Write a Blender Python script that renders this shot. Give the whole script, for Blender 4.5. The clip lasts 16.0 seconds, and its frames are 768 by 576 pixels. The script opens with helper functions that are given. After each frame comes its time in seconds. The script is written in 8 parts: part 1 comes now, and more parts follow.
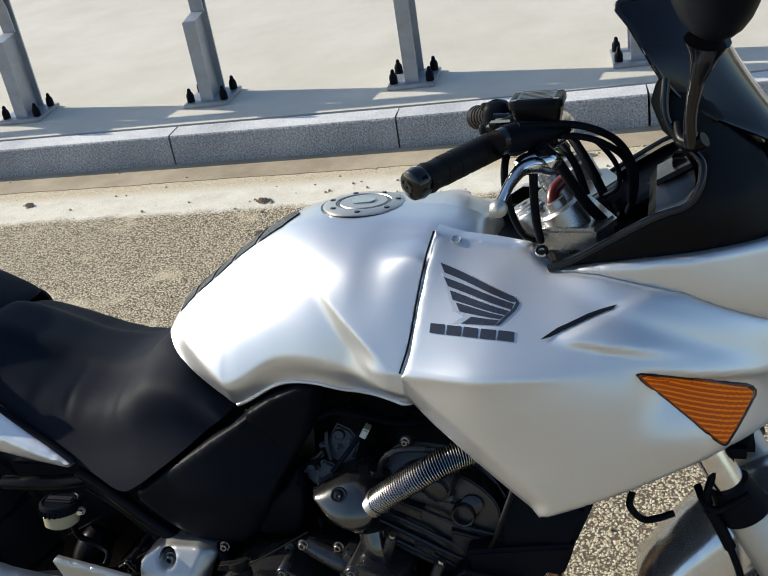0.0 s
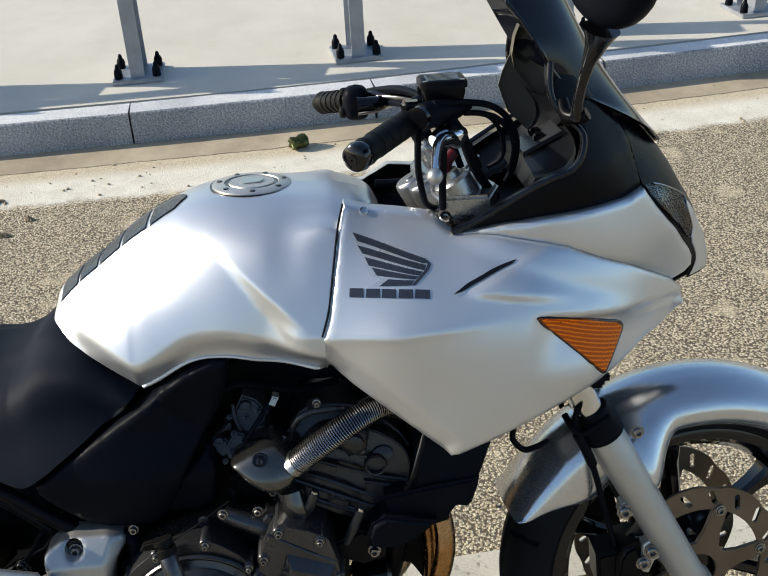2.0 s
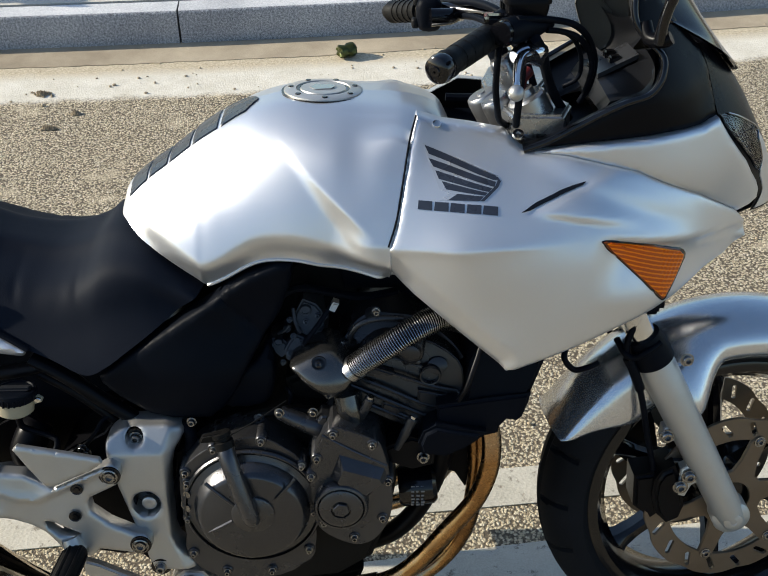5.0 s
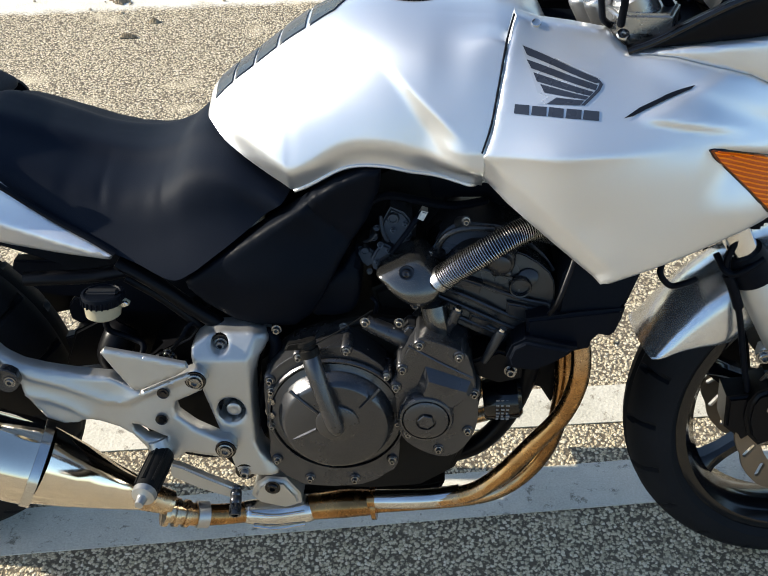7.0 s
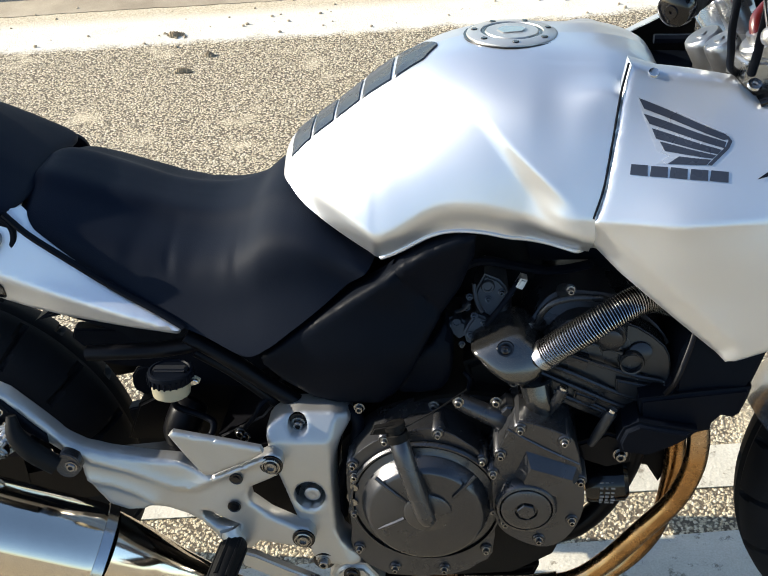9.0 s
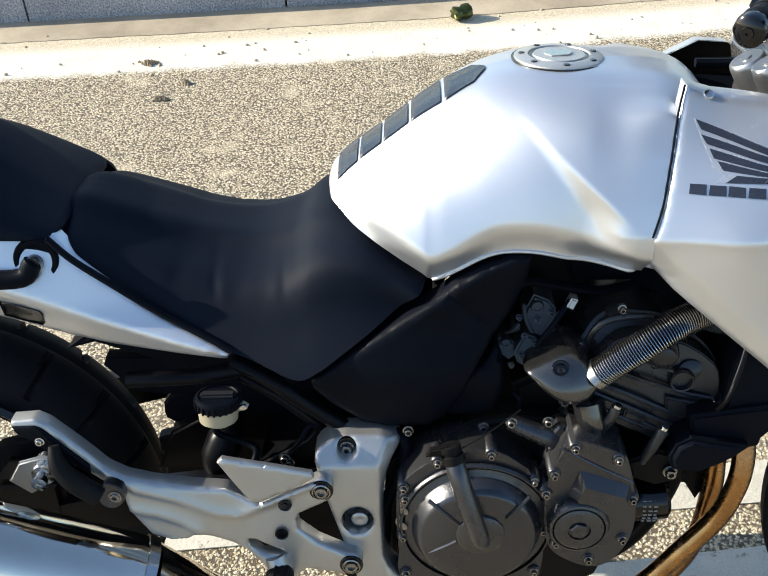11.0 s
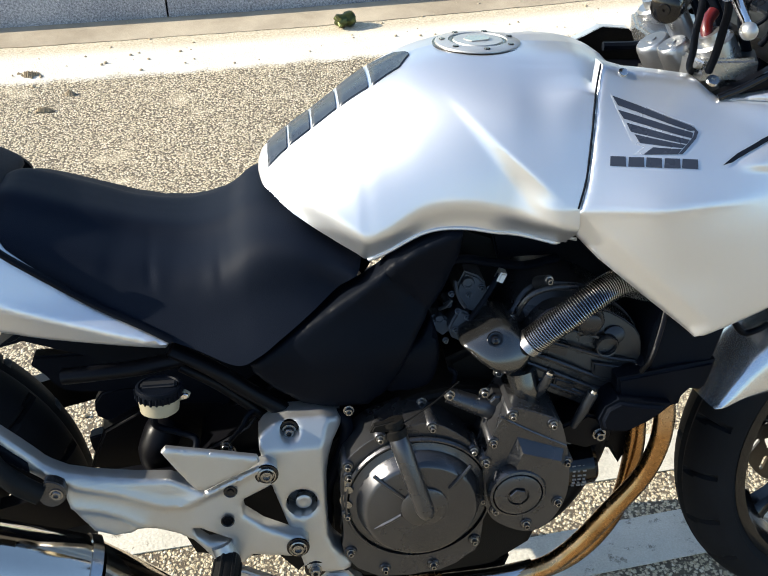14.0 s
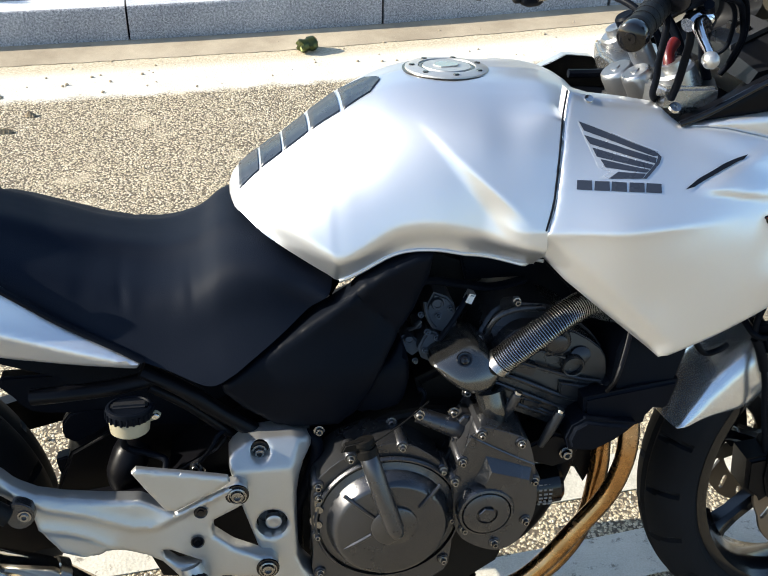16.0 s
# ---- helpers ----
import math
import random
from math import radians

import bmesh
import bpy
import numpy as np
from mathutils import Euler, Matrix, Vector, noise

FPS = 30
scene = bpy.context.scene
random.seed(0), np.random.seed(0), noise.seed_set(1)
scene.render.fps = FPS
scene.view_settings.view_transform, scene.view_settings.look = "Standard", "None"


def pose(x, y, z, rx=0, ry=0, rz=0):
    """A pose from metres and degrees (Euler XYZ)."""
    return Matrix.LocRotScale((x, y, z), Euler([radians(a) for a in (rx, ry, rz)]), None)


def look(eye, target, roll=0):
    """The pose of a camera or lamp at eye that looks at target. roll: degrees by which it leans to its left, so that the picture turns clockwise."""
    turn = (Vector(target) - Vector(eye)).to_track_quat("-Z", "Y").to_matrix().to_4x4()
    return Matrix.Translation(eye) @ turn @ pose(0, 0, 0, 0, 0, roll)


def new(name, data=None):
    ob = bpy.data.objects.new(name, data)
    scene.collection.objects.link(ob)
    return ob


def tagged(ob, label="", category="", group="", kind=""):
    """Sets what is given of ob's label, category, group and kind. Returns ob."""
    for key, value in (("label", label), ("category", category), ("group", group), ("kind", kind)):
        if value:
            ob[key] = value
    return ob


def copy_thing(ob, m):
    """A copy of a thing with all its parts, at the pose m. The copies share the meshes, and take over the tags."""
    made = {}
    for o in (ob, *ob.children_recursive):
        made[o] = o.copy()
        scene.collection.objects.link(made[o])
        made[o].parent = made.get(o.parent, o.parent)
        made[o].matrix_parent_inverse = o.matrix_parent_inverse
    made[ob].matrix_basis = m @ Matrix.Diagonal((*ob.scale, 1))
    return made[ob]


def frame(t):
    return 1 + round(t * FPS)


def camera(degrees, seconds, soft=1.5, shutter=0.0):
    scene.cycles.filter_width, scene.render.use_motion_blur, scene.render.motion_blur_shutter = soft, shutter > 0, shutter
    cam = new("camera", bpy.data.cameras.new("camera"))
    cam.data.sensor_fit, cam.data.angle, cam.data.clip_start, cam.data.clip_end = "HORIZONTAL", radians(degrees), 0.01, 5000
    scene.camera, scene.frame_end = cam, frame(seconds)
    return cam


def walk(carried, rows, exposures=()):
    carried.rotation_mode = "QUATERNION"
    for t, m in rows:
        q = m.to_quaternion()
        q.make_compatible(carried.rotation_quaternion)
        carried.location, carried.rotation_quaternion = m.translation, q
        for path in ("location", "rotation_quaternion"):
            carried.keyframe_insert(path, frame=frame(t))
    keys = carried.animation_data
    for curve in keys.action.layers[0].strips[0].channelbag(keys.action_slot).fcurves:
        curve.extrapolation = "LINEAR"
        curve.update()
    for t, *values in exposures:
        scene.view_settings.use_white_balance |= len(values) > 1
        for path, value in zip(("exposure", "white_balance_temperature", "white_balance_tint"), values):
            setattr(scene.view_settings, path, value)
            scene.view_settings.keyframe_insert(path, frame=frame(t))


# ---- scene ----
# The camera and its walk.
cam = camera(42.0, 16.0, soft=1.1)
PATH = [
    (0, (1.069, -3.691, 1.491), (0.511, -2.031, 0.526), -9.9),
    (0.5, (1.018, -3.732, 1.51), (0.705, -2.037, 0.496), -7.8),
    (1, (0.897, -3.783, 1.52), (0.825, -2.079, 0.474), -5.3),
    (1.5, (0.829, -3.811, 1.518), (0.869, -2.099, 0.484), -3.7),
    (2, (0.793, -3.814, 1.533), (0.873, -2.101, 0.503), -3.1),
    (2.5, (0.775, -3.818, 1.537), (0.87, -2.106, 0.508), -2.8),
    (3, (0.77, -3.82, 1.536), (0.863, -2.105, 0.51), -2.6),
    (3.2, (0.765, -3.824, 1.538), (0.86, -2.108, 0.514), -2.3),
    (5.3, (0.733, -3.829, 1.539), (0.743, -2.23, 0.337), -0.3),
    (5.5, (0.728, -3.841, 1.525), (0.724, -2.261, 0.299), -0.3),
    (6, (0.715, -3.831, 1.521), (0.67, -2.315, 0.218), -0.9),
    (6.5, (0.714, -3.826, 1.508), (0.622, -2.303, 0.215), -2.0),
    (7, (0.713, -3.807, 1.508), (0.598, -2.287, 0.214), -2.7),
    (7.5, (0.715, -3.812, 1.493), (0.58, -2.269, 0.229), -2.9),
    (8, (0.712, -3.806, 1.488), (0.556, -2.254, 0.237), -3.2),
    (8.5, (0.703, -3.773, 1.466), (0.493, -2.203, 0.245), -4.2),
    (9, (0.646, -3.67, 1.485), (0.442, -2.133, 0.222), -5.2),
    (9.5, (0.601, -3.62, 1.485), (0.409, -2.073, 0.231), -5.4),
    (9.7, (0.597, -3.635, 1.468), (0.392, -2.056, 0.258), -5.3),
    (12, (0.463, -3.685, 1.498), (0.462, -2.125, 0.247), -1.7),
    (12.5, (0.514, -3.685, 1.5), (0.45, -2.138, 0.234), -4.1),
    (13, (0.456, -3.712, 1.472), (0.516, -2.132, 0.248), -1.5),
    (13.5, (0.462, -3.721, 1.469), (0.547, -2.135, 0.254), -1.5),
    (14, (0.437, -3.726, 1.468), (0.6, -2.137, 0.265), -0.3),
    (14.5, (0.424, -3.732, 1.469), (0.637, -2.139, 0.278), 0.7),
    (15, (0.415, -3.735, 1.471), (0.662, -2.139, 0.291), 1.4),
    (15.5, (0.422, -3.736, 1.474), (0.667, -2.135, 0.3), 1.5),
    (16, (0.418, -3.738, 1.473), (0.67, -2.131, 0.31), 1.6),
]
walk(cam, [(t, look(e, a, r)) for t, e, a, r in PATH], [(0.0, 0.5, 6500, 8), (3.2, 0.55, 6500, 8), (5.5, 0.55, 6500, 8), (7.0, 1.1, 6500, 8), (8.5, 1.15, 6500, 8), (9.7, 1.15, 6500, 8), (12.0, 1.15, 6500, 8), (12.5, 1.05, 6500, 8), (13.5, 1.2, 6500, 8), (16.0, 1.25, 6500, 8)])

# ---- light: a low sun from behind the bike's tail, clear sky ----
SUN_ELEV, SUN_AZ = 26.0, 172.5        # azimuth of the sun, counter-clockwise from +x
world = bpy.data.worlds.new("sky_world")
scene.world = world
world.use_nodes = True
_n = world.node_tree.nodes
_sky = _n.new("ShaderNodeTexSky")
_sky.sky_type, _sky.sun_disc = "NISHITA", False
_sky.sun_elevation, _sky.sun_rotation = radians(SUN_ELEV), radians(90 - SUN_AZ)
_sky.dust_density, _sky.ozone_density = 0.9, 2.4
world.node_tree.links.new(_sky.outputs["Color"], _n["Background"].inputs["Color"])
_n["Background"].inputs["Strength"].default_value = 0.125
sun = new("sun", bpy.data.lights.new("sun", "SUN"))
sun.data.energy, sun.data.angle, sun.data.color = 4.4, radians(0.5), (1.0, 0.92, 0.79)
_a, _e = radians(SUN_AZ), radians(SUN_ELEV)
sun.matrix_world = look((0, 0, 8), (-math.cos(_a) * math.cos(_e), -math.sin(_a) * math.cos(_e), 8 - math.sin(_e)))


# ---- materials ----
def base_material(name, color, rough=0.5, metal=0.0, coat=0.0):
    m = bpy.data.materials.new(name)
    m.use_nodes = True
    b = m.node_tree.nodes["Principled BSDF"]
    b.inputs["Base Color"].default_value = (*color, 1)
    b.inputs["Roughness"].default_value = rough
    b.inputs["Metallic"].default_value = metal
    b.inputs["Coat Weight"].default_value = coat
    return m, m.node_tree.nodes, m.node_tree.links, b


def tex_noise(n, l, scale, detail=4.0, rough=0.6, vector=None):
    t = n.new("ShaderNodeTexNoise")
    t.inputs["Scale"].default_value, t.inputs["Detail"].default_value = scale, detail
    t.inputs["Roughness"].default_value = rough
    if vector is not None:
        l.new(vector, t.inputs["Vector"])
    return t


def ramp(n, l, src, stops):
    r = n.new("ShaderNodeValToRGB")
    while len(r.color_ramp.elements) < len(stops):
        r.color_ramp.elements.new(0.5)
    for el, (p, c) in zip(r.color_ramp.elements, stops):
        el.position = p
        el.color = (*c, 1) if len(c) == 3 else c
    l.new(src, r.inputs["Fac"])
    return r


def mix(n, l, fac, a, b, mode="MIX"):
    x = n.new("ShaderNodeMix")
    x.data_type, x.blend_type = "RGBA", mode
    for sock, v in (("Factor", fac), ("A", a), ("B", b)):
        i = [s for s in x.inputs if s.name == sock and (s.type == "VALUE" if sock == "Factor" else s.type == "RGBA")][0]
        if isinstance(v, (int, float)):
            i.default_value = v
        elif isinstance(v, tuple):
            i.default_value = (*v, 1)
        else:
            l.new(v, i)
    return [o for o in x.outputs if o.type == "RGBA"][0]


def bump(n, l, b, height, strength, dist, before=None):
    u = n.new("ShaderNodeBump")
    u.inputs["Strength"].default_value, u.inputs["Distance"].default_value = strength, dist
    l.new(height, u.inputs["Height"])
    if before is not None:
        l.new(before.outputs["Normal"], u.inputs["Normal"])
    l.new(u.outputs["Normal"], b.inputs["Normal"])
    return u


def coords(n):
    return n.new("ShaderNodeTexCoord").outputs["Object"]


def worn(name, color, rough, metal=0.0, coat=0.0, vary=0.25, scale=60, grain=900, relief=0.15, rvary=0.12, spec=0.5):
    """A surface with blotches, fine grain and a little relief."""
    m, n, l, b = base_material(name, color, rough, metal, coat)
    b.inputs["Specular IOR Level"].default_value = spec
    c = coords(n)
    t1, t2 = tex_noise(n, l, scale * 0.12, 5, 0.65, c), tex_noise(n, l, grain, 3, 0.6, c)
    lo, hi = tuple(v * (1 - vary) for v in color), tuple(min(1, v * (1 + vary)) for v in color)
    r = ramp(n, l, t1.outputs["Fac"], [(0.3, lo), (0.7, hi)])
    l.new(mix(n, l, 0.3, r.outputs["Color"], ramp(n, l, t2.outputs["Fac"], [(0.3, lo), (0.7, hi)]).outputs["Color"]), b.inputs["Base Color"])
    rr = ramp(n, l, t1.outputs["Fac"], [(0.25, (max(0.02, rough - rvary),) * 3), (0.75, (min(1, rough + rvary),) * 3)])
    l.new(rr.outputs["Color"], b.inputs["Roughness"])
    if relief:
        bump(n, l, b, t2.outputs["Fac"], relief, 0.001)
    return m


def silver_paint(name="silver_paint", gloss=0.0):
    """Metallic lacquer: bright flakes under a clear coat, a little road dust."""
    m, n, l, b = base_material(name, (0.67, 0.68, 0.69), 0.32, 0.82, 0.25)
    c = coords(n)
    b.inputs["Coat Roughness"].default_value = 0.06
    flake = n.new("ShaderNodeTexVoronoi")
    flake.inputs["Scale"].default_value = 2600
    l.new(c, flake.inputs["Vector"])
    dust = tex_noise(n, l, 7, 5, 0.7, c)
    col = mix(n, l, 0.04, (0.67, 0.68, 0.695), flake.outputs["Color"], "OVERLAY")
    l.new(mix(n, l, ramp(n, l, dust.outputs["Fac"], [(0.50, (0, 0, 0)), (0.9, (0.22, 0.22, 0.22))]).outputs["Color"], col, (0.68, 0.655, 0.61)), b.inputs["Base Color"])
    l.new(ramp(n, l, dust.outputs["Fac"], [(0.3, (0.36 - gloss,) * 3), (0.8, (0.40 - gloss,) * 3)]).outputs["Color"], b.inputs["Roughness"])
    return m


def chip_nodes(n, l, c):
    """Colour and height of coarse chip-seal: pale tan stones in dark binder, with small dusty patches."""
    v = n.new("ShaderNodeTexVoronoi")
    v.inputs["Scale"].default_value = 150
    bent = n.new("ShaderNodeVectorMath")
    bent.operation = "MULTIPLY_ADD"
    l.new(tex_noise(n, l, 170, 2, 0.6, c).outputs["Color"], bent.inputs[0])
    bent.inputs[1].default_value = (0.009, 0.009, 0.009)
    l.new(c, bent.inputs[2])
    l.new(bent.outputs[0], v.inputs["Vector"])
    stone = ramp(n, l, v.outputs["Color"], [(0.0, (0.25, 0.195, 0.12)), (0.3, (0.53, 0.435, 0.28)), (0.7, (0.72, 0.61, 0.42)), (1.0, (0.80, 0.72, 0.55))])
    gap = ramp(n, l, v.outputs["Distance"], [(0.40, (0, 0, 0)), (0.62, (1, 1, 1))])
    patch, wide = tex_noise(n, l, 5.5, 6, 0.6, c), tex_noise(n, l, 0.9, 4, 0.6, c)
    fine = tex_noise(n, l, 420, 3, 0.6, c)
    s1 = mix(n, l, gap.outputs["Color"], stone.outputs["Color"], (0.11, 0.085, 0.055))
    dust = ramp(n, l, patch.outputs["Fac"], [(0.57, (0.0, 0.0, 0.0)), (0.70, (0.65, 0.65, 0.65))])
    s2 = mix(n, l, dust.outputs["Color"], s1, (0.70, 0.585, 0.40))
    s3 = mix(n, l, 0.35, s2, ramp(n, l, fine.outputs["Fac"], [(0.3, (0.3, 0.3, 0.3)), (0.7, (0.75, 0.75, 0.75))]).outputs["Color"], "OVERLAY")
    tone = ramp(n, l, wide.outputs["Fac"], [(0.3, (0.90, 0.90, 0.90)), (0.7, (1.0, 1.0, 1.0))])
    inv = ramp(n, l, v.outputs["Distance"], [(0.1, (1, 1, 1)), (0.7, (0, 0, 0))])
    return mix(n, l, 1.0, s3, tone.outputs["Color"], "MULTIPLY"), inv.outputs["Color"]


def chip_asphalt():
    m, n, l, b = base_material("chip_asphalt", (0.3, 0.27, 0.22), 0.85)
    col, height = chip_nodes(n, l, coords(n))
    l.new(col, b.inputs["Base Color"])
    bump(n, l, b, height, 0.8, 0.003)
    return m


def maths(n, l, op, a, b=0.0):
    x = n.new("ShaderNodeMath")
    x.operation = op
    for i, v in enumerate((a, b)):
        if isinstance(v, (int, float)):
            x.inputs[i].default_value = v
        else:
            l.new(v, x.inputs[i])
    return x.outputs[0]


def road_edge():
    """The road's edge: chips, then a broad worn white line, then sandy grit, each melting into the next."""
    m, n, l, b = base_material("road_edge", (0.5, 0.45, 0.36), 0.85)
    c = coords(n)
    xyz = n.new("ShaderNodeSeparateXYZ")
    l.new(c, xyz.inputs[0])
    x, y = xyz.outputs[0], xyz.outputs[1]
    bent = maths(n, l, "MINIMUM", maths(n, l, "MAXIMUM", x, 0.0), 1.3)
    foot = maths(n, l, "ADD", maths(n, l, "MULTIPLY", maths(n, l, "MINIMUM", x, 1.3), 0.06), maths(n, l, "MULTIPLY", maths(n, l, "MULTIPLY", bent, bent), 0.03))
    foot = maths(n, l, "ADD", foot, maths(n, l, "MULTIPLY", maths(n, l, "MAXIMUM", maths(n, l, "SUBTRACT", x, 1.3), 0.0), 0.138))
    off = maths(n, l, "SUBTRACT", y, foot)
    n1, n2 = tex_noise(n, l, 9, 6, 0.7, c), tex_noise(n, l, 120, 4, 0.7, c)
    wob = maths(n, l, "ADD", maths(n, l, "MULTIPLY", maths(n, l, "SUBTRACT", n1.outputs["Fac"], 0.5), 0.10), maths(n, l, "MULTIPLY", maths(n, l, "SUBTRACT", n2.outputs["Fac"], 0.5), 0.075))
    o = maths(n, l, "ADD", off, wob)
    chip, height = chip_nodes(n, l, c)
    tone = ramp(n, l, n1.outputs["Fac"], [(0.3, (0.60, 0.55, 0.44)), (0.7, (0.78, 0.73, 0.62))])
    sand = ramp(n, l, n2.outputs["Fac"], [(0.3, (0.44, 0.36, 0.24)), (0.7, (0.64, 0.54, 0.38))])
    t1 = ramp(n, l, maths(n, l, "ADD", maths(n, l, "MULTIPLY", maths(n, l, "ADD", o, 0.49), 22.0), 0.5), [(0.0, (0, 0, 0)), (1.0, (1, 1, 1))])
    t2 = ramp(n, l, maths(n, l, "ADD", maths(n, l, "MULTIPLY", maths(n, l, "ADD", o, 0.275), 14.0), 0.5), [(0.0, (0, 0, 0)), (1.0, (1, 1, 1))])
    col = mix(n, l, t2.outputs["Color"], mix(n, l, t1.outputs["Color"], chip, tone.outputs["Color"]), sand.outputs["Color"])
    l.new(mix(n, l, 0.5, col, ramp(n, l, n2.outputs["Fac"], [(0.3, (0.34, 0.34, 0.34)), (0.7, (0.66, 0.66, 0.66))]).outputs["Color"], "OVERLAY"), b.inputs["Base Color"])
    bump(n, l, b, height, 0.35, 0.0025)
    return m


def lane_paint():
    """Thin grey-white paint, dirty and worn through to the chips."""
    m, n, l, b = base_material("worn_lane_paint", (0.5, 0.47, 0.4), 0.75)
    c = coords(n)
    big, mid, fine = tex_noise(n, l, 4, 6, 0.7, c), tex_noise(n, l, 38, 6, 0.75, c), tex_noise(n, l, 300, 3, 0.6, c)
    paint = ramp(n, l, big.outputs["Fac"], [(0.3, (0.46, 0.43, 0.35)), (0.7, (0.68, 0.635, 0.535))])
    hole = ramp(n, l, mid.outputs["Fac"], [(0.57, (0, 0, 0)), (0.66, (0.9, 0.9, 0.9))])
    s = mix(n, l, hole.outputs["Color"], paint.outputs["Color"], (0.20, 0.17, 0.125))
    l.new(mix(n, l, 0.4, s, ramp(n, l, fine.outputs["Fac"], [(0.3, (0.3, 0.3, 0.3)), (0.7, (0.7, 0.7, 0.7))]).outputs["Color"], "OVERLAY"), b.inputs["Base Color"])
    v = n.new("ShaderNodeTexVoronoi")
    v.inputs["Scale"].default_value = 140
    l.new(c, v.inputs["Vector"])
    bump(n, l, b, v.outputs["Distance"], 0.3, 0.002)
    return m


def granite(name="shaded_granite_face", tones=((0.07, 0.07, 0.075), (0.34, 0.34, 0.345), (0.70, 0.69, 0.67))):
    m, n, l, b = base_material(name, (0.4, 0.4, 0.4), 0.7)
    c = coords(n)
    a1, a2, a3 = tex_noise(n, l, 120, 6, 0.9, c), tex_noise(n, l, 3, 4, 0.6, c), tex_noise(n, l, 60, 5, 0.7, c)
    s = ramp(n, l, a1.outputs["Fac"], [(0.36, tones[0]), (0.5, tones[1]), (0.62, tones[2])])
    k = ramp(n, l, a2.outputs["Fac"], [(0.35, (0.68, 0.69, 0.72)), (0.65, (1, 1, 1))])
    l.new(mix(n, l, 1.0, s.outputs["Color"], k.outputs["Color"], "MULTIPLY"), b.inputs["Base Color"])
    bump(n, l, b, a3.outputs["Fac"], 0.5, 0.006)
    return m


def grit_concrete(name, lo, hi, scale=30, relief=0.3):
    m, n, l, b = base_material(name, lo, 0.9)
    c = coords(n)
    a1, a2, a3 = tex_noise(n, l, 2.2, 6, 0.65, c), tex_noise(n, l, scale * 12, 4, 0.7, c), tex_noise(n, l, scale, 5, 0.7, c)
    s = ramp(n, l, a1.outputs["Fac"], [(0.3, lo), (0.7, hi)])
    f = ramp(n, l, a2.outputs["Fac"], [(0.3, (0.33, 0.33, 0.33)), (0.7, (0.66, 0.66, 0.66))])
    l.new(mix(n, l, 0.6, s.outputs["Color"], f.outputs["Color"], "OVERLAY"), b.inputs["Base Color"])
    bump(n, l, b, a3.outputs["Fac"], relief, 0.004)
    return m


def vinyl():
    m, n, l, b = base_material("black_vinyl", (0.005, 0.006, 0.010), 0.55)
    b.inputs["Specular IOR Level"].default_value = 0.11
    c = coords(n)
    v = n.new("ShaderNodeTexVoronoi")
    v.inputs["Scale"].default_value = 700
    l.new(c, v.inputs["Vector"])
    big = tex_noise(n, l, 9, 5, 0.7, c)
    l.new(ramp(n, l, big.outputs["Fac"], [(0.3, (0.0022, 0.0046, 0.0105)), (0.8, (0.0038, 0.0070, 0.0145))]).outputs["Color"], b.inputs["Base Color"])
    l.new(ramp(n, l, big.outputs["Fac"], [(0.3, (0.62,) * 3), (0.75, (0.74,) * 3)]).outputs["Color"], b.inputs["Roughness"])
    bump(n, l, b, v.outputs["Distance"], 0.25, 0.0006)
    return m


def heat_steel():
    """Header pipe steel, blued to straw and brown by heat."""
    m, n, l, b = base_material("heat_steel", (0.5, 0.4, 0.3), 0.22, 1.0)
    c = coords(n)
    a = tex_noise(n, l, 6, 4, 0.6, c)
    l.new(ramp(n, l, a.outputs["Fac"], [(0.3, (0.12, 0.06, 0.025)), (0.5, (0.42, 0.23, 0.09)), (0.7, (0.54, 0.43, 0.30))]).outputs["Color"], b.inputs["Base Color"])
    l.new(ramp(n, l, tex_noise(n, l, 40, 5, 0.7, c).outputs["Fac"], [(0.3, (0.14,) * 3), (0.7, (0.36,) * 3)]).outputs["Color"], b.inputs["Roughness"])
    return m


SILVER, SILVERGLOSS = silver_paint(), silver_paint("glossy_silver_paint", 0.17)
# one granite in two tones: sun on its top, shade on its face, as colour
GRANITE_TOP = granite("sunlit_granite_top", ((0.48, 0.48, 0.48), (0.70, 0.69, 0.67), (0.84, 0.83, 0.80)))
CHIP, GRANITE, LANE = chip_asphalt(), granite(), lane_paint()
GUTTER = grit_concrete("gutter_mortar", (0.25, 0.20, 0.135), (0.50, 0.42, 0.30), 30, 0.5)
EDGE = road_edge()
WALKWAY = grit_concrete("walkway_concrete", (0.52, 0.48, 0.40), (0.62, 0.58, 0.50), 14, 0.12)
GALV = worn("galvanised_steel", (0.34, 0.36, 0.39), 0.5, 0.7, 0, 0.25, 80)
VINYL = vinyl()
BLACK = worn("black_plastic", (0.003, 0.0042, 0.0072), 0.45, 0, 0, 0.3, 60, 900, 0.15, 0.1, 0.06)
GLOSSBLACK = worn("gloss_black", (0.003, 0.003, 0.004), 0.14, 0, 0.08, 0.2, 60, 900, 0.02, 0.05, 0.4)
RUBBER = worn("tyre_rubber", (0.011, 0.0115, 0.013), 0.7, 0, 0, 0.35, 80, 600, 0.3, 0.1, 0.08)
GRIP = worn("grip_rubber", (0.005, 0.005, 0.005), 0.55, 0, 0, 0.3, 80, 600, 0.3, 0.1, 0.15)
FRAMEPAINT = worn("black_frame_paint", (0.003, 0.003, 0.004), 0.35, 0, 0.0, 0.3, 60, 700, 0.1, 0.1, 0.12)
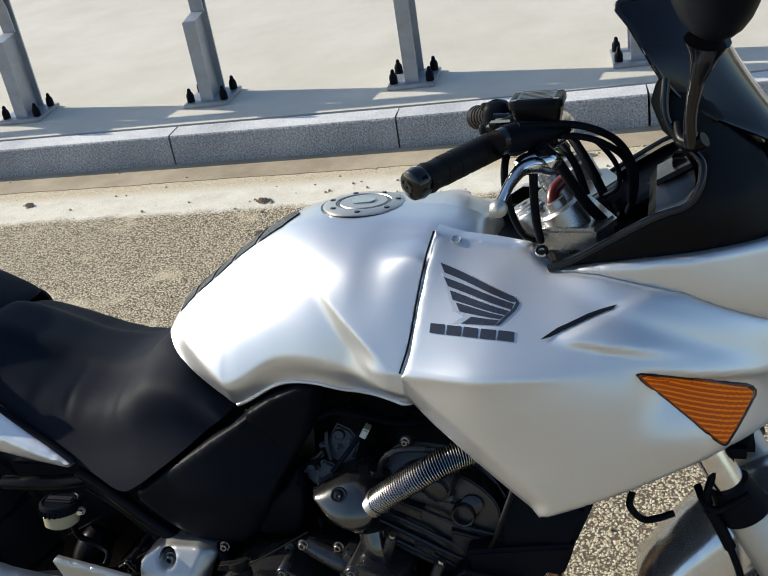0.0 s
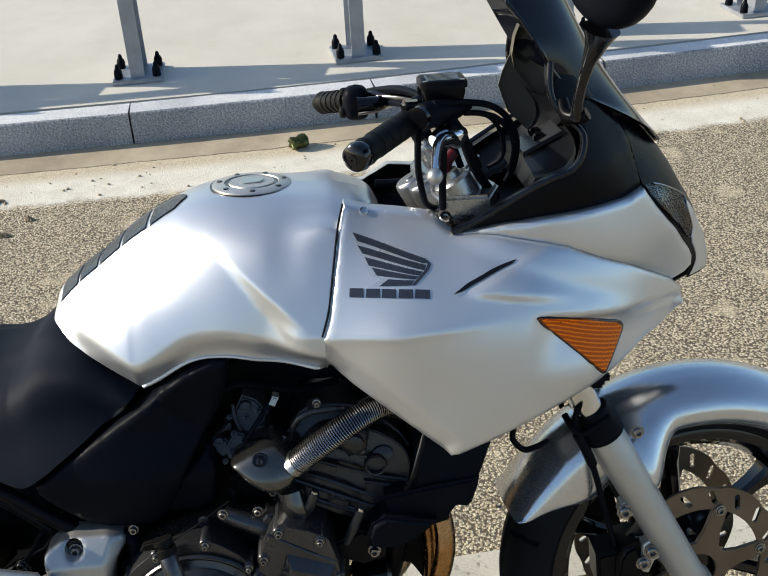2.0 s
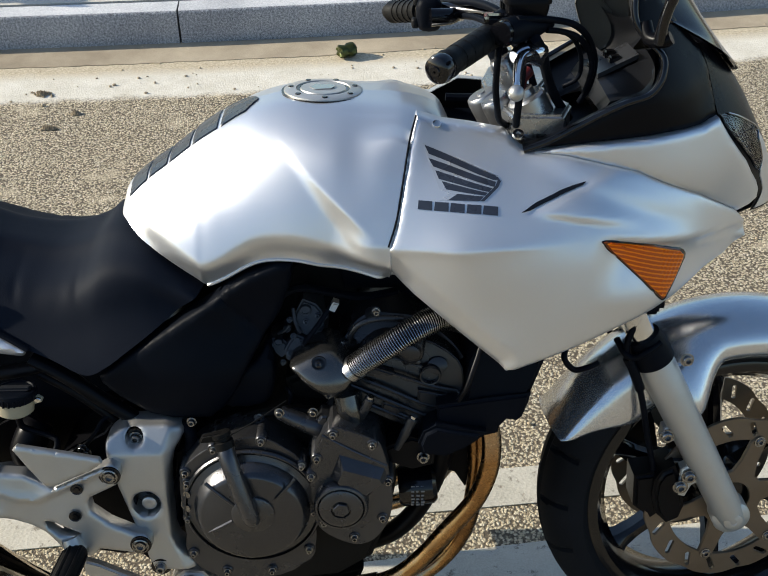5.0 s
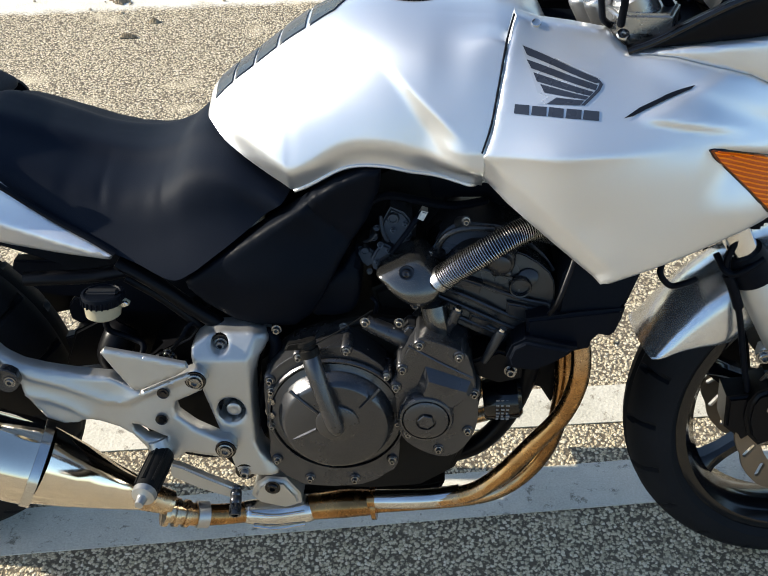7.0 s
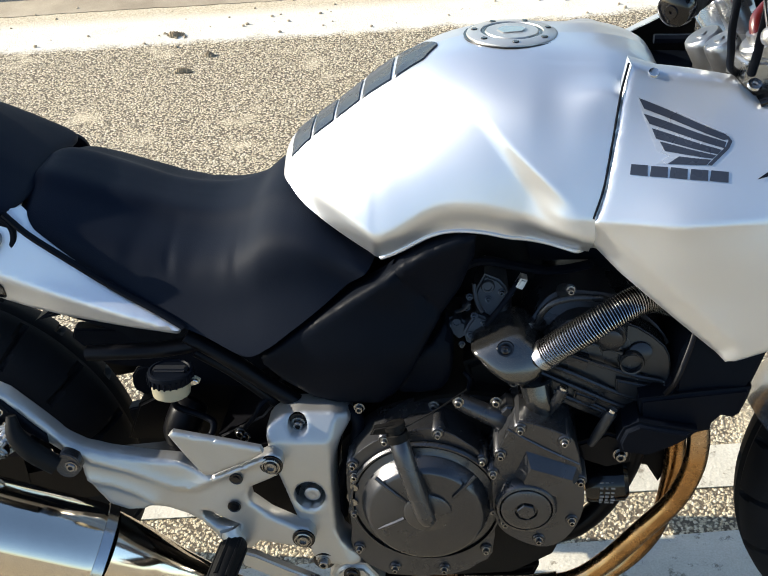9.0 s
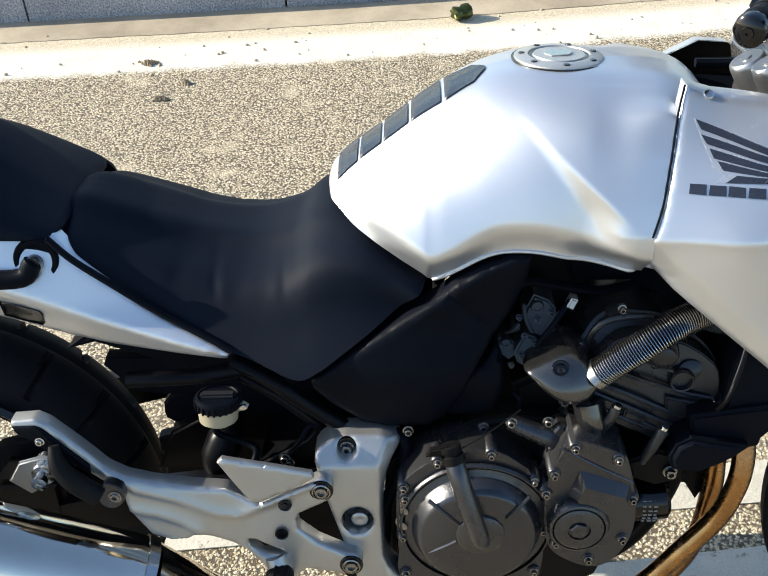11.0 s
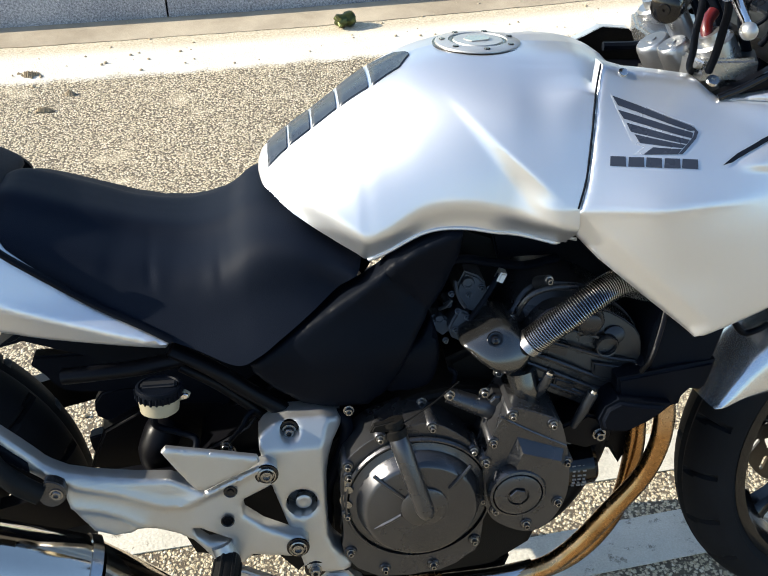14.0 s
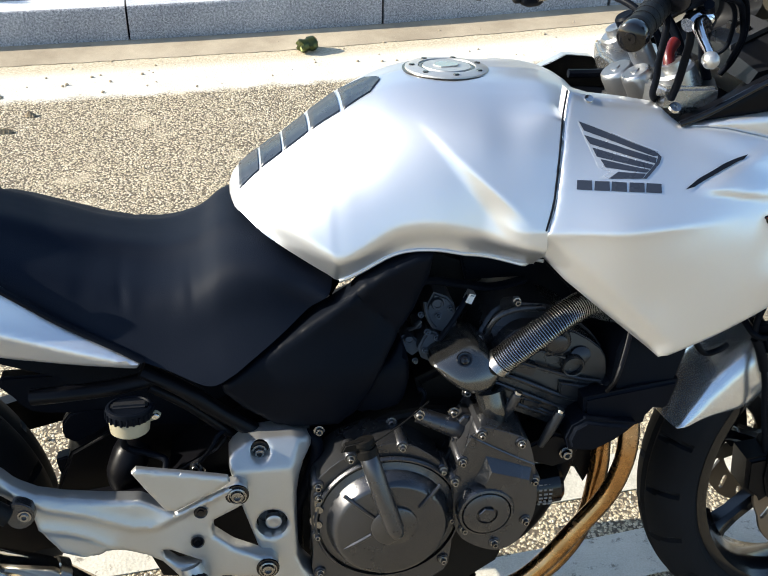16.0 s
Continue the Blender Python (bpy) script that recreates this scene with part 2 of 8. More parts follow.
ENGINE = worn("grey_engine_paint", (0.078, 0.078, 0.082), 0.28, 0.8, 0, 0.2, 60, 700, 0.2)
ENGINEHEAD = worn("black_engine_paint", (0.040, 0.041, 0.044), 0.27, 0.6, 0, 0.25, 60, 700, 0.2)
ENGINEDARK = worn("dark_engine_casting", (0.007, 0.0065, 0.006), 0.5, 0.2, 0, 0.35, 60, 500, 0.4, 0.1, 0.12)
ALU = worn("silver_cast_aluminium", (0.43, 0.425, 0.41), 0.37, 0.8, 0.1, 0.10, 60, 900, 0.12)
FORKSILVER = worn("silver_fork_paint", (0.50, 0.49, 0.46), 0.42, 0.65, 0.1, 0.12, 60, 900, 0.1)
CHROME = worn("chrome", (0.70, 0.70, 0.71), 0.14, 1.0, 0, 0.06, 60, 700, 0.02, 0.04)
STEEL = worn("steel", (0.58, 0.57, 0.55), 0.18, 1.0, 0, 0.2, 80, 700, 0.1)
BOLT = worn("zinc_bolt", (0.27, 0.265, 0.26), 0.25, 1.0, 0, 0.3, 200, 900, 0.1)
BRASSY = worn("bronze_disc_carrier", (0.36, 0.28, 0.18), 0.35, 0.9, 0, 0.2, 80, 700, 0.1)
HEAT = heat_steel()


from mathutils.geometry import delaunay_2d_cdt


# ---- shape helpers ----
def mesh_of(name, verts, faces, smooth=True):
    me = bpy.data.meshes.new(name)
    me.from_pydata([tuple(v) for v in verts], [], [tuple(f) for f in faces])
    me.validate()
    bm = bmesh.new()
    bm.from_mesh(me)
    bmesh.ops.remove_doubles(bm, verts=bm.verts, dist=1e-5)
    bmesh.ops.recalc_face_normals(bm, faces=bm.faces)
    bm.to_mesh(me)
    bm.free()
    if smooth:
        me.polygons.foreach_set("use_smooth", [True] * len(me.polygons))
    return me


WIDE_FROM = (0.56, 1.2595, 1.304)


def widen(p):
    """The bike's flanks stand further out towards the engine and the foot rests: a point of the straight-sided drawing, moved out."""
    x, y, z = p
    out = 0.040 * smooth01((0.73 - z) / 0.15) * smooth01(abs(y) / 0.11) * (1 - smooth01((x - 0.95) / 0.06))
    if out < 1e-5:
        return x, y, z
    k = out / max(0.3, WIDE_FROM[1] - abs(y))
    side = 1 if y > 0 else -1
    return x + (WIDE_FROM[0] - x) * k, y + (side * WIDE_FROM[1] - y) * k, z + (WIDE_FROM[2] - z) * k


def part(name, me, material, parent, label="", sharp=40, wide=True):
    """One mesh object under a thing or a part; its mesh is in the thing's own coordinates."""
    if isinstance(me, tuple):
        root = parent
        while root is not None and root.parent is not None and not root.name.endswith("_wheel"):
            root = root.parent
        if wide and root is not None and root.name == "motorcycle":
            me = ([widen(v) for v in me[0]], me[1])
        me = mesh_of(name, *me)
    me.name = name
    ob = new(name, me)
    for m in (material if isinstance(material, (list, tuple)) else [material]):
        me.materials.append(m)
    if sharp:
        me.set_sharp_from_angle(angle=radians(sharp))
    if parent is not None:
        ob.parent = parent
    if label:
        tagged(ob, label)
    return ob


def empty_thing(name, m, **tags):
    ob = new(name)
    ob.matrix_world = m
    return tagged(ob, **tags)


def join(*pieces):
    verts, faces = [], []
    for v, f in pieces:
        k = len(verts)
        verts += list(v)
        faces += [tuple(i + k for i in q) for q in f]
    return verts, faces


def spline(pts, n=8, closed=False):
    """Points along a smooth line through pts (any dimension)."""
    p = [np.array(q, float) for q in pts]
    out, k = [], len(p)
    for i in range(k if closed else k - 1):
        a, b = p[i], p[(i + 1) % k]
        a0 = p[i - 1] if closed or i > 0 else 2 * a - b
        b1 = p[(i + 2) % k] if closed or i + 2 < k else 2 * b - a
        for j in range(n):
            t = j / n
            out.append(0.5 * (2 * a + (b - a0) * t + (2 * a0 - 5 * a + 4 * b - b1) * t * t + (3 * a - a0 - 3 * b + b1) * t ** 3))
    if not closed:
        out.append(p[-1])
    return out


def tube(pts, radius, sides=12, n=8, ends=True, smooth=True):
    """A round bar along a smooth line; radius: a number or a list, one for each given point."""
    line = spline(pts, n) if smooth and len(pts) > 2 else [np.array(q, float) for q in pts]
    rad = list(radius) if isinstance(radius, (list, tuple)) else [radius] * len(pts)
    rr = [float(np.interp(i / (len(line) - 1) * (len(pts) - 1), range(len(pts)), rad)) for i in range(len(line))]
    verts, faces = [], []
    tan = [line[min(i + 1, len(line) - 1)] - line[max(i - 1, 0)] for i in range(len(line))]
    tan = [t / (np.linalg.norm(t) or 1) for t in tan]
    ref = np.cross(tan[0], (0.31, 0.27, 0.91))
    for i, (p, t) in enumerate(zip(line, tan)):
        ref = ref - t * ref.dot(t)
        ref = ref / (np.linalg.norm(ref) or 1)
        up = np.cross(t, ref)
        for k in range(sides):
            a = 2 * math.pi * k / sides
            verts.append(p + rr[i] * (math.cos(a) * ref + math.sin(a) * up))
        if i:
            o = (i - 1) * sides
            faces += [(o + k, o + (k + 1) % sides, o + sides + (k + 1) % sides, o + sides + k) for k in range(sides)]
    if ends:
        faces += [tuple(range(sides)), tuple(range(len(verts) - sides, len(verts)))]
    return verts, faces


def lathe(profile, at=(0, 0, 0), axis=(0, -1, 0), sides=32, closed=False):
    """Turns (radius, height along axis) rows about an axis through at."""
    ax = Vector(axis).normalized()
    u = ax.orthogonal().normalized()
    w = ax.cross(u)
    o = Vector(at)
    verts, faces = [], []
    for r, h in profile:
        for k in range(sides):
            a = 2 * math.pi * k / sides
            verts.append(o + ax * h + (u * math.cos(a) + w * math.sin(a)) * r)
    m = len(profile)
    for i in range(m if closed else m - 1):
        a, b = i * sides, ((i + 1) % m) * sides
        faces += [(a + k, a + (k + 1) % sides, b + (k + 1) % sides, b + k) for k in range(sides)]
    if not closed:
        if profile[0][0] > 1e-6:
            faces.append(tuple(range(sides)))
        if profile[-1][0] > 1e-6:
            faces.append(tuple(range((m - 1) * sides, m * sides)))
    return verts, faces


def box(lo, hi, bev=0.0):
    bm = bmesh.new()
    bmesh.ops.create_cube(bm, size=1)
    for v in bm.verts:
        v.co = [lo[i] if v.co[i] < 0 else hi[i] for i in range(3)]
    if bev:
        bmesh.ops.bevel(bm, geom=bm.edges[:], offset=bev, segments=2, affect="EDGES", clamp_overlap=True)
    bm.verts.index_update()
    out = [v.co.copy() for v in bm.verts], [tuple(v.index for v in f.verts) for f in bm.faces]
    bm.free()
    return out


def area2(poly):
    return sum(a[0] * b[1] - b[0] * a[1] for a, b in zip(poly, poly[1:] + poly[:1]))


def plate(outline, d0, d1, bev=0.003, holes=(), soft=0):
    """A slab with the (x, z) outline between the depths d0 (outer, towards the right) and d1, its outer edge rounded."""
    pts = [tuple(q) for q in (spline(outline, soft, True) if soft else outline)]
    loops = [pts] + [list(h) for h in holes]
    vs, es = [], []
    for lp in loops:
        k = len(vs)
        vs += [Vector(q) for q in lp]
        es += [(k + i, k + (i + 1) % len(lp)) for i in range(len(lp))]
    from_geo = delaunay_2d_cdt(vs, es, [], 2 if holes else 1, 1e-6)
    v2, f2 = from_geo[0], from_geo[2]
    if holes:
        f2 = [f for f in f2 if inside(sum((v2[i] for i in f), Vector((0, 0))) / len(f), loops[0])
              and not any(inside(sum((v2[i] for i in f), Vector((0, 0))) / len(f), h) for h in loops[1:])]
    bm = bmesh.new()
    bv = [bm.verts.new((p[0], -d0, p[1])) for p in v2]
    fs = [bm.faces.new([bv[i] for i in f]) for f in f2]
    rim = [e for e in bm.edges if len(e.link_faces) == 1]
    ex = bmesh.ops.extrude_face_region(bm, geom=fs)
    for v in ex["geom"]:
        if isinstance(v, bmesh.types.BMVert):
            v.co.y = -d1
    bmesh.ops.recalc_face_normals(bm, faces=bm.faces)
    if bev:
        bmesh.ops.bevel(bm, geom=[e for e in rim if e.is_valid], offset=bev, segments=3, affect="EDGES", clamp_overlap=True)
    bm.verts.index_update()
    out = [v.co.copy() for v in bm.verts], [tuple(v.index for v in f.verts) for f in bm.faces]
    bm.free()
    return out


def inside(p, poly):
    hit, k = False, len(poly)
    for i in range(k):
        a, b = poly[i], poly[(i + 1) % k]
        if (a[1] > p[1]) != (b[1] > p[1]) and p[0] < (b[0] - a[0]) * (p[1] - a[1]) / (b[1] - a[1]) + a[0]:
            hit = not hit
    return hit


def resample(poly, step, closed=True):
    out = []
    for a, b in zip(poly, poly[1:] + (poly[:1] if closed else [])):
        a, b = np.array(a, float), np.array(b, float)
        k = max(1, int(np.linalg.norm(b - a) / step))
        out += [a + (b - a) * j / k for j in range(k)]
    return out


def edge_distance(pts, poly):
    p, best = np.array(pts, float), None
    for a, b in zip(poly, poly[1:] + poly[:1]):
        a, b = np.array(a, float), np.array(b, float)
        ab = b - a
        t = np.clip(((p - a) @ ab) / max(ab @ ab, 1e-12), 0, 1)
        d = np.linalg.norm(p - a - t[:, None] * ab, axis=1)
        best = d if best is None else np.minimum(best, d)
    return best


def panel(outline, depth, step=0.008, curl=0.010, rim=0.02, soft=0, side=-1, holes=()):
    """A moulded shell over the (x, z) outline. depth(x, z): metres out from the middle plane. Its edge curls in by the radius
    curl and runs back by rim."""
    poly = [tuple(float(c) for c in q) for q in resample([tuple(q) for q in (spline(outline, soft, True) if soft else outline)], step)]
    xs, zs = [q[0] for q in poly], [q[1] for q in poly]
    cand, j = [], 0
    z = min(zs) + step / 2
    while z < max(zs):
        x = min(xs) + (step / 2 if j % 2 else 0)
        while x < max(xs):
            cand.append((x, z))
            x += step
        z += step * 0.87
        j += 1
    dist = edge_distance(cand, poly)
    cand = [c for c, e in zip(cand, dist) if e > step * 0.45 and inside(c, poly)]
    if curl:
        k = len(poly)
        for f in (0.18, 0.45):
            for i in range(k):
                a, b, c = (np.array(poly[(i + s) % k]) for s in (-1, 0, 1))
                t = c - a
                t /= np.linalg.norm(t) or 1
                s = 1 if area2(poly) > 0 else -1
                q = b + np.array((-t[1], t[0])) * s * curl * f
                cand.append((float(q[0]), float(q[1])))
        dd = edge_distance(cand, poly)
        cand = [c for c, e in zip(cand, dd) if e > curl * 0.12 and inside(c, poly)]
    cuts = [[tuple(float(c) for c in q) for q in h] for h in holes]
    for h in cuts:
        near = edge_distance(cand, h)
        cand = [c for c, e in zip(cand, near) if e > 0.0012 and not inside(c, h)]
    allp, edges = list(poly), [(i, (i + 1) % len(poly)) for i in range(len(poly))]
    for h in cuts:
        edges += [(len(allp) + i, len(allp) + (i + 1) % len(h)) for i in range(len(h))]
        allp += h
    res = delaunay_2d_cdt([Vector(q) for q in allp + cand], edges, [], 1, 1e-7)
    v2, f2 = res[0], res[2]
    for h in cuts:
        f2 = [f for f in f2 if not inside(sum((v2[i] for i in f), Vector((0, 0))) / len(f), h)]
    d = edge_distance([tuple(v) for v in v2], poly)
    for h in cuts:
        d = np.minimum(d, edge_distance([tuple(v) for v in v2], h) * 4 + 0.001)
    verts = []
    for v, e in zip(v2, d):
        inn = curl * (1 - math.sqrt(max(0, 1 - (1 - min(1, e / curl)) ** 2))) if curl else 0
        verts.append((v[0], side * (depth(v[0], v[1]) - inn), v[1]))
    faces = [tuple(f) for f in f2]
    count = {}
    for f in faces:
        for a, b in zip(f, f[1:] + f[:1]):
            count[(min(a, b), max(a, b))] = count.get((min(a, b), max(a, b)), 0) + 1
    back = {}
    for (a, b), c in list(count.items()):
        if c == 1:
            for i in (a, b):
                if i not in back:
                    back[i] = len(verts)
                    p = verts[i]
                    verts.append((p[0], p[1] - side * rim, p[2]))
            faces.append((a, b, back[b], back[a]))
    return verts, faces


def field(ctrl, ease=1e-5):
    """A smooth surface through (x, z, depth) rows."""
    c = np.array(ctrl, float)
    k = len(c)

    def ker(r2):
        return np.where(r2 > 1e-12, r2 * np.log(np.maximum(r2, 1e-12)), 0)
    d2 = ((c[:, None, :2] - c[None, :, :2]) ** 2).sum(-1)
    a = np.zeros((k + 3, k + 3))
    a[:k, :k] = ker(d2) + ease * np.eye(k)
    a[:k, k], a[:k, k + 1:] = 1, c[:, :2]
    a[k, :k], a[k + 1:, :k] = 1, c[:, :2].T
    w = np.linalg.solve(a, np.concatenate([c[:, 2], np.zeros(3)]))

    def f(x, z):
        r2 = ((c[:, :2] - (x, z)) ** 2).sum(-1)
        return float(w[:k] @ ker(r2) + w[k] + w[k + 1] * x + w[k + 2] * z)
    return f


def flip(shape):
    """The same shape on the other side of the bike."""
    v, f = shape
    return [(p[0], -p[1], p[2]) for p in v], [tuple(reversed(q)) for q in f]


def smooth01(t):
    t = max(0.0, min(1.0, t))
    return t * t * (3 - 2 * t)


def loft(rings, cap=True, closed=True):
    k = len(rings[0])
    verts = [tuple(p) for r in rings for p in r]
    faces = []
    for i in range(len(rings) - 1):
        a, b = i * k, (i + 1) * k
        faces += [(a + j, a + (j + 1) % k, b + (j + 1) % k, b + j) for j in range(k if closed else k - 1)]
    if cap:
        faces += [tuple(range(k)), tuple(range(len(verts) - k, len(verts)))]
    return verts, faces


# ---- the road, the kerb and the walkway ----
def kerb_y(x):
    """The kerb's foot line, which bends slightly away."""
    return 0.06 * x if x < 0 else 0.06 * x + 0.03 * x * x if x < 1.3 else 0.1287 + 0.138 * (x - 1.3)


def ragged(x, seed, amp):
    """A wavering edge, in metres."""
    if not amp:
        return 0.0
    return amp * (0.5 * math.sin(7.1 * x + seed) + 0.35 * math.sin(19.7 * x + 2.3 * seed) + 0.35 * math.sin(53.0 * x + 0.7 * seed) + 0.3 * math.sin(131.0 * x + 1.7 * seed))


def strip(y0, y1, z, x0=-14.0, x1=14.0, step=0.25, th=None, rag0=0.0, rag1=0.0, dip=0.0):
    """A long sheet that follows the kerb between two offsets, with wavering edges where rag is given."""
    verts, faces = [], []
    xs = list(np.arange(x0, x1 + 1e-6, step))
    if rag0 or rag1:
        xs = [x for x in xs if x < -3] + list(np.arange(-3, 4, 0.015)) + [x for x in xs if x >= 4]
    k = len(xs)
    for x in xs:
        verts += [(x, kerb_y(x) + y0 + ragged(x, 3.0 * y0 + 1, rag0), z - dip), (x, kerb_y(x) + y1 + ragged(x, 3.0 * y1 + 1, rag1), z)]
    faces = [(2 * i, 2 * i + 2, 2 * i + 3, 2 * i + 1) for i in range(k - 1)]
    if th:
        m = len(verts)
        verts += [(v[0], v[1], v[2] - th) for v in verts]
        faces += [(2 * i, 2 * i + m, 2 * i + 2 + m, 2 * i + 2) for i in range(k - 1)]
        faces += [(2 * i + 1, 2 * i + 3, 2 * i + 3 + m, 2 * i + 1 + m) for i in range(k - 1)]
    return verts, faces


g = part("ground", ([(-600, -600, 0), (600, -600, 0), (600, 600, 0), (-600, 600, 0)], [(0, 1, 2, 3)]), CHIP, None)
tagged(g, "tan chip-seal asphalt of a bridge road in sun", "road", kind="structure")
tagged(part("gutter", strip(-0.19, 0.0, 0.0055, th=0.0055, rag0=0.004), GUTTER, None), "smooth tan mortar gutter along a granite kerb", "gutter", kind="structure")


def stripe(x0, y0, x1, y1, w, z=0.003):
    d = np.array((x1 - x0, y1 - y0))
    n = np.array((-d[1], d[0])) / np.linalg.norm(d) * w / 2
    a, b = np.array((x0, y0)), np.array((x1, y1))
    q = [a - n, b - n, b + n, a + n]
    return [(p[0], p[1], z) for p in q] + [(p[0], p[1], 0.0005) for p in q], [(0, 1, 2, 3), (0, 4, 5, 1), (1, 5, 6, 2), (2, 6, 7, 3), (3, 7, 4, 0)]


tagged(part("edge_line", strip(-0.62, -0.185, 0.003, dip=0.004), EDGE, None), "worn broad white edge line fading into sandy grit", "road marking", kind="structure")
tagged(part("lane_line", stripe(-14, -3.752, 6, -1.952, 0.100), LANE, None), "worn narrow white painted line on the asphalt", "road marking", kind="structure")
tagged(part("lane_line", stripe(-14, -4.374, 6, -2.014, 0.102), LANE, None), "worn narrow white painted line under the motorcycle", "road marking", kind="structure")

walkway = part("walkway", strip(0.137, 4.4, 0.136, th=0.136), WALKWAY, None)
tagged(walkway, "pale concrete walkway slab behind the kerb", "walkway", kind="structure")
tagged(part("walkway_joint", strip(0.112, 0.137, 0.02, th=0.02), BLACK, None), "dark joint between kerb and walkway", "joint", kind="structure")

kerb = empty_thing("kerb", pose(0, 0, 0), label="grey granite kerb of long sawn stones", category="kerb", kind="structure")


def kerb_stone():
    """A one-metre stone with a rounded front edge, its length along x."""
    prof = [(0.0, -0.1), (0.0, 0.124), (0.0025, 0.130), (0.008, 0.1345), (0.016, 0.136), (0.112, 0.136), (0.112, -0.1)]
    return mesh_of("kerb_stone", *loft([[(x, y, z) for y, z in prof] for x in (0.003, 0.007, 0.25, 0.5, 0.75, 0.993, 0.997)]))


stone = kerb_stone()
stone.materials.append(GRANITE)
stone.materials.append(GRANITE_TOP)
# upward faces take the paler tone that stands for sunlight
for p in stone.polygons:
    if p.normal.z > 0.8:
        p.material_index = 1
stone.set_sharp_from_angle(angle=radians(50))
for i in range(-7, 8):
    ob = new("kerb_stone", stone)
    x0, x1 = i * 0.985, (i + 1) * 0.985
    a = math.atan2(kerb_y(x1) - kerb_y(x0), x1 - x0)
    ob.parent = kerb
    ob.matrix_basis = pose(x0, kerb_y(x0), 0, 0, 0, math.degrees(a)) @ Matrix.Diagonal((0.985, 1, 1, 1))
tagged(part("kerb_backing", strip(0.035, 0.095, 0.10, -14, 14, 0.985, 0.1), BLACK, None), "dark mortar between the kerb stones", "mortar", kind="structure")


# ---- railing posts on bolted base plates ----
def railing_post():
    p = empty_thing("railing_post", pose(0, 0, 0), label="galvanised steel railing post on a bolted base plate", category="railing post", group="railing posts along the walkway")
    part("base_plate", box((-0.105, -0.10, 0), (0.105, 0.12, 0.018), 0.003), GALV, p)
    def upright(z, rear, front=-0.062):
        mid = min(0.012, (rear - front) / 3)
        return [(-0.030, front, z), (0.030, front, z), (0.030, front + mid * 0.8, z), (0.004, front + mid, z), (0.004, rear - mid, z), (0.030, rear - mid * 0.8, z), (0.030, rear, z), (-0.030, rear, z), (-0.030, rear - mid * 0.8, z), (-0.004, rear - mid, z), (-0.004, front + mid, z), (-0.030, front + mid * 0.8, z)]
    part("upright", loft([upright(z, 0.105, f) for z, f in ((0.018, -0.065), (0.375, -0.065), (0.390, 0.060), (0.50, 0.054), (0.56, 0.035), (0.61, 0.0), (0.65, -0.065), (0.75, -0.065))]), GALV, p)
    for x in (-0.080, 0.080):
        for y in (-0.06, 0.08):
            part("cap_nut", lathe([(0.018, 0.018), (0.018, 0.045), (0.015, 0.056), (0.010, 0.062), (0.008, 0.075), (0.004, 0.080), (0.0001, 0.081)], (x, y, 0), (0, 0, 1), 12), BLACK, p, "black plastic cap on an anchor bolt")
    return p


def post_pose(x):
    a = math.atan2(kerb_y(x + 0.3) - kerb_y(x - 0.3), 0.6)
    return pose(x, kerb_y(x) + 0.44, 0.137, 0, 0, math.degrees(a))


post = railing_post()
post.matrix_basis = post_pose(-0.96)
for k in (-6, -5, -4, -3, -2, 0, 1, 2, 3, 4, 5):
    copy_thing(post, post_pose(-0.96 + (k + 1) * 0.945))
rows = [[(x, kerb_y(x) + 0.50 + y, 0.137 + z) for y, z in ((-0.035, 0.75), (0.035, 0.75), (0.035, 0.785), (0.025, 0.795), (-0.025, 0.795), (-0.035, 0.785))] for x in np.arange(-8, 8.1, 0.5)]
tagged(part("hand_rail", loft(rows), GALV, None), "galvanised steel hand rail along the railing posts", "rail")

# ---- litter and grit ----
can = empty_thing("crushed_can", pose(0.665, -0.165, 0.0, 0, 0, 20), label="crushed green and brass drink can on the gutter", category="can")
CANM = worn("faded_green_can", (0.06, 0.07, 0.02), 0.35, 0.7, 0, 0.5, 300)
cv, cf = lathe([(0.0001, 0.0), (0.022, 0.0), (0.027, 0.004), (0.030, 0.012), (0.024, 0.030), (0.029, 0.045), (0.030, 0.062), (0.024, 0.066), (0.023, 0.062), (0.0001, 0.060)], (-0.035, 0, 0.03), (1, 0.1, 0.05), 20)
part("can_body", ([(p[0] + 0.004 * math.sin(p[2] * 300), p[1] * (1 + 0.15 * math.sin(p[0] * 120)), max(0.0095, p[2] * 0.92)) for p in cv], cf), CANM, can)
part("can_end", lathe([(0.010, 0.0), (0.022, 0.001), (0.0235, 0.003), (0.022, 0.004), (0.010, 0.002)], (0.028, 0.006, 0.034), (1, 0.1, 0.05), 20), BRASSY, can, "dull brass can end")

rng = random.Random(5)


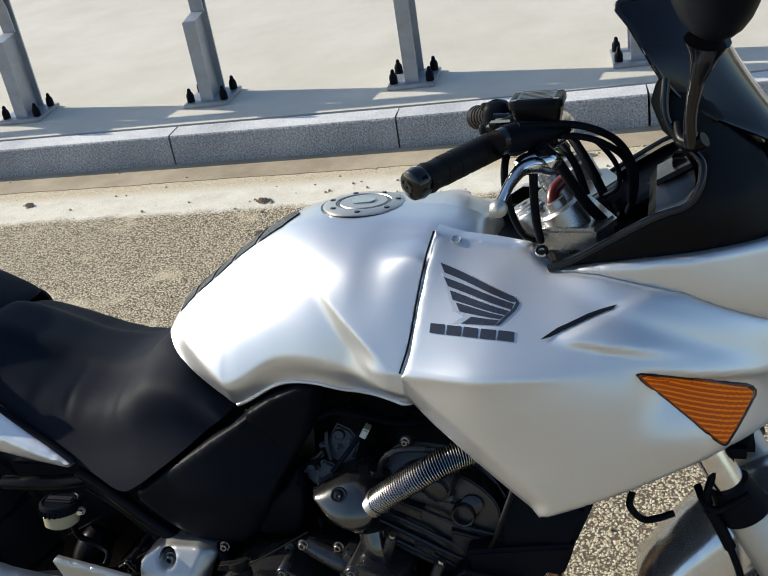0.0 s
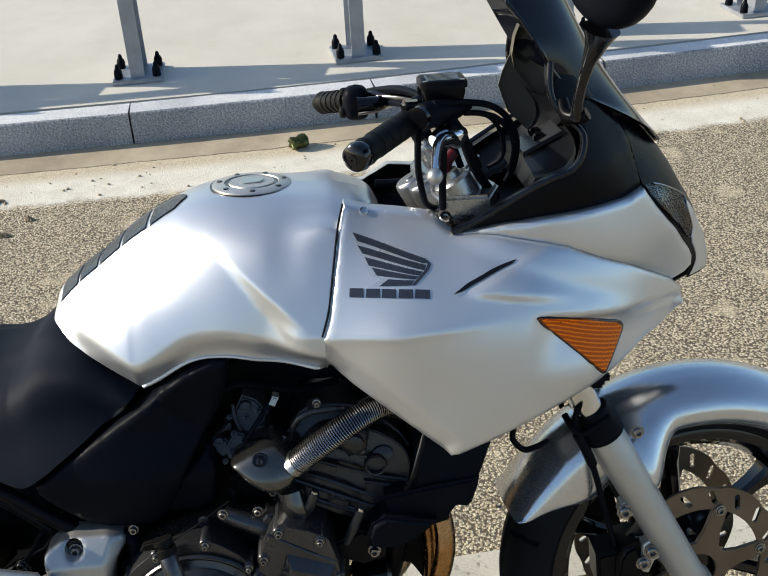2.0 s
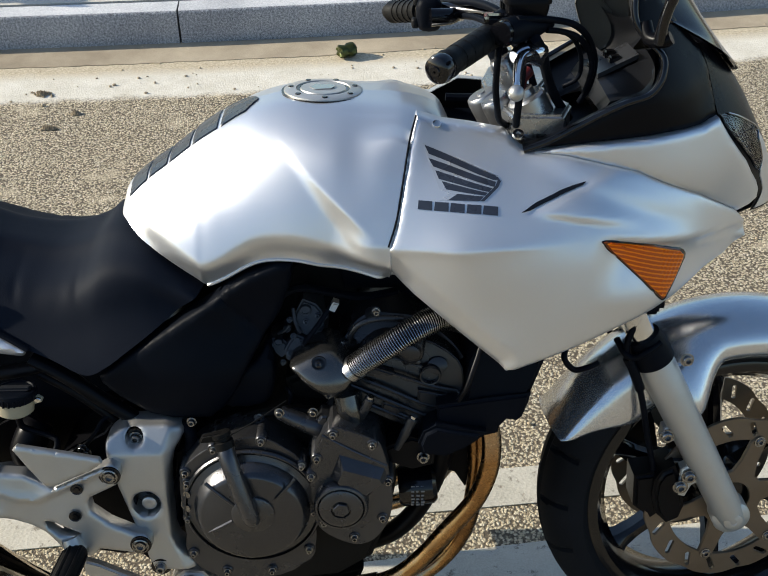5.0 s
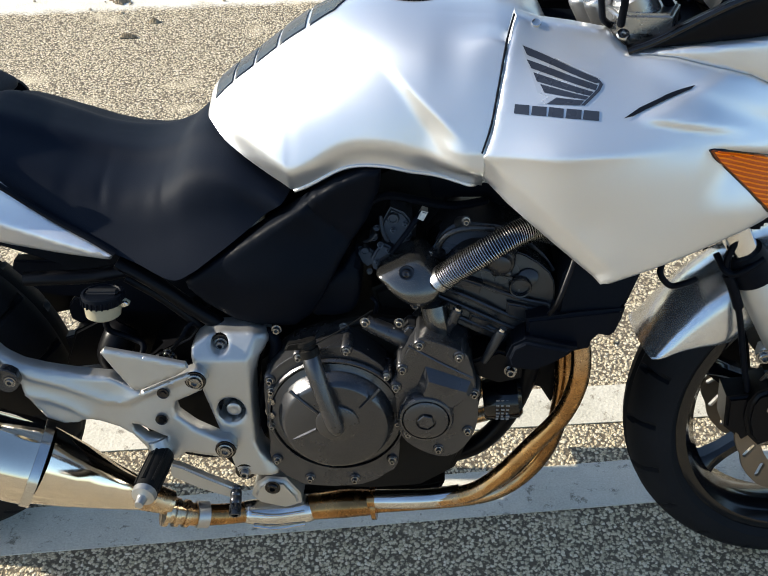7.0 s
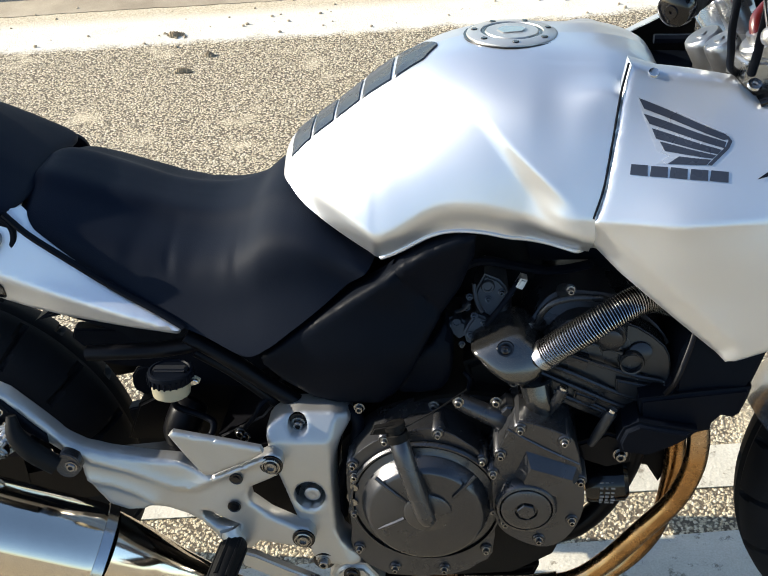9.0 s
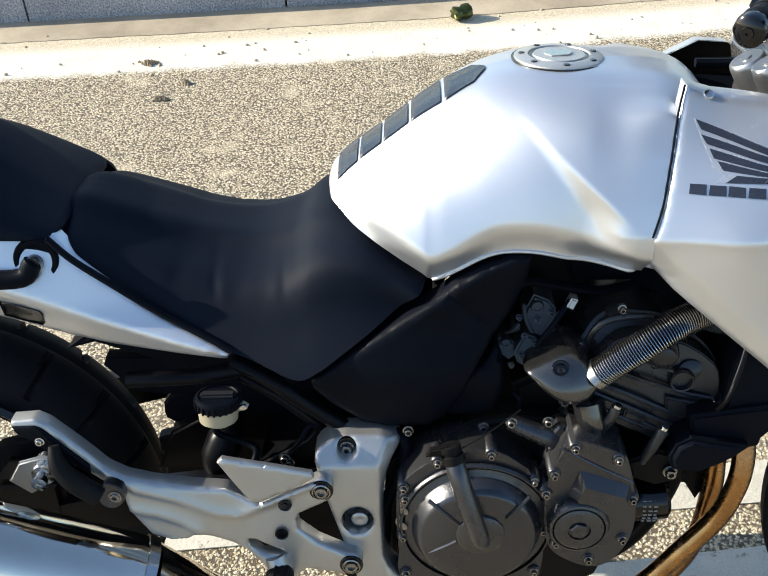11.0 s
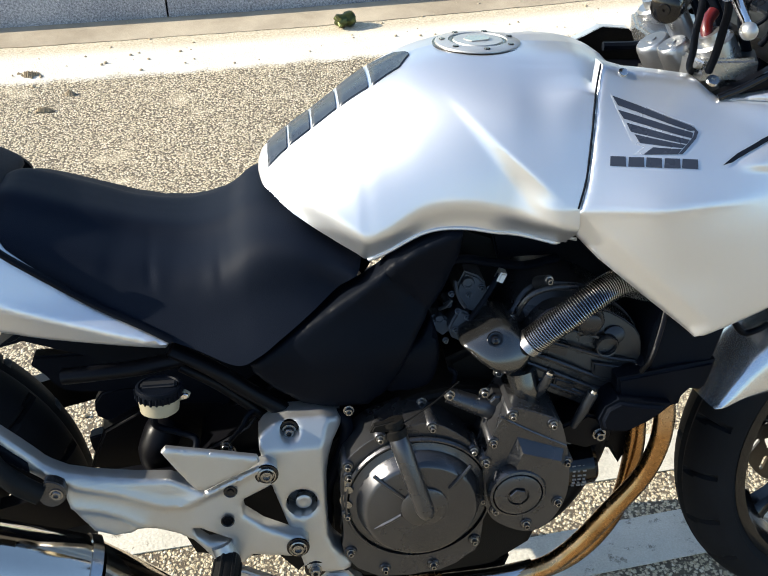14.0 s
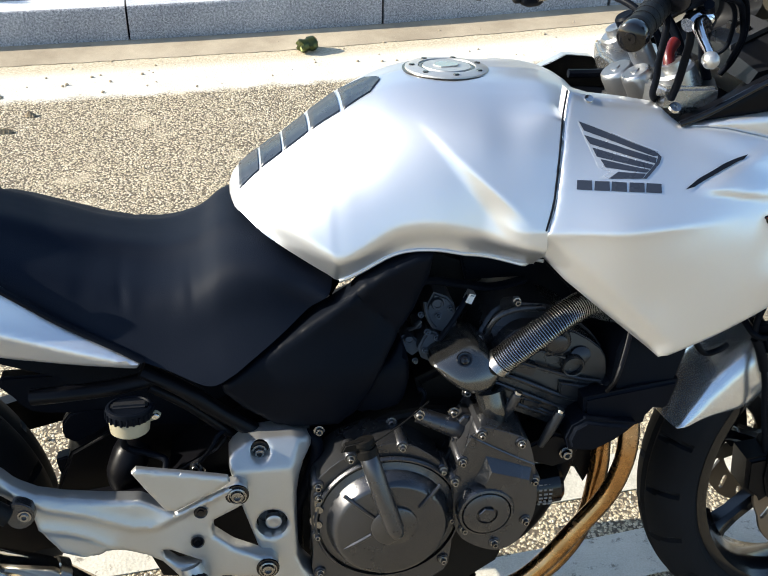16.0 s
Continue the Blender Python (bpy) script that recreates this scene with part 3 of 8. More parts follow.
def pebbles(count, y0, y1, r0, r1, x0=-2.6, x1=3.2):
    verts, faces = [], []
    for _ in range(count):
        x = rng.uniform(x0, x1)
        y = (kerb_y(x) if y0 > -0.8 else 0) + rng.uniform(y0, y1)
        r = r0 + (r1 - r0) * rng.random() ** 3
        k = len(verts)
        ph = rng.random() * 6
        for z, q in ((0.0, 0.9), (0.5, 1.0), (1.0, 0.55)):
            for j in range(6):
                a = ph + j * math.pi / 3
                rr = r * q * rng.uniform(0.75, 1.15)
                verts.append((x + rr * math.cos(a), y + rr * 0.8 * math.sin(a), 0.002 + z * r * 0.9))
        for i in range(2):
            faces += [(k + i * 6 + j, k + i * 6 + (j + 1) % 6, k + i * 6 + 6 + (j + 1) % 6, k + i * 6 + 6 + j) for j in range(6)]
        faces.append(tuple(k + 12 + j for j in range(6)))
    return verts, faces


PEBBLE = worn("grit_stone", (0.42, 0.34, 0.23), 0.85, 0, 0, 0.4, 200)
tagged(part("grit", pebbles(360, -0.55, -0.01, 0.0015, 0.008), PEBBLE, None, "", 0), "loose grit and small stones along the gutter", "grit", kind="stuff")
tagged(part("loose_chippings", pebbles(380, -2.3, -0.9, 0.002, 0.007), PEBBLE, None, "", 0), "loose stone chippings on the asphalt", "gravel", kind="stuff")
# small clods of dark dirt
CLOD = worn("dry_dirt_clod", (0.30, 0.235, 0.15), 0.95, 0, 0, 0.4, 300, 500, 0.8)


def clod(x, y, w, h, seed):
    r = random.Random(seed)
    verts, faces = [], []
    for _ in range(46):
        u, v = r.gauss(0, 0.42), r.gauss(0, 0.42)
        s = r.uniform(0.003, 0.008)
        k = len(verts)
        c = (x + u * w, y + v * h, 0.004 + max(0, 0.010 - 0.012 * (u * u + v * v)))
        for j in range(5):
            a = j * 1.2566 + r.random()
            verts.append((c[0] + s * math.cos(a), c[1] + s * math.sin(a), 0.002))
        verts.append((c[0], c[1], c[2] + s * 0.7))
        faces += [(k + j, k + (j + 1) % 5, k + 5) for j in range(5)]
    return verts, faces


for x, y, w, h, sd in ((-0.44, -0.46, 0.045, 0.022, 1), (-0.345, -0.735, 0.032, 0.010, 2), (-0.28, -0.62, 0.014, 0.010, 3), (-1.5, -0.42, 0.03, 0.02, 4)):
    tagged(part("dirt_clod", clod(x, y, w, h, sd), CLOD, None), "small crumbled clod of dry dirt on the road", "dirt clod", group="dirt clods", kind="stuff")
# ---- the motorcycle, leaning on its side stand ----
LEAN, BIKE_Y = 9.0, -2.7
bike = empty_thing("motorcycle", pose(0, BIKE_Y, 0, -LEAN, 0, 0), label="silver half-faired sports-touring motorcycle leaning on its side stand", category="motorcycle")
FRONT_AXLE, REAR_AXLE = (1.305, 0.30), (-0.205, 0.312)


def table(rows, n=90):
    """Rows of numbers, first the station, drawn out smoothly into n rows."""
    rows = [np.array(r, float) for r in rows]
    fine = spline(rows, 14)
    xs = [r[0] for r in fine]
    return [np.array([x] + [np.interp(x, xs, [r[k] for r in fine]) for k in range(1, len(rows[0]))]) for x in np.linspace(xs[0], xs[-1], n)]


def hex_bolt(x, z, d, r=0.008, h=0.006, socket=True):
    """A socket-head screw on a washer, its axis across the bike, as (outer shape)."""
    w = lathe([(r * 1.35, 0), (r * 1.35, 0.0015), (r * 1.0, 0.0018), (r, h), (r * 0.86, h + 0.0012), (r * 0.5, h + 0.0012), (r * 0.45, h * 0.3), (0.0001, h * 0.3)], (x, -d, z), (0, -1, 0), 12)
    return w


# wheels
def tyre(axle, r, w, rim_r):
    ring = []
    for a in np.linspace(-1.22, 1.22, 21):
        q = 0.5 * w * math.sin(a) / math.sin(1.22)
        ring.append((r - 0.5 * w * (1 - math.cos(a)) * 0.95, q))
    prof = [(rim_r, -0.36 * w), (rim_r + 0.012, -0.42 * w), (ring[0][0] - 0.018, -0.51 * w)] + ring + [(ring[-1][0] - 0.018, 0.51 * w), (rim_r + 0.012, 0.42 * w), (rim_r, 0.36 * w)]
    sides, m = 420, len(prof)
    verts, faces = [], []
    for k in range(sides):
        a = 2 * math.pi * k / sides
        for i, (q, h) in enumerate(prof):
            u = abs(h) / (0.5 * w)
            cut = 0.0
            if 3 <= i < m - 3:
                ph = (k / sides * 20 + 0.06 * u * (1 if h < 0 else -1) + (0.5 if h > 0 else 0)) % 1.0
                if ph < 0.075 and 0.2 < u < 0.93:
                    cut = 0.009
                if u < 0.06:
                    cut = 0.004
            verts.append((axle[0] + (q - cut) * math.cos(a), h, axle[1] + (q - cut) * math.sin(a)))
    for k in range(sides):
        a, b = k * m, ((k + 1) % sides) * m
        faces += [(a + i, a + (i + 1) % m, b + (i + 1) % m, b + i) for i in range(m)]
    return verts, faces


def wheel(name, axle, w, label, turn):
    rr = 0.228
    rim = lathe([(rr, -0.40 * w), (rr + 0.006, -0.43 * w), (rr - 0.004, -0.45 * w), (rr - 0.010, -0.44 * w), (rr - 0.017, -0.36 * w), (rr - 0.032, -0.20 * w), (rr - 0.032, 0.20 * w), (rr - 0.017, 0.36 * w), (rr - 0.010, 0.44 * w), (rr - 0.004, 0.45 * w), (rr + 0.006, 0.43 * w), (rr, 0.40 * w), (rr - 0.012, 0.2 * w), (rr - 0.012, -0.2 * w)], (axle[0], 0, axle[1]), (0, 1, 0), 72, closed=True)
    rim = part(name, rim, GLOSSBLACK, bike, label)
    part("hub", lathe([(0.012, -0.066), (0.04, -0.064), (0.050, -0.05), (0.046, -0.02), (0.046, 0.02), (0.050, 0.05), (0.04, 0.064), (0.012, 0.066)], (axle[0], 0, axle[1]), (0, 1, 0), 28, closed=True), GLOSSBLACK, rim)
    for i in range(6):
        a = 2 * math.pi * i / 6 + turn
        c, s = math.cos(a), math.sin(a)
        rows = []
        for q, (wd, th) in ((0.038, (0.024, 0.026)), (0.07, (0.017, 0.021)), (0.11, (0.012, 0.017)), (0.16, (0.012, 0.017)), (0.188, (0.016, 0.019)), (0.202, (0.026, 0.022))):
            rows.append([(axle[0] + c * q - s * u * wd, v * th, axle[1] + s * q + c * u * wd) for u, v in ((-1, -0.6), (-0.5, -1), (0.5, -1), (1, -0.6), (1, 0.6), (0.5, 1), (-0.5, 1), (-1, 0.6))])
        part("spoke", loft(rows), GLOSSBLACK, rim)
    return rim


fw = wheel("front_wheel", FRONT_AXLE, 0.12, "gloss black six-spoke cast wheel", 0.62)
part("tyre", tyre(FRONT_AXLE, 0.30, 0.12, 0.222), RUBBER, fw, "worn black road tyre", 30)
rw = wheel("rear_wheel", REAR_AXLE, 0.16, "gloss black cast rear wheel", 0.2)
part("tyre", tyre(REAR_AXLE, 0.312, 0.16, 0.222), RUBBER, rw, "worn wide black road tyre", 30)


DISCSTEEL = worn("dark_bronze_disc", (0.17, 0.135, 0.10), 0.38, 0.8, 0, 0.25, 60, 700, 0.1)


def brake_disc(axle, r0, r1, d, slots=18):
    """A drilled disc ring with wave-cut slots, on a carrier of arms."""
    a = np.linspace(0, 2 * math.pi, 145)[:-1]
    wave = [r1 * (1 - 0.030 * (0.5 + 0.5 * math.cos(9 * t)) ** 3) for t in a]
    outer = [(axle[0] + r * math.cos(t), axle[1] + r * math.sin(t)) for r, t in zip(wave, a)]
    inner = [(axle[0] + r0 * math.cos(t), axle[1] + r0 * math.sin(t)) for t in a]
    holes = [inner]
    for i in range(slots):
        t = 2 * math.pi * i / slots
        mid, ln = (r0 + r1) / 2, (r1 - r0) * 0.27
        tw = t + 0.55
        ux, uz = math.cos(tw), math.sin(tw)
        cx, cz = axle[0] + mid * math.cos(t), axle[1] + mid * math.sin(t)
        hw = 0.0042
        holes.append([(cx + ux * ln * p - uz * hw * q, cz + uz * ln * p + ux * hw * q) for p, q in ((-1, -1), (1, -1), (1.25, 0), (1, 1), (-1, 1), (-1.25, 0))])
    return plate(outer, d + 0.0025, d - 0.0025, 0.0006, holes)


def carrier(axle, d, r=0.108, arms=6, turn=0.2):
    pts = []
    for i in range(arms):
        t = 2 * math.pi * i / arms + turn
        for dt, q in ((-0.40, 0.052), (-0.20, 0.072), (-0.12, r - 0.008), (-0.05, r), (0.05, r), (0.12, r - 0.008), (0.20, 0.072), (0.40, 0.052)):
            pts.append((axle[0] + q * math.cos(t + dt), axle[1] + q * math.sin(t + dt)))
    hole = [(axle[0] + 0.03 * math.cos(t), axle[1] + 0.03 * math.sin(t)) for t in np.linspace(0, 2 * math.pi, 25)[:-1]]
    return plate(pts, d + 0.004, d - 0.002, 0.001, [hole])


for s in (1, -1):
    dk = part("brake_disc", brake_disc(FRONT_AXLE, 0.108, 0.148, 0.072 * s), DISCSTEEL, fw, "slotted steel brake disc with bronze carrier")
    part("disc_carrier", carrier(FRONT_AXLE, 0.072 * s, 0.116), DISCSTEEL, fw, "bronze disc carrier")
    for i in range(6):
        t = 2 * math.pi * i / 6 + 0.2
        sh = hex_bolt(FRONT_AXLE[0] + 0.108 * math.cos(t), FRONT_AXLE[1] + 0.108 * math.sin(t), 0.076, 0.007, 0.003)
        part("disc_bolt", sh if s == 1 else flip(sh), BOLT, fw)
part("brake_disc", brake_disc(REAR_AXLE, 0.09, 0.12, 0.08), STEEL, rw, "slotted steel rear brake disc")

# ---- shape of the side fairings ----
FAIR = [(0.801, 0.968), (0.833, 0.958), (0.872, 0.953), (0.913, 0.947), (0.933, 0.929), (0.989, 0.925), (1.080, 0.904), (1.170, 0.862), (1.240, 0.817), (1.265, 0.790), (1.271, 0.766), (1.238, 0.747), (1.124, 0.730), (1.064, 0.706), (0.974, 0.669), (0.926, 0.650), (0.915, 0.647), (0.905, 0.655), (0.794, 0.749), (0.743, 0.803), (0.763, 0.821), (0.774, 0.853), (0.784, 0.902), (0.792, 0.940)]
FAIR_FIELD = field([(0.80, 0.965, 0.130), (0.832, 0.951, 0.134), (0.87, 0.948, 0.136), (0.933, 0.929, 0.156), (0.785, 0.925, 0.156), (0.87, 0.905, 0.178), (0.765, 0.86, 0.188), (0.85, 0.86, 0.205), (0.95, 0.865, 0.208),
                    (0.99, 0.922, 0.172), (1.05, 0.902, 0.180), (1.15, 0.860, 0.156), (1.23, 0.815, 0.102), (1.262, 0.775, 0.072), (1.026, 0.84, 0.216), (1.10, 0.815, 0.202), (1.20, 0.782, 0.132), (0.746, 0.806, 0.198), (0.85, 0.825, 0.222),
                    (0.95, 0.825, 0.226), (0.80, 0.745, 0.214), (0.90, 0.735, 0.229), (0.925, 0.657, 0.232), (1.0, 0.695, 0.230), (1.06, 0.715, 0.220), (1.118, 0.742, 0.203), (1.0, 0.78, 0.229), (1.2, 0.74, 0.12)], 2e-4)


def seg(x, z, ax, az, bx, bz):
    """Place along a line (0 to 1) and the distance above it."""
    ux, uz = bx - ax, bz - az
    n = math.hypot(ux, uz)
    return ((x - ax) * ux + (z - az) * uz) / n / n, ((x - ax) * -uz + (z - az) * ux) / n


def fair_depth(x, z):
    d = FAIR_FIELD(x, z)
    fold = 0.818 + 0.06 * (x - 0.75)
    fade = 1 - smooth01((x - 0.86) / 0.16)
    d += fade * 0.009 * math.exp(-abs(fold - z) / 0.016)
    # raised ridge along the upper front edge, with a hollow under it
    a, o = seg(x, z, 0.95, 0.925, 1.235, 0.812)
    d -= 0.004 * math.exp(-((o + 0.014) / 0.012) ** 2) * smooth01(a * 3 + 0.3) * smooth01((0.85 - a) * 3)
    # wedge vent: a slot with a shelf running forward below it
    a, o = seg(x, z, 0.930, 0.868, 1.040, 0.851)
    a2, o2 = seg(x, z, 0.930, 0.869, 1.003, 0.902)
    d += 0.006 * smooth01(o / 0.008 + 0.5) * smooth01((-o2 - 0.003) / 0.012) * smooth01(a * 6) * smooth01((1.7 - a) * 0.8)
    # crease from the turn signal to the nose
    a, o = seg(x, z, 1.14, 0.806, 1.27, 0.766)
    d += 0.006 * math.exp(-abs(o) / 0.010) * smooth01(a * 2 + 0.5)
    # narrow bevel along the rear lower edge
    a, o = seg(x, z, 0.743, 0.803, 0.915, 0.647)
    d -= 0.42 * max(0.0, 0.026 - o) * smooth01(a * 8 + 0.3) * smooth01((1.03 - a) * 10)
    # the upper flank overhangs the turn signal, the edge running on to the nose
    a, o = seg(x, z, 1.022, 0.8365, 1.272, 0.792)
    return d - 0.0115 * smooth01(-o / 0.013) * (1 - smooth01((-o - 0.02) / 0.07)) * smooth01(a * 5 + 0.1) * smooth01((1.05 - a) * 8)


# ---- fuel tank: sections from the top middle down to the lower edge ----
TANK = table([(0.391, 0.824, 0.819, 0.050, 0.020), (0.397, 0.838, 0.817, 0.088, 0.035), (0.409, 0.848, 0.814, 0.114, 0.045), (0.433, 0.866, 0.798, 0.138, 0.056), (0.467, 0.889, 0.778, 0.155, 0.066),
              (0.504, 0.916, 0.755, 0.167, 0.077), (0.519, 0.926, 0.746, 0.170, 0.082), (0.543, 0.940, 0.758, 0.174, 0.090), (0.59, 0.960, 0.784, 0.180, 0.108), (0.64, 0.970, 0.788, 0.186, 0.124),
              (0.69, 0.970, 0.776, 0.188, 0.137), (0.734, 0.967, 0.763, 0.191, 0.138), (0.772, 0.965, 0.755, 0.189, 0.146), (0.79, 0.963, 0.755, 0.180, 0.143), (0.815, 0.957, 0.79, 0.152, 0.128), (0.838, 0.945, 0.83, 0.14, 0.108), (0.850, 0.925, 0.86, 0.10, 0.085)], 150)


def tank_bulge(x, z):
    """The front bulge over the knee hollow: a crease runs down and forward, its under side turned to the ground."""
    along, off = seg(x, z, 0.620, 0.938, 0.752, 0.822)
    amp = 0.018 * smooth01(along * 0.9 + 0.06) * (1 - smooth01((x - 0.765) / 0.03))
    wd = 0.006 + 0.030 * max(0, min(1.1, along))
    if off > 0:
        return amp * math.exp(-off / 0.07)
    return amp * max(0.0, 1 + off / wd) ** 1.6


SEAM = sorted((z, x, fair_depth(x, z)) for x, z in FAIR[20:] + FAIR[:1] if z > 0.775)
FLOOR = np.polyfit(np.array([0.389, 0.43, 0.47, 0.52, 0.60, 0.70, 0.79, 0.85]) - 0.6, [0.795, 0.768, 0.750, 0.736, 0.730, 0.740, 0.755, 0.775], 3)


TANK_STEPS = 84


def tank_half(row):
    """Half a section: a smooth flank down to the tank's lower edge, met flush by the fairing in front."""
    x, zt, zl, w, s = row
    h = zt - float(np.polyval(FLOOR, x - 0.6))
    line = spline([(0, zt), (0.5 * s, zt - 0.03 * h), (s, zt - 0.17 * h), (s + 0.62 * (w - s), zt - 0.42 * h), (w - 0.004, zt - 0.70 * h), (w, zt - 0.85 * h), (w - 0.004, zt - h)], 8)
    length = np.cumsum([0] + [math.dist(p, q) for p, q in zip(line, line[1:])])
    stop = float(np.interp(-zl, [-p[1] for p in line], length))
    half = []
    for q in np.linspace(0, stop, TANK_STEPS):
        y, z = float(np.interp(q, length, [p[0] for p in line])), float(np.interp(q, length, [p[1] for p in line]))
        if y > 0.6 * s:
            y += tank_bulge(x, z)
        zz = [r[0] for r in SEAM]
        xs, ds = float(np.interp(z, zz, [r[1] for r in SEAM])), float(np.interp(z, zz, [r[2] for r in SEAM]))
        if z < SEAM[-1][0] and x > xs - 0.08:
            k = smooth01((x - xs + 0.08) / 0.07) * smooth01((0.036 - abs(y - ds)) / 0.02)
            y = y * (1 - k) + k * (ds - 0.001) if x < xs + 0.001 else min(y, ds - 0.004 - 0.9 * (x - xs))
        y -= (0.020 + 0.026 * smooth01((x - 0.66) / 0.075)) * smooth01((zl + 0.042 - z) / 0.046) * min(1.0, (zt - zl) / 0.08)
        half.append((y, z))
    half.append((half[-1][0] - 0.008, half[-1][1] + 0.001))
    return half


def tank_surface(x, y):
    """Height of the tank's skin at a place."""
    i = min(range(len(TANK)), key=lambda k: abs(TANK[k][0] - x))
    half = tank_half(TANK[i])
    zt = np.interp(x, [r[0] for r in TANK], [r[1] for r in TANK])
    top = half[:int(0.62 * TANK_STEPS)]
    return float(np.interp(abs(y), [q[0] for q in top], [q[1] for q in top])) + float(zt - TANK[i][1])


def fuel_tank():
    rings = []
    for r in TANK:
        row = tank_half(r)
        rings.append([(r[0], -y, z) for y, z in reversed(row)] + [(r[0], y, z) for y, z in row[1:]])
    return loft(rings, cap=True, closed=True)


tank = part("fuel_tank", fuel_tank(), SILVER, bike, "silver metallic fuel tank with knee hollows", 60)
# bright lip along the lower edge
lip = [(r[0], -(tank_half(r)[TANK_STEPS - 1][0] - 0.0005), r[2] - 0.0015) for r in TANK if 0.52 < r[0] < 0.788]
part("tank_seam", tube(lip[::5], 0.0026, 8, 4), SILVER, tank, "bright rolled lower seam of the tank")
part("tank_seam", flip(tube(lip[::5], 0.0026, 8, 4)), SILVER, tank)
# filler cap
cap_at, cap_ax = (0.678, 0, 0.9652), (0.03, 0, 1)
cap = part("filler_cap", lathe([(0.0001, 0.0065), (0.031, 0.006), (0.0325, 0.0035), (0.036, 0.0035), (0.0375, 0.006), (0.052, 0.0045), (0.054, 0.0035), (0.0548, 0.000), (0.0548, -0.010)], cap_at, cap_ax, 48), FORKSILVER, tank, "silver round filler cap with ring of screws")
for i in range(7):
    t = 2 * math.pi * i / 7 + 0.3
    part("screw", lathe([(0.0001, 0.0072), (0.0035, 0.0072), (0.0042, 0.006), (0.0042, 0.004)], (0.678 + 0.045 * math.cos(t), 0.045 * math.sin(t), 0.9645 - 0.0013 * math.cos(t)), cap_ax, 10), GLOSSBLACK, cap)
part("lock_cover", plate([(0.668, -0.014), (0.690, -0.009), (0.694, 0.0), (0.690, 0.009), (0.668, 0.014), (0.660, 0.0)], -0.9710, -0.9730, 0.001), STEEL, cap, wide=False)
for o in cap.children:
    if o.name.startswith("lock_cover"):
        for v in o.data.vertices:
            v.co = (v.co.x, v.co.z, v.co.y)


for r, h in ((0.0345, 0.0036), (0.0560, 0.0008)):
    part("cap_ring", lathe([(r - 0.0016, h - 0.001), (r - 0.0016, h + 0.0012), (r + 0.0016, h + 0.0012), (r + 0.0016, h - 0.001)], cap_at, cap_ax, 48, closed=True), GLOSSBLACK, cap, "dark ring round the filler cap")


# rubber pad of five pieces down the spine of the tank
def pad_piece(x0, x1, w0, w1, arrow=0.0):
    verts, faces, nx, ny = [], [], 8, 13
    for i in range(nx + 1):
        for j in range(ny + 1):
            v = -1 + 2 * (0.0 if j == 0 else 1.0 if j == ny else 0.02 + 0.96 * (j - 1) / (ny - 2))
            u = 0.0 if i == 0 else 1.0 if i == nx else 0.035 + 0.93 * (i - 1) / (nx - 2)
            x = x0 + (x1 - x0) * u
            w = w0 + (w1 - w0) * u
            if arrow:
                x += arrow * (1 - abs(v)) * u
            edge = -0.001 if i in (0, nx) or j in (0, ny) else 0.0024 if i in (1, nx - 1) or j in (1, ny - 1) else 0.0016
            y = -0.010 + v * w
            verts.append((x, y, tank_surface(x, y) + edge))
    faces = [(i * (ny + 1) + j, i * (ny + 1) + j + 1, (i + 1) * (ny + 1) + j + 1, (i + 1) * (ny + 1) + j) for i in range(nx) for j in range(ny)]
    return verts, faces


PAD = worn("grey_pad_rubber", (0.020, 0.026, 0.036), 0.28, 0, 0.0, 0.2, 80, 700, 0.1, 0.1, 0.4)
for x0, x1, w0, w1, ar in ((0.404, 0.4305, 0.034, 0.032, 0), (0.4330, 0.4605, 0.031, 0.030, 0), (0.4630, 0.4945, 0.030, 0.031, 0), (0.4975, 0.5350, 0.032, 0.036, 0), (0.5385, 0.574, 0.037, 0.030, 0.018)):
    part("tank_pad", pad_piece(x0, x1, w0, w1, ar), PAD, tank, "dark grey rubber tank pad piece", 50)

# ---- side fairings ----
fairing = part("side_fairing", panel(FAIR, fair_depth, 0.006, 0.007, 0.02), SILVER, bike, "silver metallic side fairing panel with dark winged emblem", 50, wide=False)
FAIR_L = [(x, min(z, 0.925) if x < 0.87 else z) for x, z in FAIR]
fairing_l = part("side_fairing", flip(panel(FAIR_L, fair_depth, 0.012, 0.007, 0.02)), SILVER, bike, "silver metallic side fairing panel", 50, wide=False)


part("liner", flip(panel(FAIR_L, lambda x, z: fair_depth(x, z) - 0.0225, 0.02, 0, 0.004)), BLACK, fairing_l, "black plastic inner liner")


def decal(outline, lift=0.0007, step=0.006):
    return panel(outline, lambda x, z: fair_depth(x, z) + lift, step, 0, 0.0005)


DECAL = worn("dark_blue_grey_vinyl_decal", (0.022, 0.026, 0.038), 0.3, 0, 0.4, 0.15, 60, 700, 0.0)
WHITEDECAL = worn("pale_decal_border", (0.62, 0.63, 0.64), 0.3, 0.7, 0.4, 0.05, 60, 700, 0.0)
# emblem: pale backing, five feather bars and a curved leading edge
part("emblem_backing", decal([(0.8076, 0.9379), (0.8995, 0.9049), (0.9044, 0.8991), (0.9020, 0.8935), (0.8844, 0.8798), (0.8252, 0.8779), (0.8391, 0.8859), (0.8266, 0.8897), (0.8150, 0.9180)], 0.0004), WHITEDECAL, fairing, "pale border of the emblem")
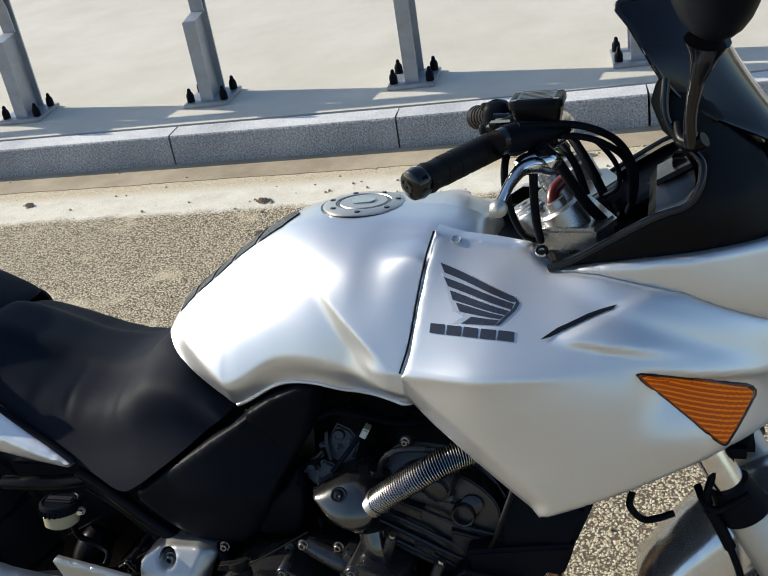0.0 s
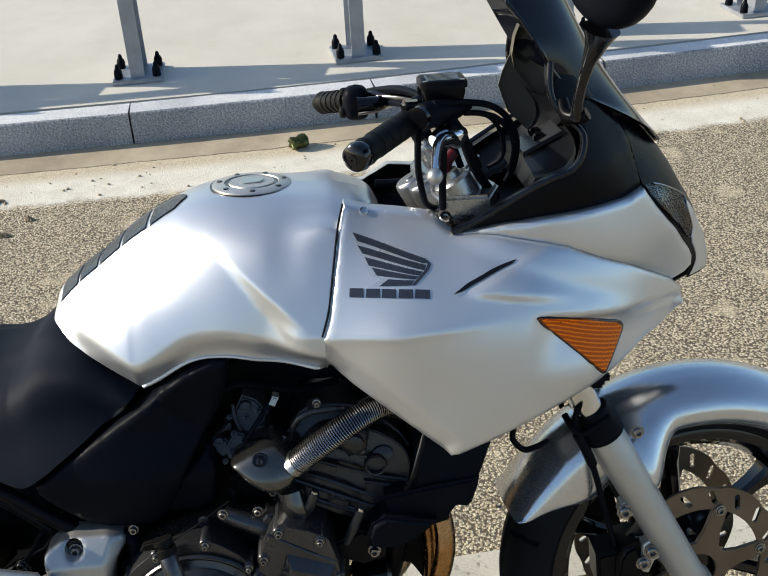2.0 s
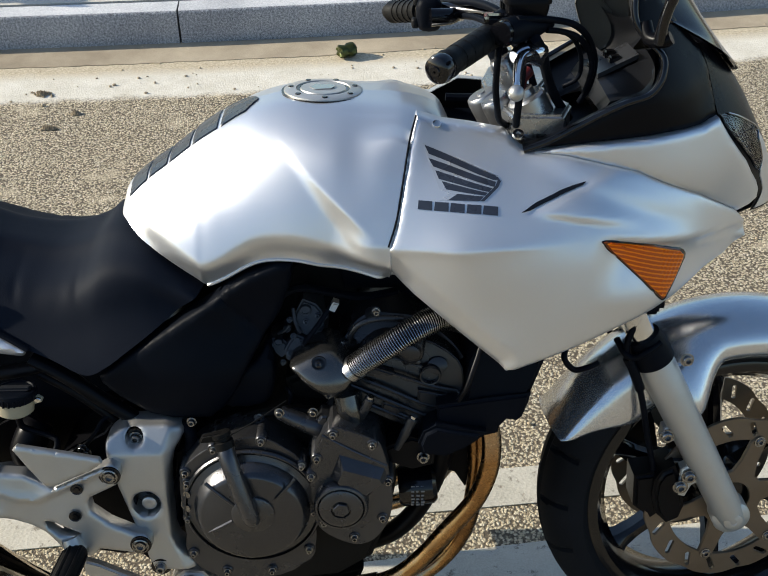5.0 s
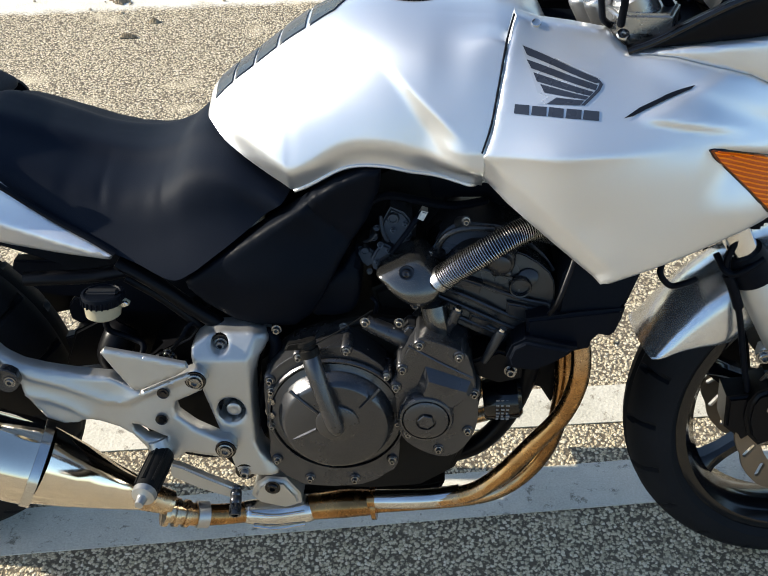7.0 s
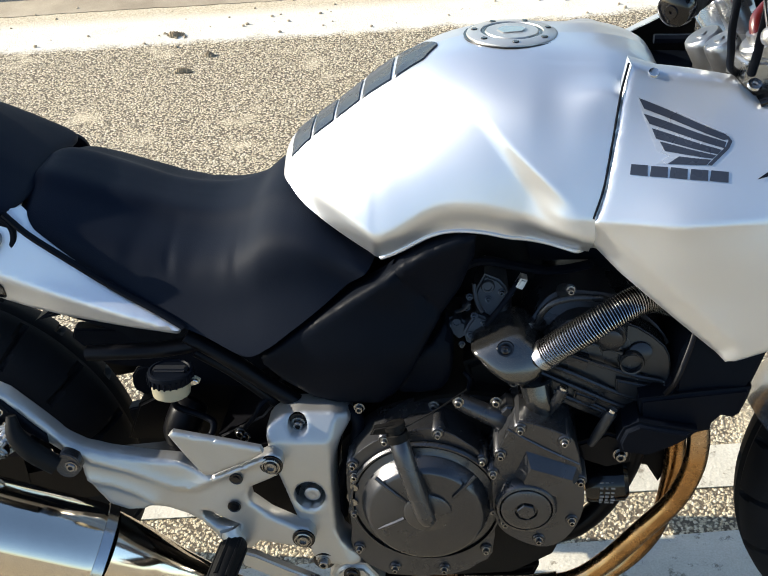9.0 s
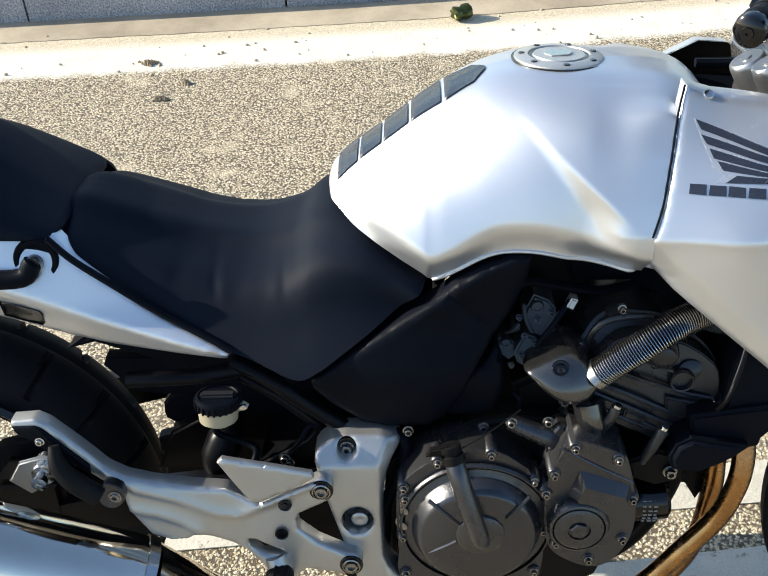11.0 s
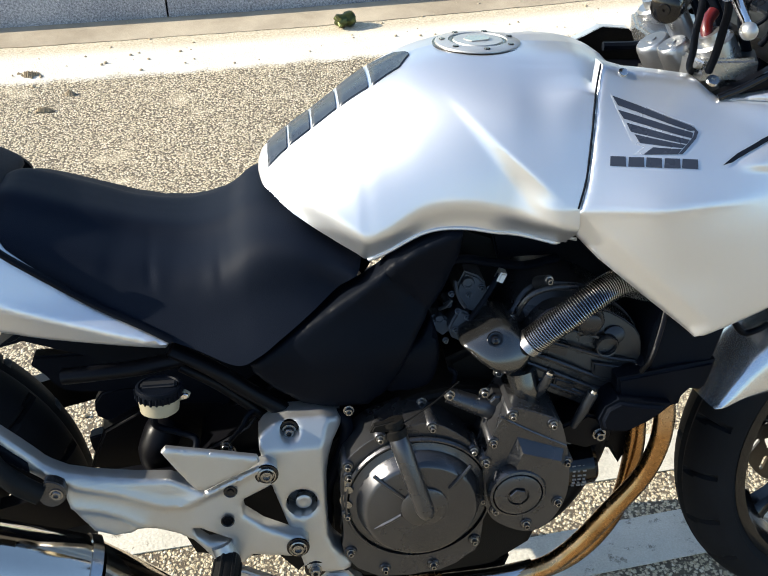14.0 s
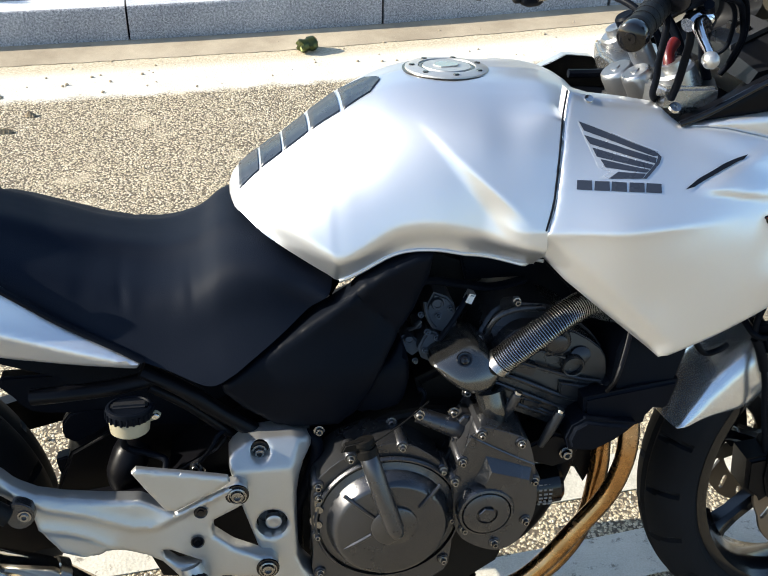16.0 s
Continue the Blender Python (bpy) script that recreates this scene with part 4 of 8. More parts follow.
for feather in ([(0.8093, 0.9363), (0.8965, 0.9051), (0.9016, 0.9006), (0.8936, 0.9005), (0.8145, 0.9268)], [(0.8139, 0.9224), (0.8969, 0.8985), (0.8946, 0.8934), (0.8196, 0.9136)], [(0.8219, 0.9097), (0.8919, 0.8921), (0.8876, 0.8884), (0.8258, 0.9009)], [(0.8295, 0.8985), (0.8862, 0.8875), (0.8822, 0.8848), (0.8346, 0.8903)], [(0.8488, 0.8860), (0.8808, 0.8838), (0.8760, 0.8791), (0.8372, 0.8790)], [(0.8987, 0.9041), (0.9032, 0.8991), (0.8995, 0.8932), (0.8813, 0.8789), (0.8766, 0.8791), (0.8961, 0.8947), (0.8989, 0.8993)]):
    part("feather", decal(feather, 0.0011), DECAL, fairing)
# maker's name, as five plain blocks
for block in ([(0.8002, 0.8771), (0.8171, 0.8768), (0.8167, 0.8668), (0.7988, 0.8674)],
              [(0.8205, 0.8763), (0.8374, 0.8761), (0.8369, 0.8666), (0.8190, 0.8668)],
              [(0.8402, 0.8761), (0.8571, 0.8752), (0.8566, 0.8658), (0.8386, 0.8666)],
              [(0.8605, 0.8753), (0.8778, 0.8746), (0.8772, 0.8652), (0.8589, 0.8658)],
              [(0.8807, 0.8745), (0.8984, 0.8730), (0.8977, 0.8637), (0.8789, 0.8652)]):
    part("name_block", decal(block, 0.0011), DECAL, fairing)

# black vent slot
part("vent_slot", decal([(0.9270, 0.8666), (0.9450, 0.8772), (0.9766, 0.8900), (1.0089, 0.8991), (1.0042, 0.8951), (0.9759, 0.8852), (0.9507, 0.8749), (0.9380, 0.8690)], 0.0022), GLOSSBLACK, fairing, "black wedge-shaped vent slot")
_gap = FAIR[20:] + FAIR[:1]
part("seam_gap", tube([(x - 0.0015, -(fair_depth(x, z) - 0.0013), z) for x, z in _gap], 0.0013, 8, 6), BLACK, fairing, "black gap between tank and fairing")
part("fairing_screw", lathe([(0.0001, 0.001), (0.003, 0.001), (0.0055, 0.002), (0.006, 0.0), (0.006, -0.003)], [(0.826, -0.129, 0.957)][0], (0, -0.55, 0.83), 16), STEEL, fairing)

# turn signal: ribbed orange lens in a black frame
ORANGE_M, _on, _ol, _ob = base_material("orange_lens", (1.0, 0.36, 0.01), 0.30, 0, 0.0)
_ob.inputs["Specular IOR Level"].default_value = 0.2
_oc = coords(_on)
_ox = _on.new("ShaderNodeSeparateXYZ")
_ol.new(_oc, _ox.inputs[0])
# light and shade of the lens ribs, put into the colour as fine stripes
_ow = maths(_on, _ol, "ADD", maths(_on, _ol, "MULTIPLY", maths(_on, _ol, "ADD", maths(_on, _ol, "MULTIPLY", _ox.outputs[0], 0.34), _ox.outputs[2]), 1200.0), maths(_on, _ol, "MULTIPLY", tex_noise(_on, _ol, 120, 4, 0.6, _oc).outputs["Fac"], 2.0))
_ol.new(ramp(_on, _ol, maths(_on, _ol, "SINE", _ow), [(0.05, (0.62, 0.085, 0.0)), (0.35, (0.95, 0.19, 0.0)), (1.0, (1.0, 0.27, 0.004))]).outputs["Color"], _ob.inputs["Base Color"])
AMBERDARK = worn("dark_amber", (0.16, 0.030, 0.002), 0.12, 0, 0.0, 0.25, 60, 700, 0.02, 0.05)
SIGNAL = [(1.0265, 0.8284), (1.0288, 0.8309), (1.0338, 0.8315), (1.0464, 0.8295), (1.0932, 0.8169), (1.1436, 0.7984), (1.1508, 0.7932), (1.1552, 0.7862), (1.1552, 0.7796), (1.1448, 0.7639), (1.1252, 0.7376), (1.1216, 0.7350), (1.1174, 0.7363), (1.1121, 0.7412), (1.0861, 0.7695), (1.0375, 0.8152)]
LENS = [(1.0287, 0.8288), (1.0338, 0.8304), (1.0931, 0.8159), (1.1448, 0.7961), (1.1527, 0.7873), (1.1521, 0.7804), (1.1423, 0.7657), (1.1222, 0.7391), (1.1174, 0.7392), (1.0861, 0.7719), (1.0387, 0.8162)]
RIBBED = [(1.0345, 0.8268), (1.0400, 0.8282), (1.0931, 0.8142), (1.1430, 0.7946), (1.1500, 0.7872), (1.1493, 0.7808), (1.1395, 0.7660), (1.1220, 0.7425), (1.1180, 0.7425), (1.0875, 0.7735), (1.0445, 0.8140)]


def signal_depth(x, z):
    rib = 0.0010 * abs(((x * 0.34 + z) / 0.0026) % 2 - 1) * (1 - smooth01((x - 1.105) / 0.012)) + 0.0012 * abs((x * 0.9 - z * 0.45) / 0.0034 % 2 - 1) * smooth01((x - 1.105) / 0.012)
    return fair_depth(x, z) + 0.0040 + rib


_c = np.mean(np.array(SIGNAL), axis=0)
part("signal_frame", panel([tuple(q) for q in SIGNAL], lambda x, z: fair_depth(x, z) + 0.0025, 0.008, 0.004, 0.012), GLOSSBLACK, fairing, "thin black frame of the turn signal")
part("signal_body", panel(LENS, lambda x, z: fair_depth(x, z) + 0.0035, 0.006, 0.003, 0.008), AMBERDARK, fairing, "dark amber rim of the turn signal", 20)
part("turn_signal", panel(RIBBED, signal_depth, 0.0018, 0.001, 0.003), ORANGE_M, fairing, "ribbed orange triangular turn signal lens", 20)
part("turn_signal", flip(panel([tuple(_c + (np.array(q) - _c) * 0.93) for q in SIGNAL], signal_depth, 0.012, 0.004, 0.01)), ORANGE_M, fairing_l)
# ---- seats, tail and side covers ----
SEAT = table([(0.048, 0.796, 0.790, 0.085, 0.04), (0.056, 0.812, 0.786, 0.125, 0.055), (0.078, 0.820, 0.776, 0.142, 0.065), (0.11, 0.813, 0.752, 0.148, 0.07), (0.17, 0.792, 0.710, 0.155, 0.07), (0.23, 0.773, 0.672, 0.160, 0.066),
              (0.295, 0.764, 0.643, 0.164, 0.074), (0.345, 0.775, 0.618, 0.168, 0.082), (0.375, 0.795, 0.630, 0.170, 0.090), (0.405, 0.801, 0.654, 0.172, 0.104), (0.44, 0.794, 0.683, 0.174, 0.126), (0.48, 0.770, 0.717, 0.175, 0.150), (0.508, 0.750, 0.738, 0.174, 0.164), (0.516, 0.745, 0.743, 0.172, 0.166)], 150)


def seat_shape():
    rings = []
    for x, zt, zl, w, s in SEAT:
        h = zt - zl
        line = spline([(0, 0), (0.6 * s, 0.0015), (s, 0.014), (s + 0.6 * (w - s), 0.030), (w - 0.013, 0.056), (w - 0.005, 0.105), (w, 0.165), (w, 0.20)], 8)
        length = np.cumsum([0] + [math.dist(p, q) for p, q in zip(line, line[1:])])
        stop = float(np.interp(h, [p[1] for p in line], length))
        half = []
        for q in np.linspace(0, stop, 40):
            y, dz = np.interp(q, length, [p[0] for p in line]), np.interp(q, length, [p[1] for p in line])
            k = 0.0005 * math.sin(x * 170 + dz * 30) * math.exp(-((dz - 0.03) / 0.02) ** 2) * smooth01((x - 0.16) / 0.04) * smooth01((0.36 - x) / 0.04)
            k -= sum(0.0035 * math.exp(-((x - c - 0.15 * (dz - 0.03)) / 0.0065) ** 2) * math.exp(-((dz - 0.030) / 0.014) ** 2) for c in (0.252, 0.338))
            half.append((y + k, zt - dz))
        half.append((half[-1][0] - 0.012, half[-1][1] - 0.004))
        rings.append([(x, -y, z) for y, z in reversed(half)] + [(x, y, z) for y, z in half[1:]])
    return loft(rings)


part("rider_seat", seat_shape(), VINYL, bike, "black vinyl rider seat with creases", 60)
PILLION = table([(-0.36, 0.895, 0.865, 0.08, 0.05), (-0.33, 0.918, 0.845, 0.11, 0.06), (-0.2, 0.917, 0.825, 0.135, 0.065), (-0.10, 0.912, 0.812, 0.140, 0.062), (-0.05, 0.902, 0.806, 0.142, 0.06), (-0.015, 0.880, 0.803, 0.142, 0.06), (0.018, 0.853, 0.801, 0.140, 0.06), (0.045, 0.830, 0.800, 0.135, 0.055), (0.062, 0.816, 0.800, 0.122, 0.05), (0.068, 0.808, 0.802, 0.10, 0.04)], 60)


def pillion_shape():
    rings = []
    for x, zt, zl, w, s in PILLION:
        h = zt - zl
        half = spline([(0, zt), (0.6 * s, zt - 0.03 * h), (s, zt - 0.12 * h), (w - 0.012, zt - 0.5 * h), (w, zl + 0.1 * h), (w - 0.01, zl)], 6)
        rings.append([(x, -y, z) for y, z in reversed(half)] + [(x, y, z) for y, z in half[1:]])
    return loft(rings)


part("passenger_seat", pillion_shape(), VINYL, bike, "black vinyl passenger seat, raised behind the rider", 60)

TAIL = [(-0.42, 0.86), (-0.40, 0.90), (-0.30, 0.872), (-0.15, 0.842), (-0.02, 0.818)] + [(0.060, 0.806), (0.088, 0.778), (0.131, 0.747), (0.185, 0.709), (0.241, 0.675), (0.269, 0.656), (0.262, 0.645), (0.253, 0.644), (0.177, 0.648), (0.116, 0.652), (0.056, 0.661), (-0.002, 0.677)] + [(-0.10, 0.690), (-0.25, 0.735), (-0.38, 0.80)]
def tail_depth(x, z):
    """Two planes that meet in a ridge: the upper leans in to the seat, the lower tucks under."""
    ridge = 0.727 - 0.325 * (x - 0.044) if x > -0.05 else 0.7576 - 0.16 * (x + 0.05)
    out = float(np.interp(x, [-0.42, -0.30, -0.15, 0.0, 0.10, 0.20, 0.27], [0.045, 0.098, 0.136, 0.156, 0.164, 0.168, 0.168]))
    o = z - ridge
    return out - 0.42 * max(0.0, o) - 0.62 * max(0.0, -o) - 0.0008


for s in (1, -1):
    sh = panel(TAIL if s == 1 else [(x, z - 0.03 if z > 0.70 else z) for x, z in TAIL], tail_depth, 0.008, 0.006, 0.02)
    tp = part("tail_panel", sh if s == 1 else flip(sh), SILVER, bike, "silver metallic tail side panel", 50)
    tr = tube([(0.062, -0.141, 0.807), (0.089, -0.146, 0.781), (0.132, -0.151, 0.750), (0.186, -0.156, 0.712), (0.242, -0.161, 0.678), (0.271, -0.163, 0.658)], 0.0045, 8, 5)
    if s == 1:
        part("trim", tr, BLACK, tp, "black rubber edge trim")
    vent = panel([(-0.016, 0.724), (0.013, 0.720), (0.037, 0.713), (0.038, 0.706), (0.031, 0.684), (0.027, 0.680), (-0.024, 0.690)], lambda x, z: tail_depth(x, z) + 0.003, 0.008, 0.002, 0.004)
    part("vent_recess", vent if s == 1 else flip(vent), GLOSSBLACK, tp, "black recessed tail vent")
    cup = lathe([(0.0001, -0.004), (0.018, -0.003), (0.021, 0.002), (0.026, 0.003), (0.028, 0.0), (0.028, -0.006)], [(0.042, -0.138, 0.777)][0], (0, -1, 0.15), 28)
    part("grab_rail_mount", cup if s == 1 else flip(cup), BLACK, tp, "black cup of the grab rail mount")
    bl = lathe([(0.0001, 0.004), (0.006, 0.004), (0.007, 0.008), (0.011, 0.008), (0.0115, 0.0), (0.0115, -0.004)], [(0.040, -0.140, 0.773)][0], (0, -1, 0.1), 16)
    part("bolt", bl if s == 1 else flip(bl), BOLT, tp)
    rail = tube([[(0.041, -0.146, 0.778)][0], [(0.016, -0.152, 0.759)][0], (-0.105, -0.160, 0.772), (-0.20, -0.158, 0.795), (-0.32, -0.13, 0.86), (-0.40, -0.06, 0.91), (-0.42, 0.0, 0.92)], 0.012, 12, 6)
    part("grab_rail", rail if s == 1 else flip(rail), BLACK, bike, "black passenger grab rail")

COVER = [(0.360, 0.607), (0.383, 0.627), (0.422, 0.659), (0.484, 0.706), (0.520, 0.729), (0.538, 0.739), (0.543, 0.748), (0.578, 0.769), (0.612, 0.782), (0.635, 0.783), (0.632, 0.752), (0.614, 0.704), (0.594, 0.669), (0.577, 0.632), (0.555, 0.581), (0.533, 0.546), (0.510, 0.527), (0.453, 0.530), (0.424, 0.538), (0.385, 0.568), (0.363, 0.593)]
COVER_FIELD = field([(0.36, 0.61, 0.157), (0.44, 0.66, 0.172), (0.52, 0.72, 0.180), (0.60, 0.78, 0.178), (0.45, 0.56, 0.155), (0.52, 0.60, 0.160), (0.57, 0.68, 0.163), (0.62, 0.76, 0.17)])


def cover_depth(x, z):
    a, o = seg(x, z, 0.535, 0.74, 0.605, 0.655)
    return COVER_FIELD(x, z) - 0.006 * math.exp(-(o / 0.006) ** 2) * smooth01((1.0 - a) * 4) * smooth01(a * 4 + 0.6)


for s in (1, -1):
    sh = panel(COVER, cover_depth, 0.009, 0.010, 0.03)
    part("side_cover", sh if s == 1 else flip(sh), BLACK, bike, "matt black plastic side cover", 50)
LOWCOVER = [(0.531, 0.545), (0.547, 0.590), (0.582, 0.626), (0.597, 0.647), (0.607, 0.602), (0.598, 0.557), (0.576, 0.543)]
part("lower_cover", panel(LOWCOVER, lambda x, z: 0.142, 0.01, 0.008, 0.03, 3), BLACK, bike, "matt black inner frame cover")
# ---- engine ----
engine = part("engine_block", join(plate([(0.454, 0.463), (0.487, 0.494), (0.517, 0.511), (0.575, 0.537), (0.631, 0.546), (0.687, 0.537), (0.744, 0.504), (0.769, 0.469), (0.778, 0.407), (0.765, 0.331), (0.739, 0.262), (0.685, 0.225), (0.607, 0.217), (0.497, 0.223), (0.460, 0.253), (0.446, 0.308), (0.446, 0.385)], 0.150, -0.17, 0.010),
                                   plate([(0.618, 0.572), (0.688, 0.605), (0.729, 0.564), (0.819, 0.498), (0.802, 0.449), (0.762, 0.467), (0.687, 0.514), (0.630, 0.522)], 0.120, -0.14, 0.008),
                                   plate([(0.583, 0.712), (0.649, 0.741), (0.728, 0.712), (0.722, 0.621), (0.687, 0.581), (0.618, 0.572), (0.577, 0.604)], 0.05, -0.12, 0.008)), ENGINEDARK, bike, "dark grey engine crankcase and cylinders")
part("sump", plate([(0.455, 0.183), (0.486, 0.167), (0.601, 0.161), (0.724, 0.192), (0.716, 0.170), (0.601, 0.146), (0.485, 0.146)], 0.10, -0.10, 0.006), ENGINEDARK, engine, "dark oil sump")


CL = (0.568, -0.240, 0.444)
HUB = (0.572, 0.454)
clutch = part("clutch_cover", lathe([(0.091, -0.03), (0.091, 0.0), (0.0895, 0.003), (0.0825, 0.005), (0.0805, 0.006), (0.0795, 0.009), (0.0725, 0.023), (0.0705, 0.0255), (0.067, 0.0265), (0.030, 0.029), (0.0001, 0.029)], CL, (0, -1, 0), 72), ENGINE, engine, "grey domed round clutch cover", wide=False)
for (ax, az), (bx, bz), r in (((0.604, 0.478), (0.631, 0.509), 0.0026), ((0.547, 0.469), (0.510, 0.504), 0.0026), ((0.543, 0.443), (0.509, 0.421), 0.0030), ((0.571, 0.424), (0.570, 0.386), 0.0009)):
    part("rib", tube([(ax, CL[1] - 0.0285, az), ((ax + bx) / 2, CL[1] - 0.0277, (az + bz) / 2), (bx, CL[1] - 0.0245, bz)], r, 8, 4), ENGINE, clutch, wide=False)
part("boss", lathe([(0.0305, 0.022), (0.0295, 0.0315), (0.0275, 0.033), (0.0001, 0.0335)], (HUB[0], CL[1], HUB[1]), (0, -1, 0), 40), ENGINE, clutch, wide=False)
part("release_shaft_housing", tube([(0.541, -0.258, 0.558), (0.546, -0.268, 0.542), (0.559, -0.279, 0.500), (0.570, -0.284, 0.464), (0.574, -0.282, 0.452)], [0.0118, 0.0122, 0.0122, 0.0118, 0.0092], 18, 6), ENGINE, clutch, "slanted round clutch release housing", wide=False)
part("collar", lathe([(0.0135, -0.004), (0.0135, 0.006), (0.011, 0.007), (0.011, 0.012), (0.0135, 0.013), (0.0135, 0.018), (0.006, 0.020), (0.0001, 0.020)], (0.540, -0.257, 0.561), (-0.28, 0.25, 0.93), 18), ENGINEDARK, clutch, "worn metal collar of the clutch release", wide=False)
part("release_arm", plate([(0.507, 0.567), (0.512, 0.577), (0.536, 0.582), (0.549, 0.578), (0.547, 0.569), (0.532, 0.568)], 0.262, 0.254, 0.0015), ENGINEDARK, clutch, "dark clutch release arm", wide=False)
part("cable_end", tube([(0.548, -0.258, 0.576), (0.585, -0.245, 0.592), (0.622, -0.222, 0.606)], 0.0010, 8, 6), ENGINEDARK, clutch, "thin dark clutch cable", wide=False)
for bx, bz in ((0.478, 0.362), (0.523, 0.327), (0.588, 0.327), (0.643, 0.364), (0.652, 0.433), (0.639, 0.512), (0.586, 0.553), (0.521, 0.542), (0.479, 0.503), (0.480, 0.486), (0.476, 0.425)):
    part("cover_bolt", hex_bolt(bx, bz, 0.240, 0.0039, 0.006), BOLT, engine, wide=False)
    part("lug", lathe([(0.0082, -0.03), (0.0082, 0.0005), (0.0070, 0.002), (0.0001, 0.002)], (bx, -0.238, bz), (0, -1, 0), 16), ENGINE, engine, wide=False)
part("clutch_flange", plate([(0.523, 0.545), (0.557, 0.556), (0.590, 0.557), (0.619, 0.538), (0.639, 0.517), (0.651, 0.474), (0.655, 0.422), (0.651, 0.355), (0.634, 0.336), (0.598, 0.314), (0.514, 0.312), (0.470, 0.352), (0.470, 0.393), (0.469, 0.438), (0.470, 0.493), (0.484, 0.518), (0.506, 0.537)], 0.237, 0.17, 0.004, soft=2), ENGINE, engine, "grey flange of the clutch cover", wide=False)
part("gasket_rim", lathe([(0.0925, -0.002), (0.0955, -0.002), (0.0965, 0.002), (0.0945, 0.005), (0.0925, 0.005)], CL, (0, -1, 0), 72, closed=True), ENGINE, engine, "raised outer rim of the clutch cover", wide=False)
# oil filler and side plug behind the clutch
for bx, bz in ((0.482, 0.446), (0.484, 0.470)):
    part("plug", lathe([(0.014, -0.03), (0.014, 0.006), (0.0125, 0.010), (0.006, 0.010), (0.0055, 0.016), (0.0001, 0.016)], (bx, -0.230, bz), (-0.35, -1, 0), 20), BOLT, engine, "steel plug", wide=False)

crank = part("crank_cover", plate([(0.678, 0.575), (0.690, 0.580), (0.738, 0.560), (0.750, 0.543), (0.760, 0.496), (0.763, 0.454), (0.756, 0.419), (0.736, 0.388), (0.709, 0.380), (0.673, 0.398), (0.656, 0.422), (0.652, 0.461), (0.651, 0.503), (0.661, 0.545)], 0.250, 0.17, 0.009, soft=3), ENGINE, engine, "grey faceted crank end cover", wide=False)
part("facet", loft([[(x, -0.246, z) for x, z in ((0.675, 0.498), (0.690, 0.540), (0.754, 0.514), (0.760, 0.494), (0.733, 0.466), (0.688, 0.490))], [(x, -0.264, z) for x, z in ((0.689, 0.500), (0.697, 0.520), (0.746, 0.503), (0.748, 0.496), (0.727, 0.477), (0.690, 0.496))]]), ENGINE, crank, "raised wedge facet of the crank cover", 20, wide=False)
part("crease", tube([(0.669, -0.2495, 0.568), (0.712, -0.2505, 0.541), (0.755, -0.2495, 0.516)], 0.0022, 8, 5), ENGINE, crank, wide=False)
OC = (0.692, -0.254, 0.458)
oc = part("timing_cap", lathe([(0.038, -0.01), (0.038, 0.008), (0.0355, 0.0125), (0.0325, 0.0135), (0.0315, 0.0100), (0.0303, 0.0140), (0.026, 0.0160), (0.0140, 0.0160), (0.0135, 0.0125), (0.0001, 0.0125)], OC, (0, -1, 0), 48), ENGINE, crank, "round timing cap with hexagon socket", wide=False)
part("hexagon", lathe([(0.0115, 0.0115), (0.0115, 0.0170), (0.0105, 0.0180), (0.0001, 0.0180)], OC, (0, -1, 0), 6), ENGINE, oc, wide=False)
for bx, bz in ((0.684, 0.570), (0.736, 0.552), (0.757, 0.492), (0.749, 0.428), (0.709, 0.395), (0.667, 0.423), (0.652, 0.502), (0.661, 0.531)):
    part("cover_bolt", hex_bolt(bx, bz, 0.252, 0.0040, 0.006), BOLT, engine, wide=False)
    part("lug", lathe([(0.0082, -0.05), (0.0082, 0.0005), (0.0070, 0.002), (0.0001, 0.002)], (bx, -0.250, bz), (0, -1, 0), 16), ENGINE, engine, wide=False)
# water joint and breather elbow
part("water_joint", tube([(0.613, -0.165, 0.549), (0.635, -0.170, 0.540), (0.661, -0.172, 0.529), (0.680, -0.165, 0.517)], [0.011, 0.012, 0.014, 0.017], 16, 5), ENGINE, engine, "grey water joint with flange")
part("joint_flange", plate([(0.661, 0.539), (0.672, 0.551), (0.682, 0.549), (0.684, 0.532), (0.673, 0.514), (0.659, 0.475), (0.650, 0.462), (0.646, 0.471), (0.658, 0.505)], 0.180, 0.150, 0.004), ENGINE, engine)
for bx, by, bz in [(0.613, -0.176, 0.556), (0.660, -0.170, 0.552), (0.580, -0.150, 0.530), (0.483, -0.150, 0.526)]:
    part("bolt", hex_bolt(bx, bz, -by, 0.0055, 0.006), BOLT, engine)

head = part("cylinder_head", plate([(0.692, 0.579), (0.712, 0.617), (0.735, 0.648), (0.758, 0.661), (0.795, 0.658), (0.829, 0.648), (0.864, 0.621), (0.874, 0.594), (0.872, 0.565), (0.856, 0.536), (0.829, 0.502), (0.819, 0.494), (0.786, 0.513), (0.743, 0.535), (0.715, 0.558)], 0.150, -0.15, 0.010, soft=2), ENGINEHEAD, engine, "dark grey ribbed cylinder head")
part("fin", tube([(0.722, -0.151, 0.596), (0.757, -0.151, 0.580), (0.816, -0.151, 0.550), (0.855, -0.151, 0.541)], 0.0035, 8, 5), ENGINEHEAD, head)
part("fin", tube([(0.714, -0.151, 0.583), (0.753, -0.151, 0.563), (0.810, -0.151, 0.534), (0.839, -0.151, 0.524)], 0.0035, 8, 5), ENGINEHEAD, head)
